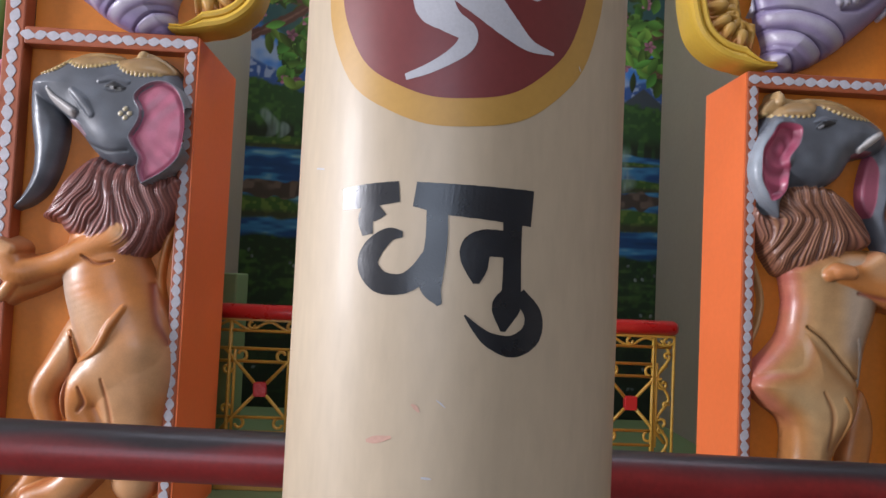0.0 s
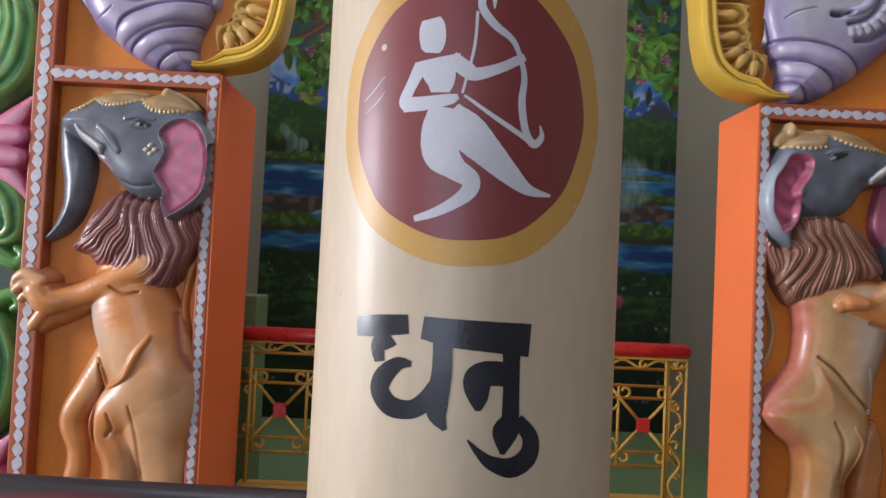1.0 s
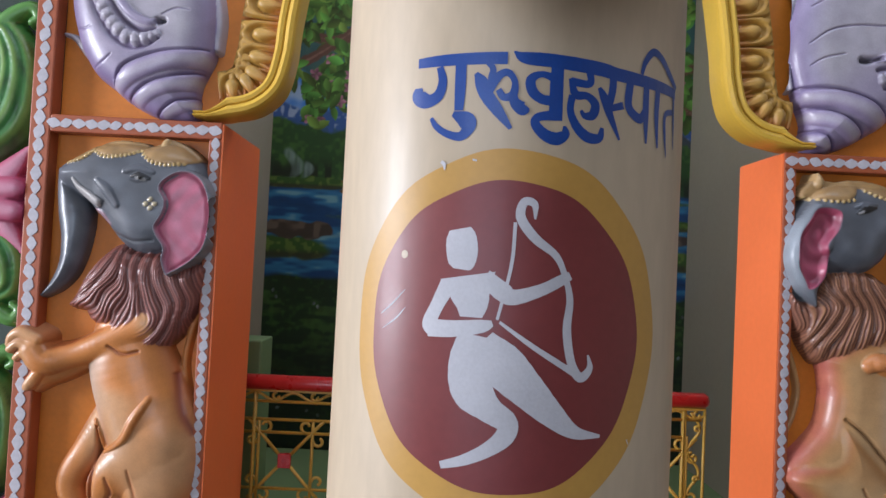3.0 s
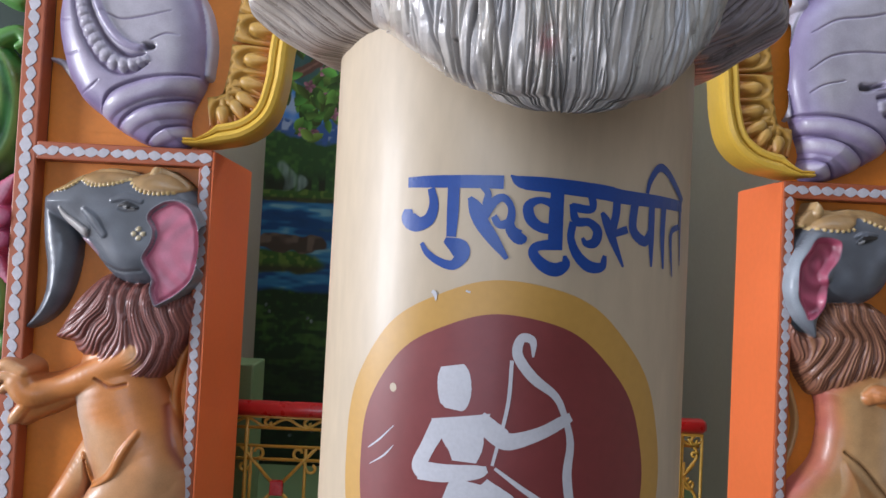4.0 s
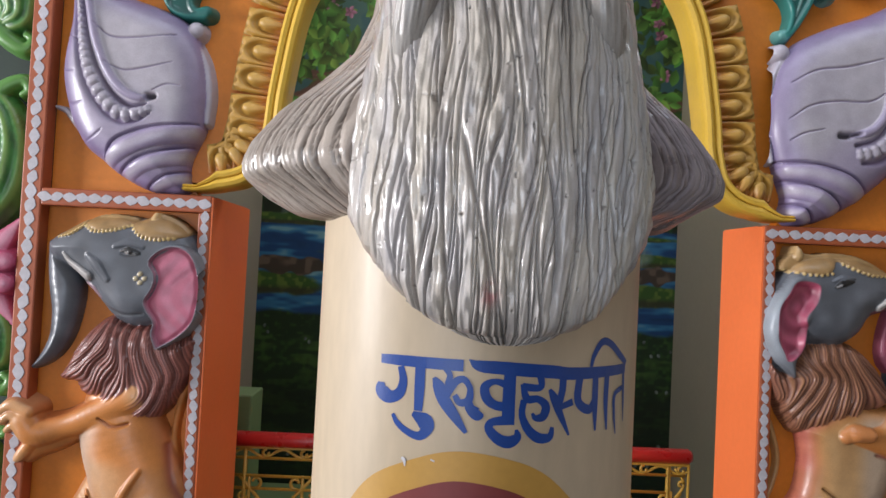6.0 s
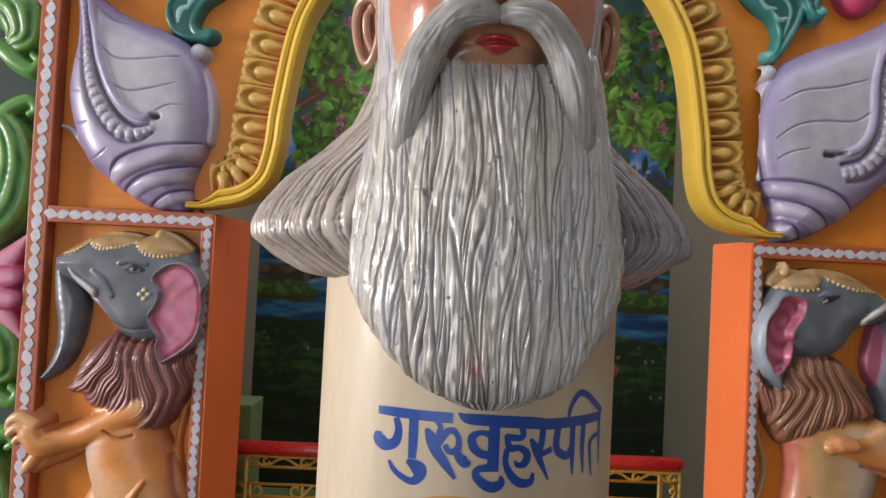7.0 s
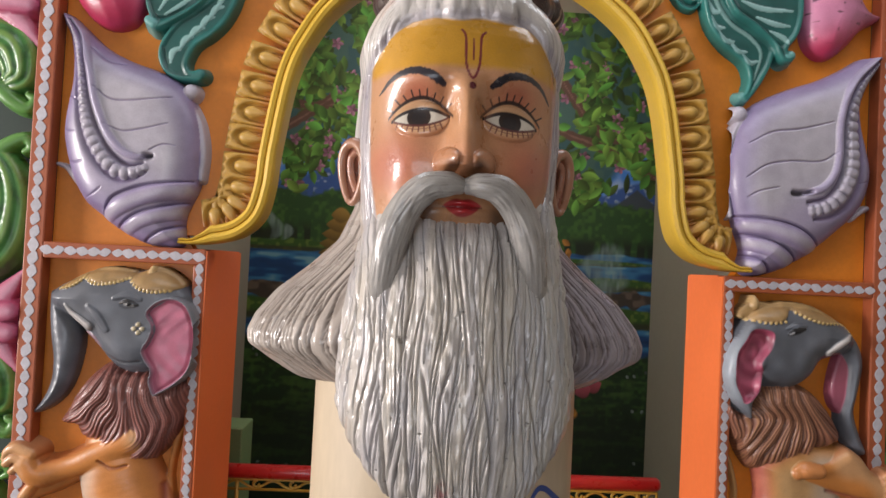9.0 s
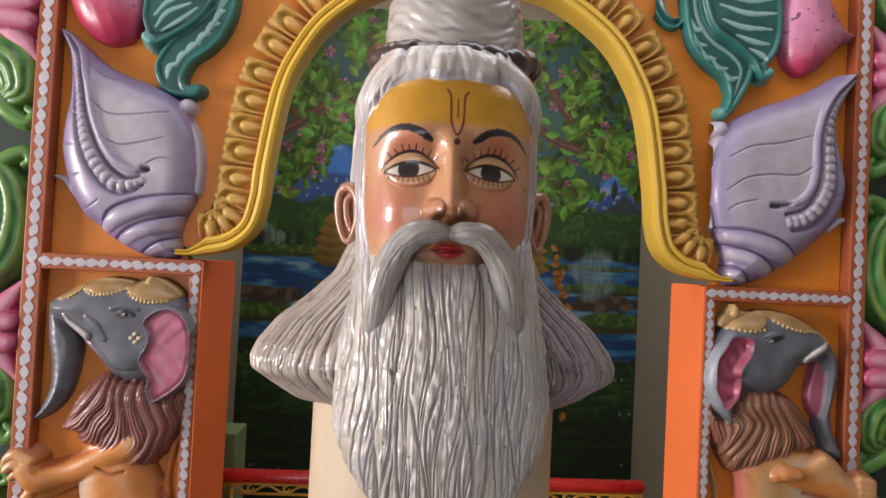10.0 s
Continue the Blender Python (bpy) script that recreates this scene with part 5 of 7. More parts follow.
def vine(s):
    gr, lt = (.035, .15, .03), (.09, .24, .05)
    ch = []
    z = -.205
    i = 0
    while z < 3.0:
        ch.append(dict(p=[(-1.46, z - .04, .02), (-1.36, z - .02, .075), (-1.235, z + .05, .088), (-1.205, z + .18, .075), (-1.245, z + .29, .055), (-1.33, z + .34, .03)], c=gr, k=.7, lift=.012, fn=f_vine, blend=.004))
        ch.append(dict(p=[(-1.42, z + .30, .05), (-1.33, z + .25, .05), (-1.30, z + .16, .035)], c=gr, k=.8, lift=.03, fn=f_vine, blend=.004))
        for zz, sg in ((z + .375, 1), (z + .455, -1)):
            ch.append(dict(p=[(-1.27, zz - .07 * sg, .022), (-1.225, zz - .03 * sg, .024), (-1.175, zz - .005 * sg, .019), (-1.155, zz - .03 * sg, .014), (-1.175, zz - .045 * sg, .010)], c=lt, k=.9, lift=.03, blend=.002))
        if z > -1:
            zc = z - .175
            lo = []
            for dz, dx, r in ((.12, -1.142, .022), (-.115, -1.142, .022)):
                lo.append(dict(p=[(-1.34, zc, .03), (-1.25, zc + dz * .25, .04), (-1.19, zc + dz * .7, .03), (dx, zc + dz * 1.25, .006)], c=PINK, k=.6, lift=.05, fn=f_petal, blend=.002))
            for dz in (.03, -.03):
                lo.append(dict(p=[(-1.33, zc, .03), (-1.24, zc + dz * .7, .036), (-1.175, zc + dz, .030), (-1.165, zc + dz, .026)], c=PINK, k=.7, lift=.07, fn=f_petal, blend=.002))
            lt_o = relief("lotus_flower_ornament", s, lo, (-1.45, -1.13, zc - .2, zc + .2), .004, 1.96)
            tagged(lt_o, "pink painted lotus flower relief on the green vine", "ornament", group="lotus flowers")
        z += .965
        ch.append(dict(p=[(-1.44, z - .30, .03), (-1.33, z - .30, .07), (-1.225, z - .32, .082), (-1.20, z - .40, .06), (-1.24, z - .43, .03)], c=gr, k=.7, lift=.012, fn=f_vine, blend=.004))
        i += 1
    o = relief("vine_ornament", s, ch, (-1.50, -1.137, .2, 3.1), .0045, 1.96)
    return tagged(o, "carved green scrolling vine relief with curled tips", "ornament", group="vine columns")


for s in (-1, 1):
    vb = sbox("vine_board_" + ("west" if s < 0 else "east"), s, -1.62, -1.135, 1.955, 2.1, 0, 3.6, material("dark_green_board_paint", (.012, .03, .022), rough=.55, var=.25, scale=8))
    tagged(vb, "dark green painted board behind the vine", "board", kind="structure")
    vine(s)

# ---- mural ----
LEAFY, SKYB = (.03, .10, .02), (.05, .17, .55)


def mural():
    x0, x1, z0, z1 = -.925, 1.397, .3, 3.3
    nx, nz = 520, 640
    X, Z = np.meshgrid(np.linspace(x0, x1, nx), np.linspace(z0, z1, nz), indexing="ij")
    C = np.zeros(X.shape + (3,))

    def lay(mask, col):
        C[...] = C * (1 - mask[..., None]) + np.asarray(col) * mask[..., None]

    warp = .03 * (vnoise(X + 4, Z + 2, 19, 51) - .5)
    n1 = .6 * vnoise(X + 9 + warp, Z + 9 - warp, 6, 1) + .4 * vnoise(X + 9, Z + 9, 17, 2)
    nh = .6 * vnoise(X + 9, (Z + 9) * 5, 5, 3) + .4 * vnoise(X + 9, (Z + 9) * 4, 14, 4)
    nf = vnoise(X + 9, Z + 9, 48, 7)
    lay(np.ones(X.shape), (.05, .22, .68))
    lay(sstep(.5, .75, n1) * .8, (.38, .50, .68))
    can = 2.46 + .09 * np.sin(X * 4.1 + .5) + .07 * np.sin(X * 11) - .06 * (X > .75) + .10 * vnoise(X, Z, 9, 15)
    lay(sstep(-.02, .05, Z - can) * .9, (.03, .085, .05))
    lay(sstep(-.02, .05, Z - can) * sstep(.5, .7, n1), (.05, .12, .11))
    # far mountains
    ridge = 2.20 + .10 * np.abs(np.sin(X * 5.2 + .6)) + .05 * n1
    lay(sstep(.01, -.01, Z - ridge), (.035, .10, .34))
    lay(sstep(.01, -.01, Z - ridge) * sstep(.58, .7, nf * .4 + n1 * .6), (.30, .40, .62))
    peak = 2.15 + .13 * np.abs(((X * 3.1) % 1) - .5) * 2 * sstep(.6, .8, X)
    lay(sstep(.008, -.008, Z - peak) * sstep(.55, .7, X), (.045, .065, .09))
    # woods
    wood = 2.12 + .07 * vnoise(X + 3, X * 0, 5, 9) + .05 * nf * .6 + .05 * sstep(-.5, -.9, X)
    lay(sstep(.015, -.015, Z - wood), (.022, .075, .022))
    lay(sstep(.015, -.015, Z - wood) * sstep(.45, .75, .5 * n1 + .5 * nf) * .75, (.055, .15, .03))
    lay(sstep(2.02, 1.93, Z) * sstep(.35, .6, vnoise(X + 2, Z * .3, 28, 5)), (.010, .022, .012))
    # lake and stream
    lake = 1.885 + .03 * (nh - .5)
    water = sstep(.006, -.006, Z - lake)
    lay(water, (.006, .055, .19))
    lay(water * sstep(.40, .72, nh) * .9, (.04, .21, .44))
    lay(water * sstep(.70, .85, nh), (.16, .36, .48))
    lay(water * sstep(.35, .1, nh) * .8, (.003, .018, .06))
    # banks
    for k, (zc, xc, w, hgt) in enumerate(((1.86, -.75, .5, .035), (1.68, -.30, .28, .03), (1.50, -.88, .33, .07), (1.72, 1.2, .3, .04), (1.52, 1.25, .28, .06), (1.84, .95, .5, .02))):
        m = sstep(1.1, .8, np.hypot((X - xc) / w, (Z - zc) / hgt) + .5 * (n1 - .5))
        lay(m, (.035, .10, .018))
        lay(m * sstep(.5, .75, nf) * .8, (.12, .20, .035))
        lay(m * sstep(.0, -.6, (Z - zc) / hgt) * .8, (.03, .022, .02))
    for xc, zc, w, hgt in ((-.75, 1.60, .22, .045), (1.2, 1.63, .25, .05), (-.5, 1.06, .28, .07), (.9, 1.0, .3, .08)):
        m = sstep(1.05, .85, np.hypot((X - xc) / w, (Z - zc) / hgt) + .7 * (vnoise(X, Z, 20, 6) - .5))
        lay(m, np.array((.05, .04, .035)))
        lay(m * sstep(.5, .8, vnoise(X, Z, 26, 16)), (.13, .10, .08))
    # waterfalls
    for xc, zc, w, hgt in ((-.80, 1.965, .045, .085), (-.74, 1.93, .03, .05), (1.12, 1.80, .13, .16)):
        m = sstep(1.1, .7, np.hypot((X - xc - .03 * np.sin(Z * 30)) / w, (Z - zc) / hgt))
        lay(m * (.2 + .55 * vnoise(X, Z * .25, 70, 4)), (.26, .38, .38))
    # meadow
    mead = 1.30 + .06 * vnoise(X, X * 0, 6, 10)
    m = sstep(.015, -.015, Z - mead)
    lay(m, (.007, .030, .010))
    lay(m * sstep(.45, .8, .5 * nf + .5 * nh), (.030, .090, .018))
    lay(m * sstep(.5, .75, nh) * .5, (.06, .13, .03))
    lay(sstep(1.12, .85, Z) * .75, (.004, .012, .006))
    # branches of the blossom tree
    def branches():
        for a in ([(1.4, 2.35), (1.05, 2.52), (.8, 2.62), (.55, 2.86)], [(1.4, 2.6), (1.1, 2.58), (.9, 2.78), (.7, 3.1)], [(-.95, 2.72), (-.6, 2.66), (-.35, 2.75), (-.1, 2.95)], [(-.92, 2.45), (-.72, 2.56), (-.5, 2.72)], [(-.3, 3.2), (0., 2.8), (.3, 2.72), (.6, 2.7)]):
            pts = catmull(a, 8)
            d = np.min([np.hypot(X - p[0], Z - p[1]) for p in catmull(pts, 3)], 0)
            lay(sstep(.034, .018, d + .012 * (nf - .5)), (.11, .052, .04))
            lay(sstep(.014, .004, d + .008 * nf) * .8, (.24, .13, .10))

    branches()
    # leaves and blossom, dab by dab
    r = np.random.RandomState(3)
    hx, hz = (x1 - x0) / (nx - 1), (z1 - z0) / (nz - 1)

    def dab(x, z, a, b, ang, col, vein=None):
        R = max(a, b) * 1.15
        i0, i1 = max(0, int((x - R - x0) / hx)), min(nx, int((x + R - x0) / hx) + 2)
        j0, j1 = max(0, int((z - R - z0) / hz)), min(nz, int((z + R - z0) / hz) + 2)
        if i1 <= i0 or j1 <= j0:
            return
        dx, dz = X[i0:i1, j0:j1] - x, Z[i0:i1, j0:j1] - z
        u, v = dx * math.cos(ang) + dz * math.sin(ang), -dx * math.sin(ang) + dz * math.cos(ang)
        wv = b * np.clip(1 - (u / a) ** 2, 0, 1)
        m = (sstep(1.15, .8, np.abs(v) / (wv + 1e-6)) * (np.abs(u) < a))[..., None]
        cc = np.asarray(col) * (1 + .5 * np.clip(v / b, -1, 1) + .25 * np.clip(u / a, -1, 1))[..., None]
        C[i0:i1, j0:j1] = C[i0:i1, j0:j1] * (1 - m) + cc * m

    def canopy(x):
        return 2.36 + .10 * math.sin(x * 4.1 + .5) + .08 * math.sin(x * 11) - .10 * (x > .75) + .16 * (-.45 < x < .2)

    for k in range(4400):
        if k == 2900:
            branches()
        x, z = r.uniform(x0, x1), r.uniform(2.15, 3.3)
        if z < canopy(x) + r.uniform(-.05, .12):
            continue
        if vnoise(np.array(x + 5), np.array(z), 5.5, 22) < .33 and r.rand() < .85:
            continue
        sh = r.uniform(.2, 1.2) * (.40 + .95 * k / 4400)
        dab(x, z, r.uniform(.034, .062), r.uniform(.017, .030), r.uniform(0, 6.28), np.array((.07 + .07 * r.rand(), .25, .04)) * sh)
        if r.rand() < .07:
            for q in range(5):
                dab(x + .02 * math.cos(q * 1.257), z + .02 * math.sin(q * 1.257), .018, .012, q * 1.257, np.array((.36, .15, .25)) * r.uniform(.4, 1.1))
    # flowers low in the meadow, pots by the water
    for k in range(60):
        x, z = r.uniform(x0, x1), r.uniform(.55, 1.3)
        dab(x, z, .012, .009, r.rand() * 6, np.array((.16, .20, .20)) * r.uniform(.4, 1.1))
    for k in range(46):
        zz = r.uniform(.95, 1.95)
        dab(.93 + .03 * math.sin(zz * 9) + r.uniform(-.03, .03), zz, .028, .018, r.rand() * 6, np.array((.36, .16, .03)) * r.uniform(.6, 1.1))
    for xx in (-.42, .74):
        for k in range(5):
            dab(xx, 1.82 + .055 * k, .12 - .004 * k * k, .045, 0, np.array((.26, .16, .035)) * (.7 + .08 * k))
    for xx, zz in ((1.08, 1.13), (1.02, 1.10), (-.2, 1.1)):
        dab(xx, zz, .05, .045, .4, (.35, .07, .10))
    P = np.stack([X, np.full(X.shape, 3.748), Z], -1)
    o = new("mural", mesh_arrays("mural", P.reshape(-1, 3), grid_faces(nx, nz), np.clip(C, .002, 1).reshape(-1, 3), M_MURAL))
    return tagged(o, "painted landscape mural with waterfall, lake and blossoming tree", "mural")


mural()
tagged(box("wall_mural_base", -.925, 1.397, 3.70, 3.745, 0, .32, M_GREENP), "pale green base below the mural", "wall", kind="structure")
tagged(box("niche_floor", -.925, 1.397, 2.2, 3.70, 0.0, .42, M_GREENP), "raised green painted floor of the niche", "floor", kind="structure")

# pale green block on the niche floor behind the west post
blk = box("pedestal_block", -.90, -.60, 2.43, 2.60, .42, 1.135, M_GREENP, None, .006)
tagged(blk, "pale green painted plaster block behind the railing", "pedestal")

# ---- iron railing ----
RY = 2.33


def bar(a, b, r, parent, name="bar"):
    return tube(name, np.array([a, (np.array(a) + np.array(b)) / 2, b]), r, M_IRON, parent, 6)


def scroll(cx, cz, rad, start, turn, parent, lead=None):
    th = np.radians(start) + np.linspace(0, turn, 20)
    rr = rad * np.linspace(1, .45, 20)
    pts = np.c_[cx + rr * np.cos(th), np.full(20, RY), cz + rr * np.sin(th)]
    if lead is not None:
        pts = np.vstack([catmull(np.array([lead, (np.array(lead) + pts[0]) / 2, pts[0]]), 4)[:-1], pts])
    return tube("scroll", pts, .0055, M_IRON, parent, 6)


rail = new("iron_railing")
rail.matrix_basis = pose(.17, RY, .42)
tagged(rail, "yellow wrought-iron railing with red squares and red top rail", "railing")
bpy.context.view_layer.update()
tube("top_rail", np.array([(-.93, RY, 1.009), (-.3, RY, 1.009), (.3, RY, 1.01), (.935, RY, 1.012), (.948, RY, 1.012)]), [.026, .026, .026, .026, .018], M_RED, rail, 14, "glossy red top rail")
for z in (.945, .885, .842, .655, .606):
    bar((-.62, RY, z), (.93 if z > .9 else .87, RY, z), .0055, rail)
box("flat_bar", -.62, .94, RY - .008, RY + .008, .978, .986, M_IRON, rail)
for x in (.868, .872, .94):
    bar((x, RY, .43), (x, RY, .985), .007 if x < .9 else .0055, rail, "post")
bar((-.585, RY, .43), (-.585, RY, .985), .007, rail, "post")
xs = -.62
while xs < .86:
    w = np.linspace(0, 1, 22)
    tube("scroll", np.c_[xs + .13 * w, np.full(22, RY), .962 + .013 * np.sin(w * 6.283)], .005, M_IRON, rail, 6)
    scroll(xs + .105, .962, .014, 90, 5.2, rail)
    xs += .13
wz = np.linspace(.43, .97, 60)
tube("scroll", np.c_[.905 + .02 * np.sin((wz - .43) * 42), np.full(60, RY), wz], .0055, M_IRON, rail, 6)
for k in range(6):
    scroll(.915 if k % 2 else .897, .49 + k * .085, .011, 0, 5.0 * (1 if k % 2 else -1), rail)
for cx in (-.478, -.055, .368, .791):
    cz = .749
    box("red_square", cx - .022, cx + .022, RY - .010, RY + .010, cz - .024, cz + .024, M_RED, rail, .003)
    for sx in (-1, 1):
        bar((cx + sx * .09, RY, .60), (cx + sx * .09, RY, .89), .0055, rail)
        for sz in (-1, 1):
            bar((cx + sx * .02, RY, cz + sz * .02), (cx + sx * .125, RY, cz + sz * .135), .006, rail)
            scroll(cx + sx * .068, cz + sz * .115, .021, 90 if sz < 0 else 270, 4.6 * sx * -sz, rail)
            scroll(cx + sx * .112, cz + sz * .068, .019, 180 if sx > 0 else 0, 4.4 * sx * sz, rail)
tagged(box("kerb", -.61, .95, 2.30, 2.36, .42, .50, M_OCHRE, None, .004), "ochre painted kerb under the railing", "kerb", kind="structure")

# ---- front handrail ----
hr = new("handrail")
hr.matrix_basis = pose(0, 0.89, 0)
tagged(hr, "dark red painted steel pipe handrail", "handrail")
bpy.context.view_layer.update()
pg = tube_grid(np.c_[np.linspace(-3.15, 3.15, 260), np.full(260, .89), np.linspace(.963, .848, 260)], .034, 36)
# blackish towards the top, dark red below, with an uneven border
top_dark = np.clip((pg[..., 2] - pg.mean(1, keepdims=True)[..., 2]) / .034 * 1.6 - .15 + .9 * (vnoise(pg[..., 0] + 9, pg[..., 2] * 6, 7, 5) - .5), 0, 1)[..., None]
pc = np.array((.20, .012, .012)) * (1 - top_dark) + np.array((.022, .017, .021)) * top_dark
child("pipe", mesh_arrays("pipe", pg.reshape(-1, 3), grid_faces(260, 36, True), pc.reshape(-1, 3), M_PIPE), hr, "dark red pipe, blackish along the top")
for x, z in ((-2.4, .93), (2.5, .845)):
    tube("post", np.array([(x, .89, 0), (x, .89, .4), (x, .89, z)]), .024, M_RED, hr, 14)

# ---- pillar with painted signs ----
pillar = new("round_pillar")
pillar.matrix_basis = pose(PX0, PY0, 0)
tagged(pillar, "cream painted round pillar with a medallion and hand-painted lettering", "pillar")
bpy.context.view_layer.update()


def on_pillar(u, v, lift):
    th = np.asarray(u) / PR
    r = PR + lift
    return np.stack([PX0 + r * np.sin(th), PY0 - r * np.cos(th), np.asarray(v) + 0 * th], -1)


zz = np.r_[np.linspace(0, 1.70, 60)]
th = np.linspace(-np.pi, np.pi, 129)[:-1]
U, Vv = np.meshgrid(th * PR, zz, indexing="ij")
wob = .00004 * np.sin(U * 60 + Vv * 7)
g = on_pillar(U, Vv, wob).transpose(1, 0, 2)
child("shaft", mesh_arrays("shaft", g.reshape(-1, 3), grid_faces(len(zz), 128, True), None, M_PILLAR), pillar)


def disc(name, u0, v0, ru, rv, lift, mat, label):
    k = np.linspace(0, 1, 24)[:, None]
    a = np.linspace(0, 2 * np.pi, 160, endpoint=False)[None]
    wb = 1 + .006 * np.sin(a * 5 + 1) + .005 * np.sin(a * 11 + 2)
    P = on_pillar(u0 + k * ru * wb * np.cos(a), v0 + k * rv * wb * np.sin(a), lift)
    return child(name, mesh_arrays(name, P.reshape(-1, 3), grid_faces(24, 160, True), None, mat), pillar, label)


disc("medallion_ring", -.0130, 1.3732, .1157, .1202, .0003, M_OCHRE, "ochre painted ring")
disc("medallion", -.0139, 1.3728, .0977, .1003, .0005, M_MAROON, "maroon painted disc")
disc("paint_chip", -.0849, 1.4232, .0026, .0028, .0007, M_PILLAR, "cream chip in the maroon paint")

lift_now = [0.002]


def stroke(bm, pts):
    """One brush stroke in millimetres along the pillar's face: across, up, width."""
    p = catmull(pts, 7) / 1000
    t = np.gradient(p[:, :2], axis=0)
    t /= np.linalg.norm(t, axis=1)[:, None] + 1e-9
    nrm = np.c_[-t[:, 1], t[:, 0]]
    lift_now[0] += .00001
    prev = None
    for i in range(len(p)):
        jit = 1 + .012 * math.sin(i * 2.3 + p[0, 0] * 900)
        cur = []
        for k in np.linspace(-.5, .5, 5):
            q = p[i, :2] + nrm[i] * k * p[i, 2] * jit
            cur.append(bm.verts.new(on_pillar(q[0], q[1], lift_now[0])))
        if prev:
            for k in range(4):
                bm.faces.new((prev[k], prev[k + 1], cur[k + 1], cur[k]))
        prev = cur


def lettering(name, draw, mat, label):
    lift_now[0] = .0003 if mat != M_WHITE else .0007
    bm = bmesh.new()
    draw(bm)
    bmesh.ops.recalc_face_normals(bm, faces=bm.faces)
    return part(name, bm, mat, pillar, label)


def draw_sign(bm):
    stroke(bm, [(-99.0, 1203.4, 15.4), (-76.4, 1205.7, 16.7), (-51.4, 1208.4, 14.6)])
    stroke(bm, [(-66.8, 1199.6, 19.2), (-76.5, 1190.1, 14.1), (-74.8, 1178.2, 8.8)])
    stroke(bm, [(-47.6, 1179.1, 4.3), (-58.3, 1178.1, 10.4), (-70.0, 1168.0, 15.8), (-73.5, 1156.8, 16.8), (-63.7, 1146.1, 15.9), (-47.2, 1145.0, 13.9), (-35.6, 1151.6, 14.7), (-24.9, 1161.6, 19.7)])
    stroke(bm, [(-24.2, 1200.1, 14.4), (-23.8, 1174.2, 15.3), (-26.7, 1146.9, 16.4), (-19.7, 1132.1, 3.5)])
    stroke(bm, [(-40.1, 1206.7, 17.0), (-17.6, 1203.9, 21.1), (12.0, 1202.3, 22.9), (42.3, 1200.5, 25.1)])
    stroke(bm, [(27.6, 1201.5, 14.5), (28.7, 1167.9, 12.9), (29.2, 1138.7, 14.0)])
    stroke(bm, [(26.2, 1175.0, 18.1), (9.8, 1175.1, 18.8), (2.9, 1169.4, 21.3), (3.9, 1157.0, 15.4), (4.3, 1147.5, 4.3)])
    stroke(bm, [(29.0, 1142.9, 13.1), (25.5, 1131.2, 20.1), (24.0, 1115.9, 3.5)])
    stroke(bm, [(34.4, 1142.0, 9.6), (45.7, 1127.9, 13.3), (44.4, 1114.1, 16.0), (31.5, 1106.2, 15.1), (16.1, 1109.6, 10.5), (6.5, 1116.5, 6.1), (-2.7, 1126.1, 1.3)])


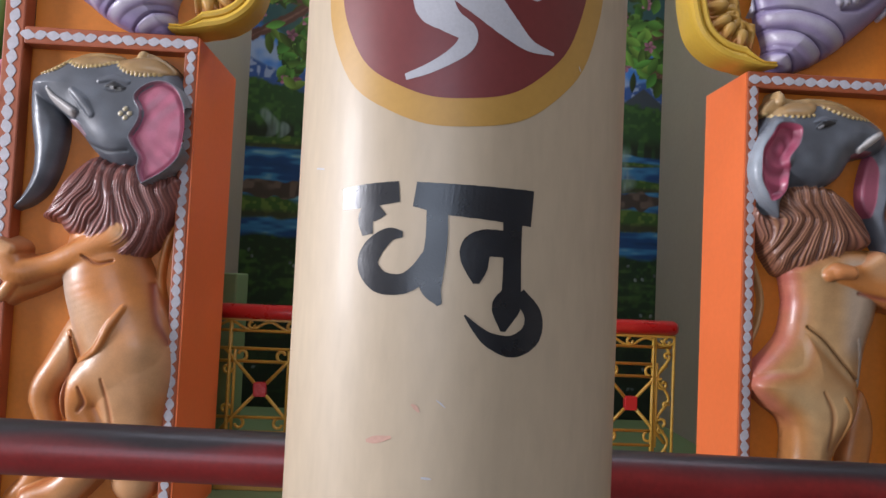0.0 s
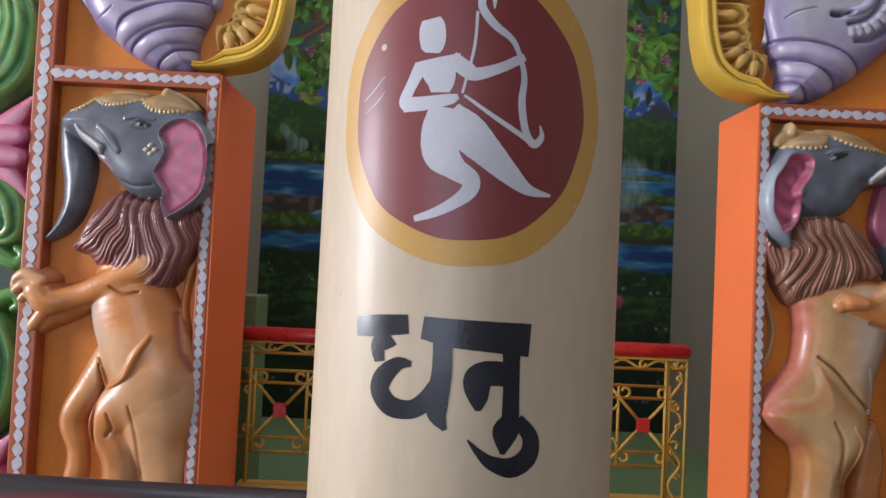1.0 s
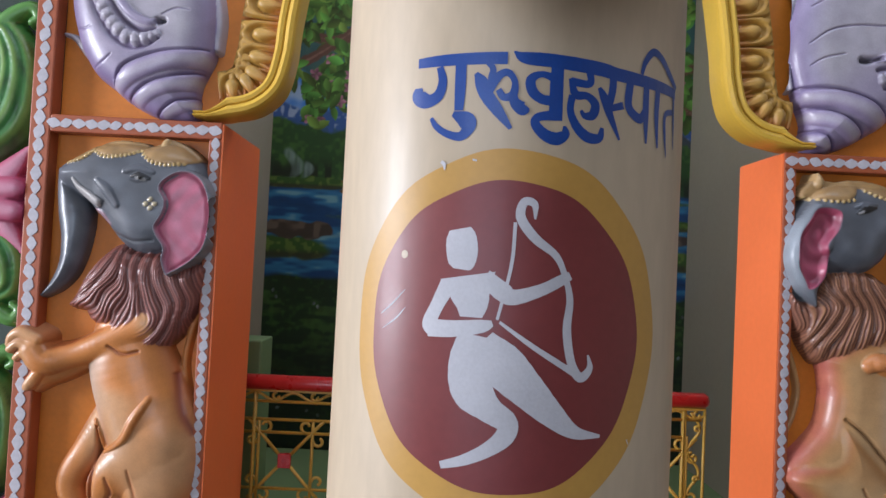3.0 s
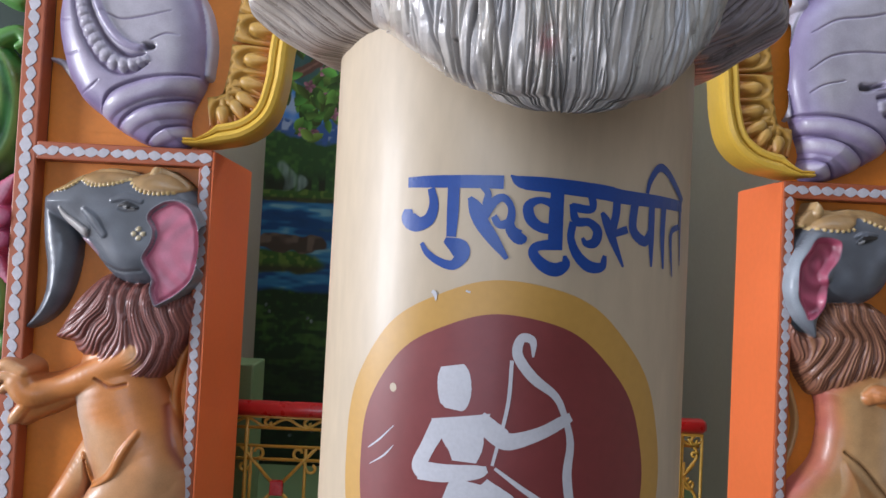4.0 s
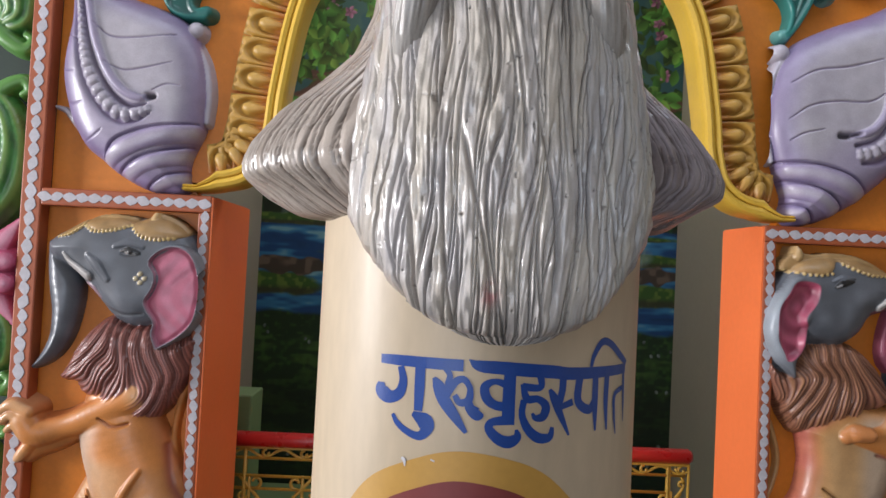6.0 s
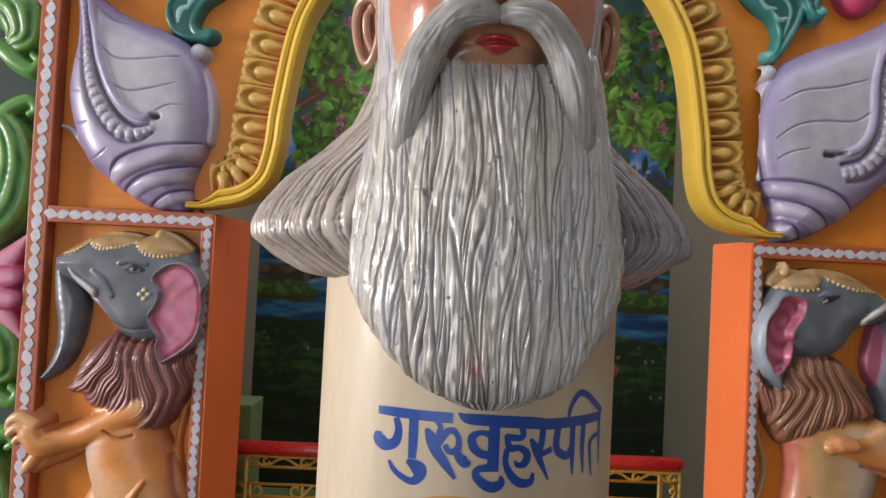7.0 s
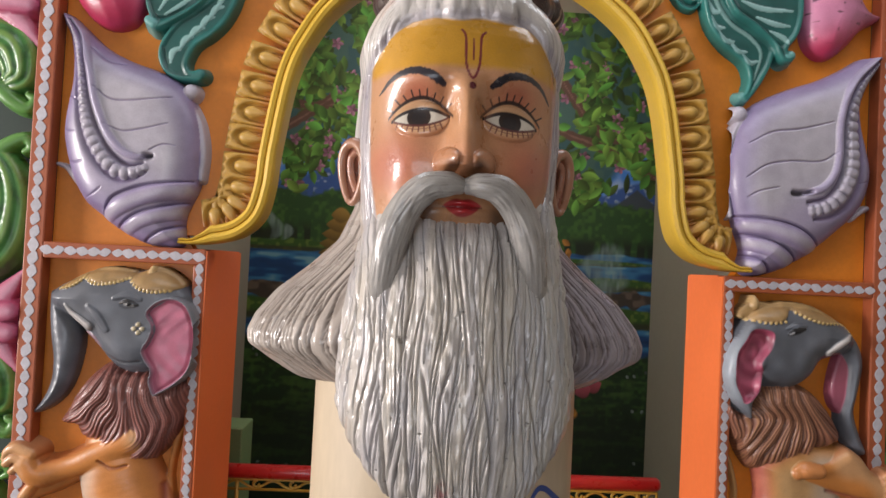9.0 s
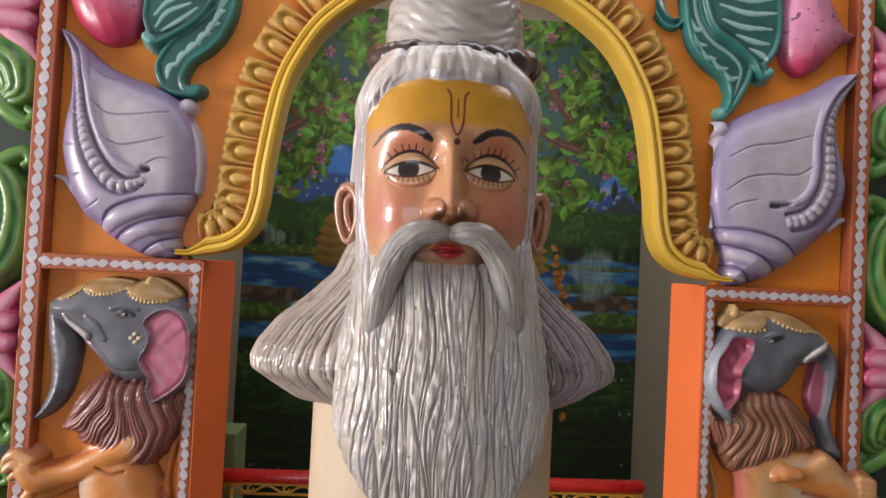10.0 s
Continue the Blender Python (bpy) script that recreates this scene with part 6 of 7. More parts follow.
def draw_title(bm):
    stroke(bm, [(-81.4, 1552.6, 6.5), (-61.7, 1552.9, 7.7), (-18.8, 1553.0, 8.2)])
    stroke(bm, [(-64.6, 1548.7, 4.9), (-62.1, 1539.2, 6.3), (-64.3, 1530.4, 7.7), (-70.1, 1526.6, 8.5), (-75.5, 1527.0, 10.7), (-80.1, 1530.4, 10.7), (-80.4, 1535.7, 5.7)])
    stroke(bm, [(-49.5, 1549.8, 7.6), (-49.4, 1534.5, 7.6), (-49.7, 1518.9, 6.2)])
    stroke(bm, [(-53.7, 1517.0, 3.5), (-44.6, 1512.3, 11.7), (-42.3, 1508.0, 9.0), (-47.7, 1501.8, 6.2), (-57.1, 1503.6, 4.9), (-65.1, 1508.6, 4.2), (-69.4, 1514.6, 2.8)])
    stroke(bm, [(-31.4, 1550.5, 4.1), (-28.0, 1545.8, 4.1), (-28.4, 1539.6, 5.5), (-25.5, 1535.6, 7.5)])
    stroke(bm, [(-39.1, 1543.3, 2.8), (-35.2, 1536.9, 8.9), (-31.4, 1528.5, 8.9), (-24.0, 1518.7, 7.5), (-15.0, 1506.9, 2.7)])
    stroke(bm, [(-31.4, 1530.2, 6.9), (-24.4, 1540.8, 5.5), (-18.4, 1543.5, 4.8), (-13.7, 1537.9, 4.1), (-14.3, 1529.4, 5.5), (-20.3, 1527.4, 4.8), (-24.0, 1532.3, 4.1)])
    stroke(bm, [(-14.4, 1531.1, 4.1), (-13.1, 1524.3, 6.8), (-7.8, 1520.2, 8.9), (-5.8, 1522.3, 4.8)])
    stroke(bm, [(-14.9, 1557.3, 1.0), (-7.9, 1553.5, 7.5), (8.5, 1552.6, 9.0), (45.6, 1550.6, 9.3), (62.9, 1549.1, 8.8), (126.3, 1549.5, 7.4)])
    stroke(bm, [(13.9, 1550.5, 8.3), (13.6, 1534.1, 9.0), (13.8, 1513.7, 9.0)])
    stroke(bm, [(14.3, 1540.3, 6.2), (3.8, 1543.2, 4.1), (-3.2, 1539.4, 6.2), (-1.9, 1531.7, 6.8), (4.5, 1526.9, 6.2), (13.9, 1526.3, 6.9)])
    stroke(bm, [(14.3, 1517.1, 6.9), (2.7, 1515.3, 5.5), (0.8, 1510.4, 6.2), (7.3, 1503.9, 7.6), (15.0, 1501.9, 8.3), (20.5, 1505.5, 6.3), (19.9, 1510.6, 2.1)])
    stroke(bm, [(35.8, 1549.0, 5.6), (36.3, 1540.0, 4.9), (23.2, 1540.1, 5.6)])
    stroke(bm, [(23.1, 1542.1, 3.5), (26.5, 1532.0, 5.6), (34.7, 1531.7, 4.9), (40.8, 1526.8, 6.4), (39.2, 1519.8, 6.4), (33.5, 1518.6, 4.2), (30.7, 1521.9, 2.1)])
    stroke(bm, [(24.4, 1531.2, 4.9), (23.4, 1520.9, 4.9), (28.2, 1510.9, 6.3), (36.0, 1504.9, 7.1), (44.6, 1505.1, 5.7), (46.7, 1512.1, 2.9)])
    stroke(bm, [(54.1, 1548.3, 5.8), (53.7, 1537.8, 5.8), (50.9, 1526.1, 5.7)])
    stroke(bm, [(43.4, 1538.3, 2.8), (47.3, 1532.2, 6.4), (52.0, 1522.0, 5.7), (60.7, 1505.7, 1.8)])
    stroke(bm, [(51.8, 1525.4, 4.3), (63.1, 1529.3, 5.1)])
    stroke(bm, [(68.7, 1547.3, 6.6), (67.8, 1529.5, 6.6), (78.3, 1522.7, 6.7), (83.5, 1528.2, 5.3)])
    stroke(bm, [(84.6, 1547.4, 6.1), (84.8, 1526.4, 6.1), (86.1, 1506.9, 1.9)])
    stroke(bm, [(97.9, 1547.0, 6.2), (97.4, 1526.7, 5.4), (99.6, 1506.0, 1.9)])
    stroke(bm, [(79.2, 1553.3, 3.0), (82.5, 1562.5, 4.5), (90.9, 1571.2, 5.4), (101.2, 1569.5, 5.5), (114.4, 1561.1, 5.6), (127.1, 1553.4, 4.9)])
    stroke(bm, [(122.9, 1548.2, 4.1), (123.8, 1530.8, 3.3), (125.2, 1508.9, 1.2)])
    stroke(bm, [(121.0, 1535.4, 4.1), (109.2, 1530.6, 4.0), (109.7, 1515.6, 3.2), (112.7, 1501.2, 1.2)])


def draw_emblem(bm):
    stroke(bm, [(-44.8, 1441.1, 14.7), (-43.7, 1435.3, 20.1), (-42.8, 1425.6, 20.9), (-42.8, 1417.9, 17.0), (-43.1, 1414.8, 10.8)])
    stroke(bm, [(-38.5, 1411.0, 36.9), (-37.0, 1402.6, 28.4), (-34.9, 1393.1, 22.2), (-34.9, 1384.3, 14.5)])
    stroke(bm, [(-50.7, 1405.3, 11.6), (-58.3, 1390.3, 9.3), (-63.2, 1378.4, 10.1), (-58.7, 1374.0, 10.1)])
    stroke(bm, [(-64.0, 1375.7, 11.7), (-47.2, 1376.1, 10.8), (-27.7, 1378.9, 8.4), (-20.9, 1381.2, 3.8)])
    stroke(bm, [(-27.3, 1410.6, 10.7), (-15.4, 1401.6, 12.2), (-7.7, 1398.5, 9.9), (9.2, 1403.9, 7.7), (22.7, 1411.1, 7.0), (28.2, 1414.2, 5.4)])
    stroke(bm, [(-9.1, 1446.5, 2.3), (-10.5, 1418.9, 2.3), (-18.0, 1383.6, 1.9)])
    stroke(bm, [(-16.4, 1382.1, 1.9), (7.1, 1366.6, 3.4), (36.6, 1349.5, 4.3)])
    stroke(bm, [(3.4, 1449.0, 1.2), (2.6, 1458.6, 4.7), (-4.0, 1459.8, 5.4), (-5.8, 1449.7, 6.2), (3.9, 1436.8, 6.2), (18.0, 1426.2, 4.6), (24.6, 1413.2, 3.9), (28.5, 1398.1, 4.7), (27.3, 1378.9, 5.8), (31.2, 1358.1, 5.8), (37.9, 1348.7, 6.3), (44.5, 1354.6, 4.7), (42.8, 1363.4, 1.2)])
    stroke(bm, [(-32.0, 1373.0, 20.6), (-34.3, 1355.0, 27.6), (-31.5, 1338.0, 28.4), (-20.7, 1326.6, 17.6), (-9.0, 1318.7, 13.8), (-10.1, 1310.0, 12.3), (-20.2, 1301.1, 9.3), (-35.2, 1293.1, 7.0), (-50.8, 1288.0, 4.7)])
    stroke(bm, [(-27.2, 1368.7, 19.1), (-13.3, 1355.0, 28.2), (3.7, 1339.2, 23.0), (19.8, 1324.7, 16.3), (35.3, 1313.7, 8.7), (54.3, 1310.5, 2.0)])


def draw_scratch(bm):
    stroke(bm, [(-103.4, 1382.1, 0.82), (-93.7, 1389.3, 1.21), (-83.0, 1399.5, 0.4)])
    stroke(bm, [(-101.5, 1372.0, 0.41), (-89.8, 1379.7, 1.21), (-82.2, 1387.6, 0.4)])
    stroke(bm, [(-60.3, 1485.2, 2.0), (-58.1, 1483.5, 2.39), (-57.5, 1479.6, 0.79)])
    stroke(bm, [(-38.6, 1486.5, 1.18), (-35.8, 1485.7, 1.18)])
    stroke(bm, [(77.6, 1306.6, 0.83), (79.5, 1303.3, 0.84)])
    stroke(bm, [(-27.0, 1016.7, 1.19), (-23.5, 1016.6, 1.59), (-20.1, 1016.5, 0.79)])
    stroke(bm, [(-19.1, 1068.8, 0.39), (-16.0, 1066.7, 1.16), (-12.8, 1063.9, 0.39)])
    stroke(bm, [(-133.6, 1228.8, 1.32), (-122.4, 1227.3, 1.29)])


def draw_smear(bm):
    stroke(bm, [(-67.8, 1036.8, 2.03), (-60.4, 1038.5, 5.22), (-49.1, 1041.4, 1.99)])
    stroke(bm, [(-35.9, 1064.6, 1.17), (-32.7, 1062.6, 3.12), (-30.2, 1059.8, 1.17)])


lettering("black_lettering", draw_sign, M_BLACK, "black hand-painted lettering")
lettering("blue_lettering", draw_title, M_BLUE, "blue hand-painted lettering")
lettering("scratch", draw_scratch, M_WHITE, "pale scratches and chips")
lettering("smear", draw_smear, material("faded_pink_smear", (.55, .33, .25), rough=.6, var=.15, scale=30), "faded pink smear")
lettering("emblem", draw_emblem, M_WHITE, "white painted bow emblem")

# ---- bust on the pillar ----
SKIN, BLUSH, YEL, HAIR = np.array((.50, .25, .12)), np.array((.45, .13, .075)), np.array((.55, .27, .010)), np.array((.605, .575, .54))
# first colour is the crease shade painted between strands of hair
GROOVE_SHADE, INK, LIPC, WHT = np.array((.13, .10, .085)), np.array((.012, .008, .010)), np.array((.40, .018, .022)), np.array((.60, .55, .46))
BX = .0365      # the face's middle


def mixc(C, m, col):
    m = np.clip(m, 0, 1)[..., None]
    return C * (1 - m) + np.asarray(col) * m


def polyline_dist(X, Z, pts):
    d = np.full(X.shape, 9.0)
    for a, b in zip(pts[:-1], pts[1:]):
        a, b = np.asarray(a), np.asarray(b)
        ab = b - a
        t = np.clip(((X - a[0]) * ab[0] + (Z - a[1]) * ab[1]) / (ab @ ab + 1e-12), 0, 1)
        d = np.minimum(d, np.hypot(X - a[0] - t * ab[0], Z - a[1] - t * ab[1]))
    return d


def profile(z, table):
    zs, vs = zip(*sorted(table))
    k = np.interp(z, zs, vs)
    # soften the corners of the table
    e = .006
    return (k + np.interp(z - e, zs, vs) + np.interp(z + e, zs, vs)) / 3


def furrows(u, z, k, seed, n, wide=.115):
    """Narrow broken cuts along the strands, 0 to 1."""
    r = np.random.RandomState(seed)
    f = 0 * u
    for i in range(n):
        ki = k * r.uniform(.5, 1.6)
        w = np.abs(np.sin(ki * u + r.rand() * 6 + .8 * np.sin(z * r.uniform(8, 30) + r.rand() * 6)))
        on = sstep(.5, .72, vnoise(u * ki / 200 + r.rand() * 9, z + r.rand() * 9, 11, seed + i))
        f = np.maximum(f, on * gauss(w, wide))
    return f


def bust():
    sh = Shells()
    # head: face and hair in one skin
    nt, nz = 720, 420
    s = np.linspace(-1, 1, nt, endpoint=False)
    th = np.pi * (s * .55 + .45 * s ** 3)          # denser on the face
    z = np.linspace(1.735, 2.006, nz)
    TH, Z = np.meshgrid(th, z, indexing="xy")
    a = profile(Z, [(1.735, .070), (1.78, .080), (1.82, .085), (1.87, .0885), (1.93, .0885), (1.965, .085), (1.985, .078), (2.006, .066)])
    b = profile(Z, [(1.735, .100), (1.78, .112), (1.82, .117), (1.87, .119), (1.93, .121), (1.965, .113), (1.985, .096), (2.006, .072)])
    ex = .80
    sx = np.sign(np.sin(TH)) * np.abs(np.sin(TH)) ** ex
    cy = np.sign(np.cos(TH)) * np.abs(np.cos(TH)) ** ex
    x, y = a * sx, -b * cy
    front = np.cos(TH) > 0
    ax = np.abs(x)
    f = np.zeros(Z.shape)
    C = np.broadcast_to(SKIN, Z.shape + (3,)).copy()
    # modelling of the face
    f += .0045 * gauss(Z - 1.921, .010) * gauss(ax - .030, .030)
    f -= .0125 * gauss(Z - 1.893, .015) * gauss(ax - .034, .021)
    f -= .0045 * gauss(Z - 1.90, .02) * gauss(ax - .015, .008)
    ez = 1.8885
    eu, ev = (ax - .036) / .0225, (Z - ez) / .0150
    f += .0085 * np.sqrt(np.clip(1 - eu ** 2 - ev ** 2, 0, 1))
    f += .006 * gauss(Z - 1.850, .022) * gauss(ax - .048, .022)
    nose_h = np.interp(Z, [1.841, 1.8445, 1.8495, 1.856, 1.868, 1.89, 1.912, 1.928], [0, .012, .0265, .0285, .0250, .0165, .0080, 0])
    nose_w = np.interp(Z, [1.84, 1.852, 1.87, 1.905], [.0140, .0140, .0120, .0110])
    f += nose_h * gauss(x, nose_w)
    f += .0105 * np.clip(1 - ((ax - .0145) / .0100) ** 2 - ((Z - 1.8535) / .0110) ** 2, 0, 1) ** .6
    f -= .0075 * gauss(np.hypot(ax - .0100, (Z - 1.8450) * 1.3), .0045)
    lip_u = .0062 * gauss(Z - 1.8228, .0036) * gauss(x, .014)
    lip_l = .0082 * gauss(Z - 1.8155, .0046) * gauss(x, .0125)
    f += (lip_u + lip_l) * 1.25 - .003 * gauss(Z - 1.8195, .0015) * gauss(x, .015)
    f -= .004 * gauss(Z - 1.806, .005) * gauss(x, .022)
    # hair region
    hl = 1.9715 - .000 * ax - 5.5 * np.clip(ax - .045, 0, 1) ** 1.5 + .0012 * np.sin(x * 160)
    fw = profile(Z, [(1.735, .060), (1.80, .066), (1.85, .0755), (1.90, .0785), (1.95, .0785), (1.98, .07)])
    out = np.maximum(Z - hl, (ax - fw) * 1.0)
    out = np.where(front, out, .05)
    hair = sstep(-.001, .0015, out)
    up = sstep(1.955, 1.985, Z) * front * sstep(.075, .05, ax)
    strands = waves(np.where(front, y, TH * .1), Z * 6 + TH, 300, 21) * (1 - up) + waves(x * 1.0 + .15 * (Z - 1.97) * np.sign(x), Z * 9, 150, 22) * up
    lump = vnoise(TH * .1 + 5, Z, 38, 25)
    f += hair * (.0065 * sstep(0, .010, out) + .0170 * sstep(.003, .03, out) * sstep(1.82, 1.88, Z) + .006 * (lump - .5) + .0085 * (strands - .4))
    # paint
    blush = gauss(np.hypot((ax - .055) * .9, (Z - 1.852)), .026) * .95 + gauss(np.hypot(ax - .040, (Z - 1.910) * 1.3), .018) * .85 + gauss(np.hypot(x, (Z - 1.852)), .016) * .28
    C = mixc(C, blush, BLUSH)
    C = mixc(C, sstep(1.926, 1.934, Z + .06 * np.clip(ax - .02, 0, 1)) * .97, YEL)
    for sg in (-1, 1):
        dx = (x - sg * .0365) * sg
        # eyelid, white, iris
        lid = sstep(1.0, .85, np.hypot(dx / .0235, (Z - ez - .0025) / .0155))
        C = mixc(C, lid * .7, (.58, .36, .19))
        k = np.clip(1 - (dx / .0225) ** 2, 0, 1)
        top, bot = ez + .0074 * k - .0016 * dx / .022, ez - .0060 * k - .0012 * dx / .022
        inside = sstep(-.0003, .0004, np.minimum(top - Z, Z - bot)) * (np.abs(dx) < .0225)
        C = mixc(C, inside, WHT)
        C = mixc(C, inside * sstep(.0096, .0090, np.hypot(dx + .001 * sg, Z - ez - .0012)), (.020, .010, .008))
        C = mixc(C, inside * sstep(.0060, .0054, np.hypot(dx + .001 * sg, Z - ez - .0010)), INK)
        C = mixc(C, sstep(.0019, .0011, np.abs(Z - top - .0006)) * (np.abs(dx) < .0235), INK)
        C = mixc(C, sstep(.0013, .0007, np.abs(Z - bot)) * (np.abs(dx) < .022) * .95, (.09, .015, .015))
        # fold above the lid with lashes
        arc = ez + .0195 * np.clip(1 - (dx / .0275) ** 2, 0, 1) ** .8 - .002
        on = np.abs(dx) < .0262
        C = mixc(C, sstep(.0018, .0010, np.abs(Z - arc)) * on * .95, INK)
        for i, t in enumerate(np.linspace(-.020, .022, 9)):
            zb = ez - .002 + .0195 * (1 - (t / .0275) ** 2) ** .8
            ln = .0052 + .0012 * (i % 2)
            p = [(t, zb), (t * 1.22 + .0005, zb + ln * (1 - .3 * abs(t) / .022))]
            C = mixc(C, sstep(.0009, .0004, polyline_dist(dx, Z, p)) * .95, (.018, .010, .012))
        for t in np.linspace(-.016, .017, 9):
            zb = ez - .0062 * (1 - (t / .0225) ** 2) - .0006
            C = mixc(C, sstep(.0008, .0004, polyline_dist(dx, Z, [(t, zb), (t * 1.12, zb - .0042)])) * .85, (.12, .02, .02))
        C = mixc(C, sstep(.0005, .0002, np.abs(Z - bot + .0030)) * (np.abs(dx) < .018) * .7, (.12, .02, .02))
        # eyebrow
        br = catmull([(.0185, 1.9155), (.032, 1.9235), (.046, 1.9262), (.060, 1.9215), (.0705, 1.9115)], 6)
        bw = np.interp(ax, [.017, .024, .045, .062, .072], [.0016, .0034, .0032, .0018, .0005])
        d = polyline_dist(x * sg, Z, br)
        C = mixc(C, sstep(1.15, .85, d / bw + .35 * (vnoise(x * 1.0, Z * .5, 900, 3) - .5)), (.012, .010, .018))
    tl = [(-.0095, 1.9615), (-.0062, 1.955), (-.0052, 1.932), (0, 1.9195), (.0052, 1.932), (.0062, 1.955), (.0095, 1.9600)]
    tl = catmull([(p[0] + .003, p[1]) for p in tl], 3)
    dd = polyline_dist(x, Z, tl)
    dd2 = polyline_dist(x, Z, [(.003, 1.954), (.0035, 1.936)])
    red = np.array((.17, .012, .02))
    C = mixc(C, sstep(.0013, .0007, dd), red)
    C = mixc(C, sstep(.0009, .0004, dd2), red)
    C = mixc(C, sstep(.0032, .0026, np.hypot(x - .003, Z - 1.9135)), (.11, .010, .02))
    lip = sstep(.0, .0012, np.minimum(1.8272 - 26 * x ** 2 - .0014 * gauss(x, .0035) - Z, Z - (1.8110 + 42 * x ** 2))) * (ax < .0185)
    C = mixc(C, lip, LIPC)
    C = mixc(C, gauss(Z - 1.8195, .0008) * (ax < .016) * .8, LIPC * .25)
    # painted shade: nostrils, under and beside the nose, mouth corners, inner eye sockets
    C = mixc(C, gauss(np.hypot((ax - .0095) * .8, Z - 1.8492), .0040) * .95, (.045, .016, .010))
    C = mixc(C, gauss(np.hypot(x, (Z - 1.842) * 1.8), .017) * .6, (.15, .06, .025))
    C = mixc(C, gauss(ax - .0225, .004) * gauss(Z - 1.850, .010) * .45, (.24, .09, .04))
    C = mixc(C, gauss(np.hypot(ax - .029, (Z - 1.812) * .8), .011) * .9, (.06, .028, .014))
    C = mixc(C, gauss(ax - .017, .004) * gauss(Z - 1.900, .011) * .45, (.30, .12, .06))
    grey = HAIR * (.62 + .85 * strands[..., None])
    # crease shade painted between the strands and in the nicks
    grey = grey * (1 - .55 * sstep(.28, .12, strands))[..., None] + GROOVE_SHADE * (.35 * sstep(.28, .12, strands))[..., None]
    nick = furrows(np.where(front, y, TH * .1) + .002 * np.sin(Z * 50), Z, 170, 77, 8, .11) * (1 - up)
    grey = grey * (1 - .65 * nick[..., None]) + np.array((.07, .05, .045)) * .65 * nick[..., None]
    # lilac shadow along the hairline, painted into the hair colour
    hairline_shade = gauss(out - .004, .006) * .5
    grey = grey * (1 - hairline_shade[..., None]) + np.array((.25, .22, .30)) * hairline_shade[..., None]
    C = C * (1 - hair[..., None]) + grey * hair[..., None]
    nx_, ny_ = np.sin(TH), -np.cos(TH)
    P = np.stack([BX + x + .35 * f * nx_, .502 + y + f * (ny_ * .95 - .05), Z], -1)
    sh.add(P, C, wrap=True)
    cap = np.stack([P[-1] * 0 + P[-1].mean(0), P[-1]])[::-1]
    sh.add(cap, HAIR * .6, wrap=True)

    # ears
    for sg in (-1, 1):
        e = np.linspace(0, 2 * np.pi, 40)
        ez_ = 1.853 + .027 * np.cos(e) + .003 * np.sin(e)
        ax_ = .0125 * np.sin(e) * (1 + .25 * np.cos(e))
        ex_, ey_ = BX + sg * (.0945 + .85 * ax_), .468 + .9 * ax_
        sh.add(tube_grid(np.c_[ex_, ey_, ez_], .0042 + .0010 * np.cos(e), 10), (.36, .17, .10), wrap=True)
        k = np.linspace(0, 1, 10)[:, None, None]
        ctr = np.array([BX + sg * .090, .477, 1.853])
        D = ctr + k * (np.c_[ex_, ey_, ez_][None] - ctr)
        # hollow of the ear shaded in colour, darkest at its centre
        cc = np.array((.36, .13, .08)) * (1.0 - .45 * (1 - k)) + np.zeros(D.shape)
        sh.add(D, cc)
        inn = catmull([(BX + sg * .091, .470, 1.872), (BX + sg * .097, .474, 1.866), (BX + sg * .096, .476, 1.850), (BX + sg * .090, .470, 1.836)], 6)
        sh.add(tube_grid(inn, .0035, 8), (.36, .15, .09), wrap=True)

    # beard
    nt, nz = 760, 460
    s = np.linspace(-1, 1, nt, endpoint=False)
    th = np.pi * (.5 * s + .5 * s ** 3)
    tz = np.linspace(0, 1, nz)
    z = 1.5745 + (1.862 - 1.5745) * tz ** 1.5
    TH, Z = np.meshgrid(th, z, indexing="xy")
    w = profile(Z, [(1.5745, .012), (1.577, .034), (1.584, .054), (1.60, .074), (1.62, .090), (1.65, .1035), (1.68, .1065), (1.72, .1035), (1.76, .097), (1.80, .0905), (1.83, .0855), (1.862, .078)])
    fy = profile(Z, [(1.5745, .374), (1.58, .364), (1.59, .358), (1.61, .353), (1.65, .350), (1.70, .353), (1.75, .362), (1.80, .376), (1.83, .392), (1.862, .420)])
    ycen = profile(Z, [(1.5745, .388), (1.60, .425), (1.65, .470), (1.70, .485), (1.87, .485)])
    sx = np.sign(np.sin(TH)) * np.abs(np.sin(TH)) ** .85
    cyy = np.sign(np.cos(TH)) * np.abs(np.cos(TH)) ** .85
    x = w * sx
    y = ycen - (ycen - fy) * cyy
    y = np.where(np.cos(TH) < 0, ycen - .055 * cyy * np.clip((Z - 1.5745) / .09, .1, 1), y)
    u = sx * np.clip(w, .045, .2) * .85 + sx * .012
    fall = (Z - 1.57) * 3
    big = waves(u, fall, 150, 41)
    fine = waves(u + .0012 * np.sin(Z * 31), fall * 1.7, 480, 42)
    clump = vnoise(u + 3, Z * .12 + 2, 70, 43)
    cut = furrows(u + .002 * np.sin(Z * 47 + u * 90), Z, 150, 44, 15, .10)
    hairs = waves(u + .002 * np.sin(Z * 60), fall * 2.3, 760, 48)
    st = .45 * big + .35 * fine + .35 * (clump - .5)
    f = .0034 * (st - .35) + .0015 * (hairs - .4) - .0034 * cut + .0022 * (vnoise(u + 1, Z * .5, 230, 49) - .5)
    f -= .034 * gauss(np.hypot(x / .036, (Z - 1.836) / .0240), 1.0) * (np.cos(TH) > 0)
    f -= .018 * sstep(1.835, 1.862, Z) * (np.abs(x) < .075)
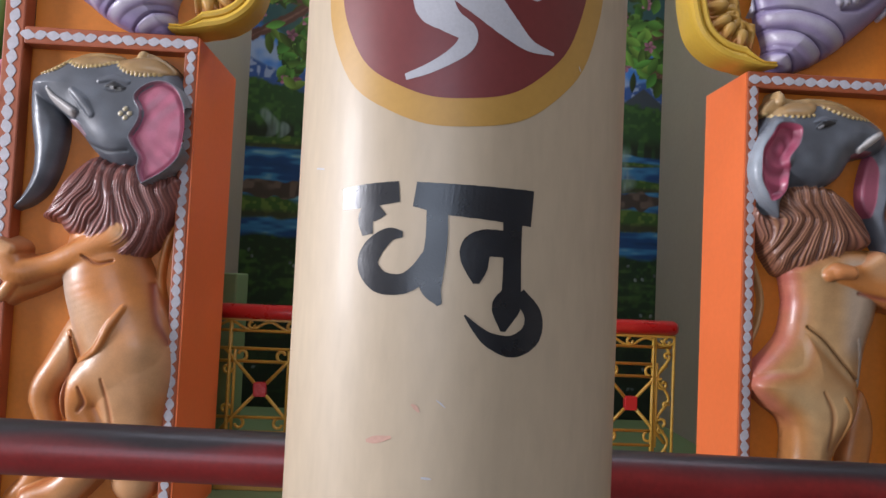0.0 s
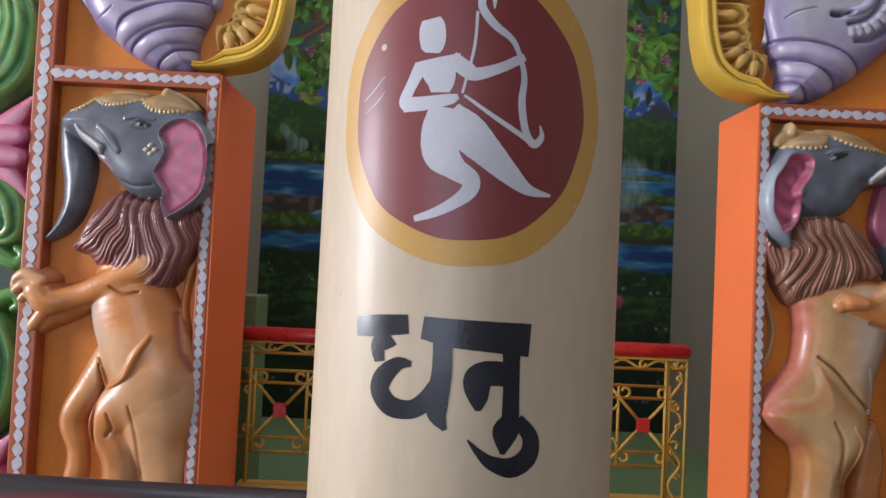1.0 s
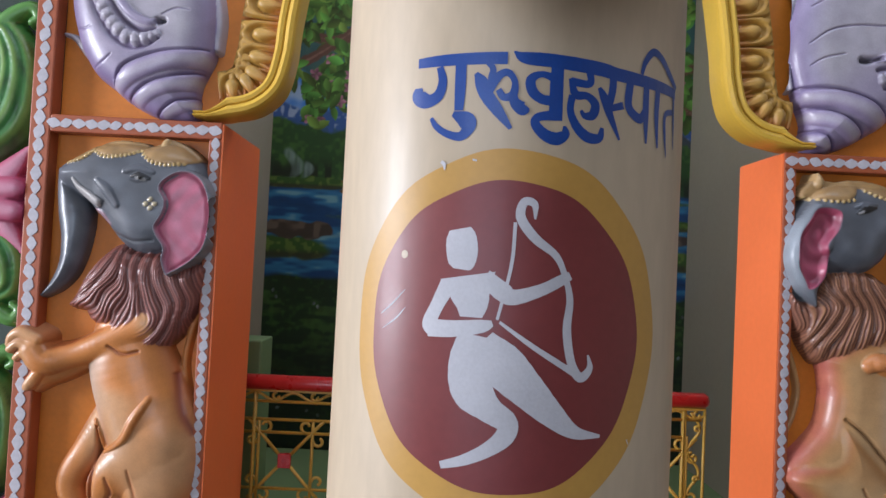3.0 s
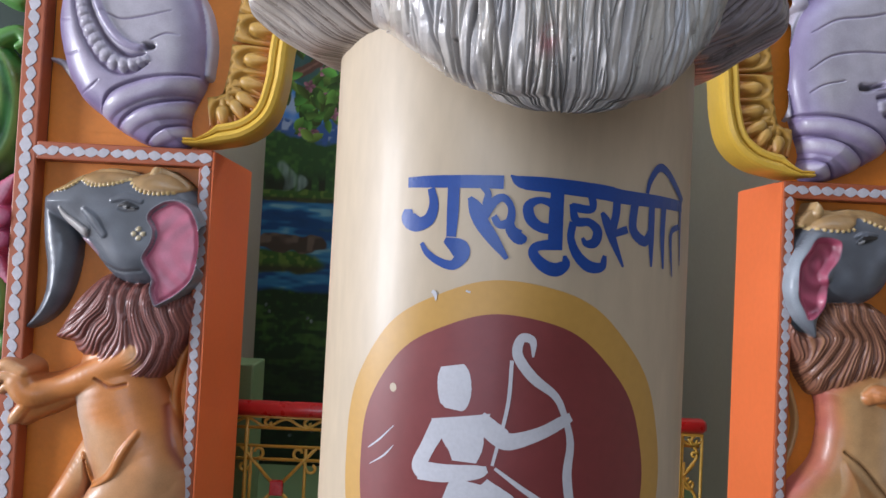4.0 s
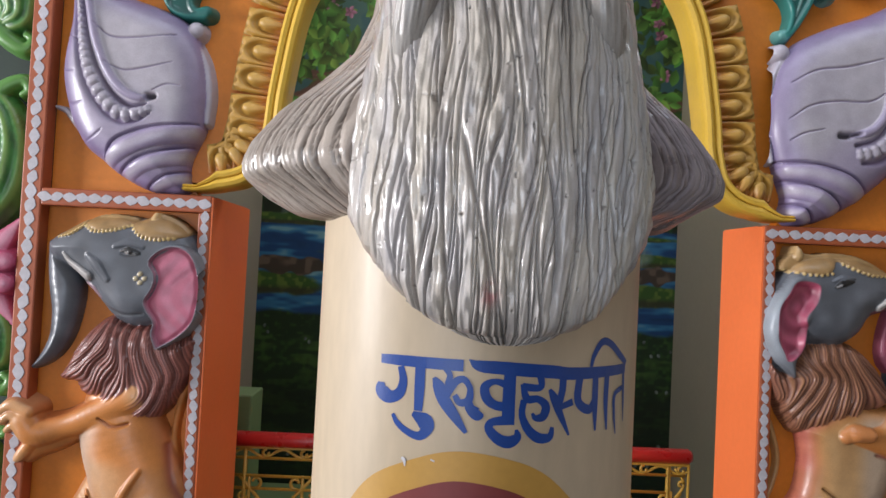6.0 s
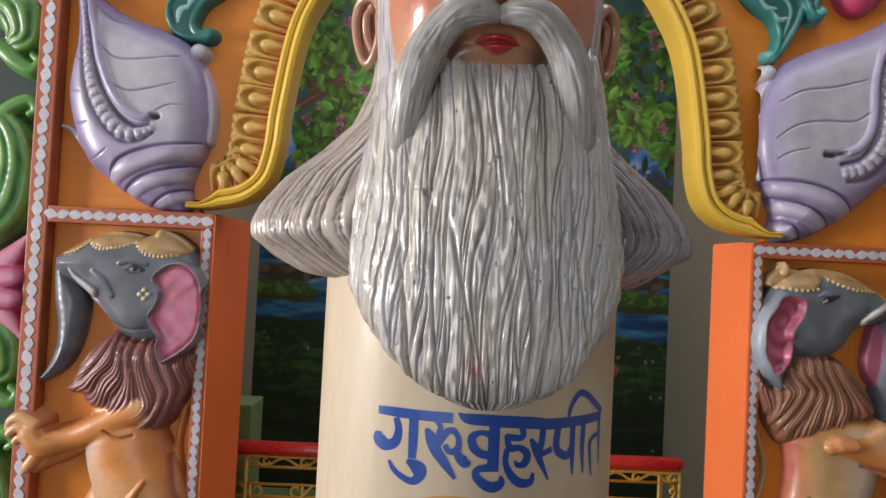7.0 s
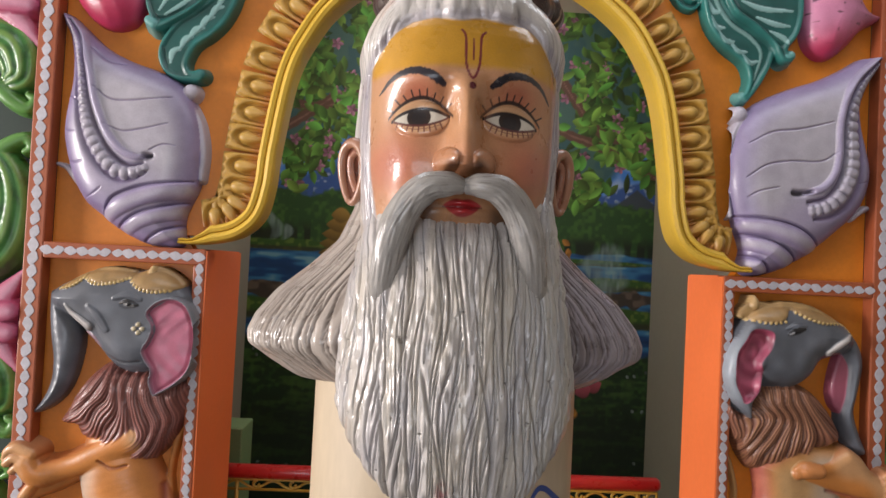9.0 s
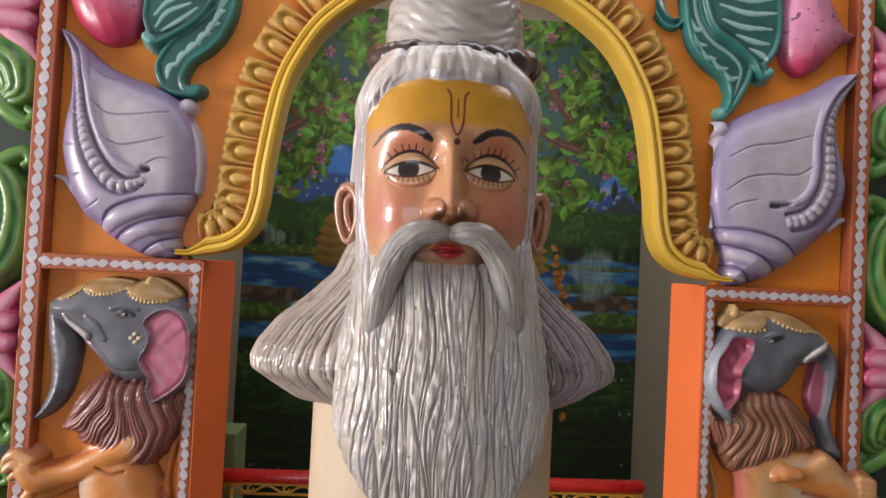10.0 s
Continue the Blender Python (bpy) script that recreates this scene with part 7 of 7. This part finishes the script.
    f += .003 * (vnoise(u + 1, Z, 16, 44) - .5)
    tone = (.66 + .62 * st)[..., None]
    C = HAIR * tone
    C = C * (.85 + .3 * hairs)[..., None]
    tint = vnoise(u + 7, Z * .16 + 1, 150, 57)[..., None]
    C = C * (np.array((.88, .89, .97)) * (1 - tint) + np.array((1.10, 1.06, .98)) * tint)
    # shade painted into the hollows and cuts of the beard
    C = mixc(C, sstep(.24, .12, st) * .25, GROOVE_SHADE)
    C = mixc(C, sstep(.35, .95, cut) * .45, GROOVE_SHADE)
    # right half tinted darker and bluer, standing in for the cooler light there
    cool_shade = sstep(-.01, .09, x) * .5
    C = C * (1 - cool_shade[..., None] * np.array((.16, .05, -.04)))
    stain = gauss(np.hypot((x + .012) * 1.4, Z - 1.606), .006) * sstep(.3, .6, vnoise(x, Z, 200, 5))
    C = mixc(C, stain * .8, (.45, .12, .14))
    # darker towards the bottom edge
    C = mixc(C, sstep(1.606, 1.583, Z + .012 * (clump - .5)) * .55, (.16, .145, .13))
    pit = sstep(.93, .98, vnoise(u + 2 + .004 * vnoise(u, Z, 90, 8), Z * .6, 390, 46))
    C = mixc(C, pit * .6, GROOVE_SHADE * .5)
    f = f - .0012 * pit
    lift = .30 * np.clip(y - .362, 0, .2) * sstep(1.66, 1.59, Z)
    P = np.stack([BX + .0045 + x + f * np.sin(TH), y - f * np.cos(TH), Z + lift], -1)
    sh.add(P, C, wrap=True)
    sh.add(np.stack([P[0] * 0 + P[0].mean(0), P[0]]), GROOVE_SHADE, wrap=True)

    # moustache, two tapering rolls
    for sg in (-1, 1):
        ln = catmull([(sg * .001, .3700, 1.8345), (sg * .012, .3660, 1.8350), (sg * .028, .3680, 1.8320), (sg * .042, .3750, 1.8190), (sg * .0515, .3780, 1.7980), (sg * .057, .3835, 1.7720), (sg * .0605, .3935, 1.7480), (sg * .064, .4120, 1.7220)], 14)
        k = np.linspace(0, 1, len(ln))
        rad = np.interp(k, [0, .12, .3, .55, .8, 1], [.0060, .0088, .0116, .0130, .0110, .0030])
        g = tube_grid(np.c_[BX + ln[:, 0], ln[:, 1], ln[:, 2]], rad, 72, .9)
        an = np.linspace(0, 2 * np.pi, 72, endpoint=False)[None]
        stx = waves(an * .03 + 0 * k[:, None], k[:, None] * 3 + an, 330, 50 + sg)
        ctr = g.mean(1, keepdims=True)
        g = ctr + (g - ctr) * (1 + .30 * (stx - .4))[..., None]
        # low strands darkened with the painted crease shade
        sh.add(g, mixc(HAIR * (.34 + .52 * stx)[..., None], sstep(.3, .15, stx) * .5, GROOVE_SHADE), wrap=True)

    # hair flaring out over the shoulders of the pillar
    nt, nz = 840, 200
    th = np.linspace(-np.pi, np.pi, nt, endpoint=False)
    k = np.linspace(0, 1, nz)
    tab = [(0, 1.90, .092), (.12, 1.865, .0975), (.25, 1.83, .103), (.38, 1.795, .118), (.5, 1.768, .146), (.62, 1.742, .178), (.74, 1.716, .199), (.80, 1.700, .206), (.84, 1.688, .204), (.90, 1.672, .180), (.96, 1.657, .150), (1, 1.652, .10)]
    kk, zt, wt = (np.array(v) for v in zip(*tab))
    zl, wl = np.interp(k, kk, zt), np.interp(k, kk, wt)
    for _ in range(3):
        zl[1:-1], wl[1:-1] = (zl[:-2] + zl[1:-1] + zl[2:]) / 3, (wl[:-2] + wl[1:-1] + wl[2:]) / 3
    TH, K = np.meshgrid(th, k, indexing="xy")
    Z, W = np.broadcast_to(zl[:, None], TH.shape), np.broadcast_to(wl[:, None], TH.shape)
    dep = .085 + .45 * np.clip(W - .09, 0, 1)
    x = W * np.sin(TH)
    y = .572 - dep * np.cos(TH) * np.where(np.cos(TH) > 0, .92, 1.0)
    st = waves(TH * .11, K * 2 + TH, 430, 61)
    ch = vnoise(TH * .11 + 3, K * .12, 75, 62)
    f = .0010 * (.7 * st + .5 * (ch - .5) - .3) * sstep(1.02, .86, K)
    f += .008 * (vnoise(TH * .11 + 1, K * .6, 30, 63) - .5) * sstep(.78, .95, K)
    s2 = .7 * st + .5 * (ch - .5)
    cut = furrows(TH * .11 + .004 * np.sin(K * 5 + TH), K * .22, 210, 66, 14, .12)
    f = f - .0034 * cut * sstep(1.02, .86, K)
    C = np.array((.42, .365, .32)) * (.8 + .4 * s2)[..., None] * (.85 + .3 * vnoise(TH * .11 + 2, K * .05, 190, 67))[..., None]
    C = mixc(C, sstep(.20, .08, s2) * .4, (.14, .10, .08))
    # dark brown laid in the cuts deepens their shade
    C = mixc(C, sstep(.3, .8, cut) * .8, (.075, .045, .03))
    # right side dimmed and cooled in the colour, as if turned from the light
    right_shade = sstep(.05, .12, x)[..., None]
    C = C * (1 - right_shade * np.array((.30, .28, .08)))
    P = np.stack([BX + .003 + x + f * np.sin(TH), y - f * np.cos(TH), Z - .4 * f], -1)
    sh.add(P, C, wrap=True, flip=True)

    # top knot with its dark cord
    nt, nz = 260, 90
    th = np.linspace(-np.pi, np.pi, nt, endpoint=False)
    z = np.linspace(1.995, 2.135, nz)
    TH, Z = np.meshgrid(th, z, indexing="xy")
    r = profile(Z, [(1.995, .080), (2.02, .0755), (2.04, .071), (2.07, .070), (2.10, .062), (2.12, .045), (2.135, .004)])
    st = waves(Z * .9 + .012 * np.sin(TH * 2 + 1), TH * .9, 260, 71)
    C = HAIR * (.48 + .62 * st)[..., None]
    C = mixc(C, sstep(.3, .15, st) * .5, GROOVE_SHADE)
    f = .005 * (st - .35)
    P = np.stack([BX + .004 + (r + f) * np.sin(TH), .50 - (r * 1.05 + f) * np.cos(TH), Z - .004 - .008 * np.cos(TH) * sstep(2.12, 2.03, Z)], -1)
    sh.add(P, C, wrap=True)
    e = np.linspace(0, 2 * np.pi, 200)
    rr = .0770 + .0010 * np.sin(e * 9) + .0008 * np.sin(e * 17 + 1)
    g = tube_grid(np.c_[BX + .004 + rr * np.sin(e), .50 - 1.06 * rr * np.cos(e), 2.0175 - .0180 * np.cos(e) + .0012 * np.sin(e * 7)], .0140 + .0010 * np.sin(e * 19) + .0006 * np.sin(e * 43), 16)
    sh.add(g, (.035, .016, .014), wrap=True)
    o = new("bust_statue", sh.mesh("bust_statue", M_STATUE))
    return tagged(o, "glossy painted bust with long grey beard and yellow forehead", "statue")


bust()
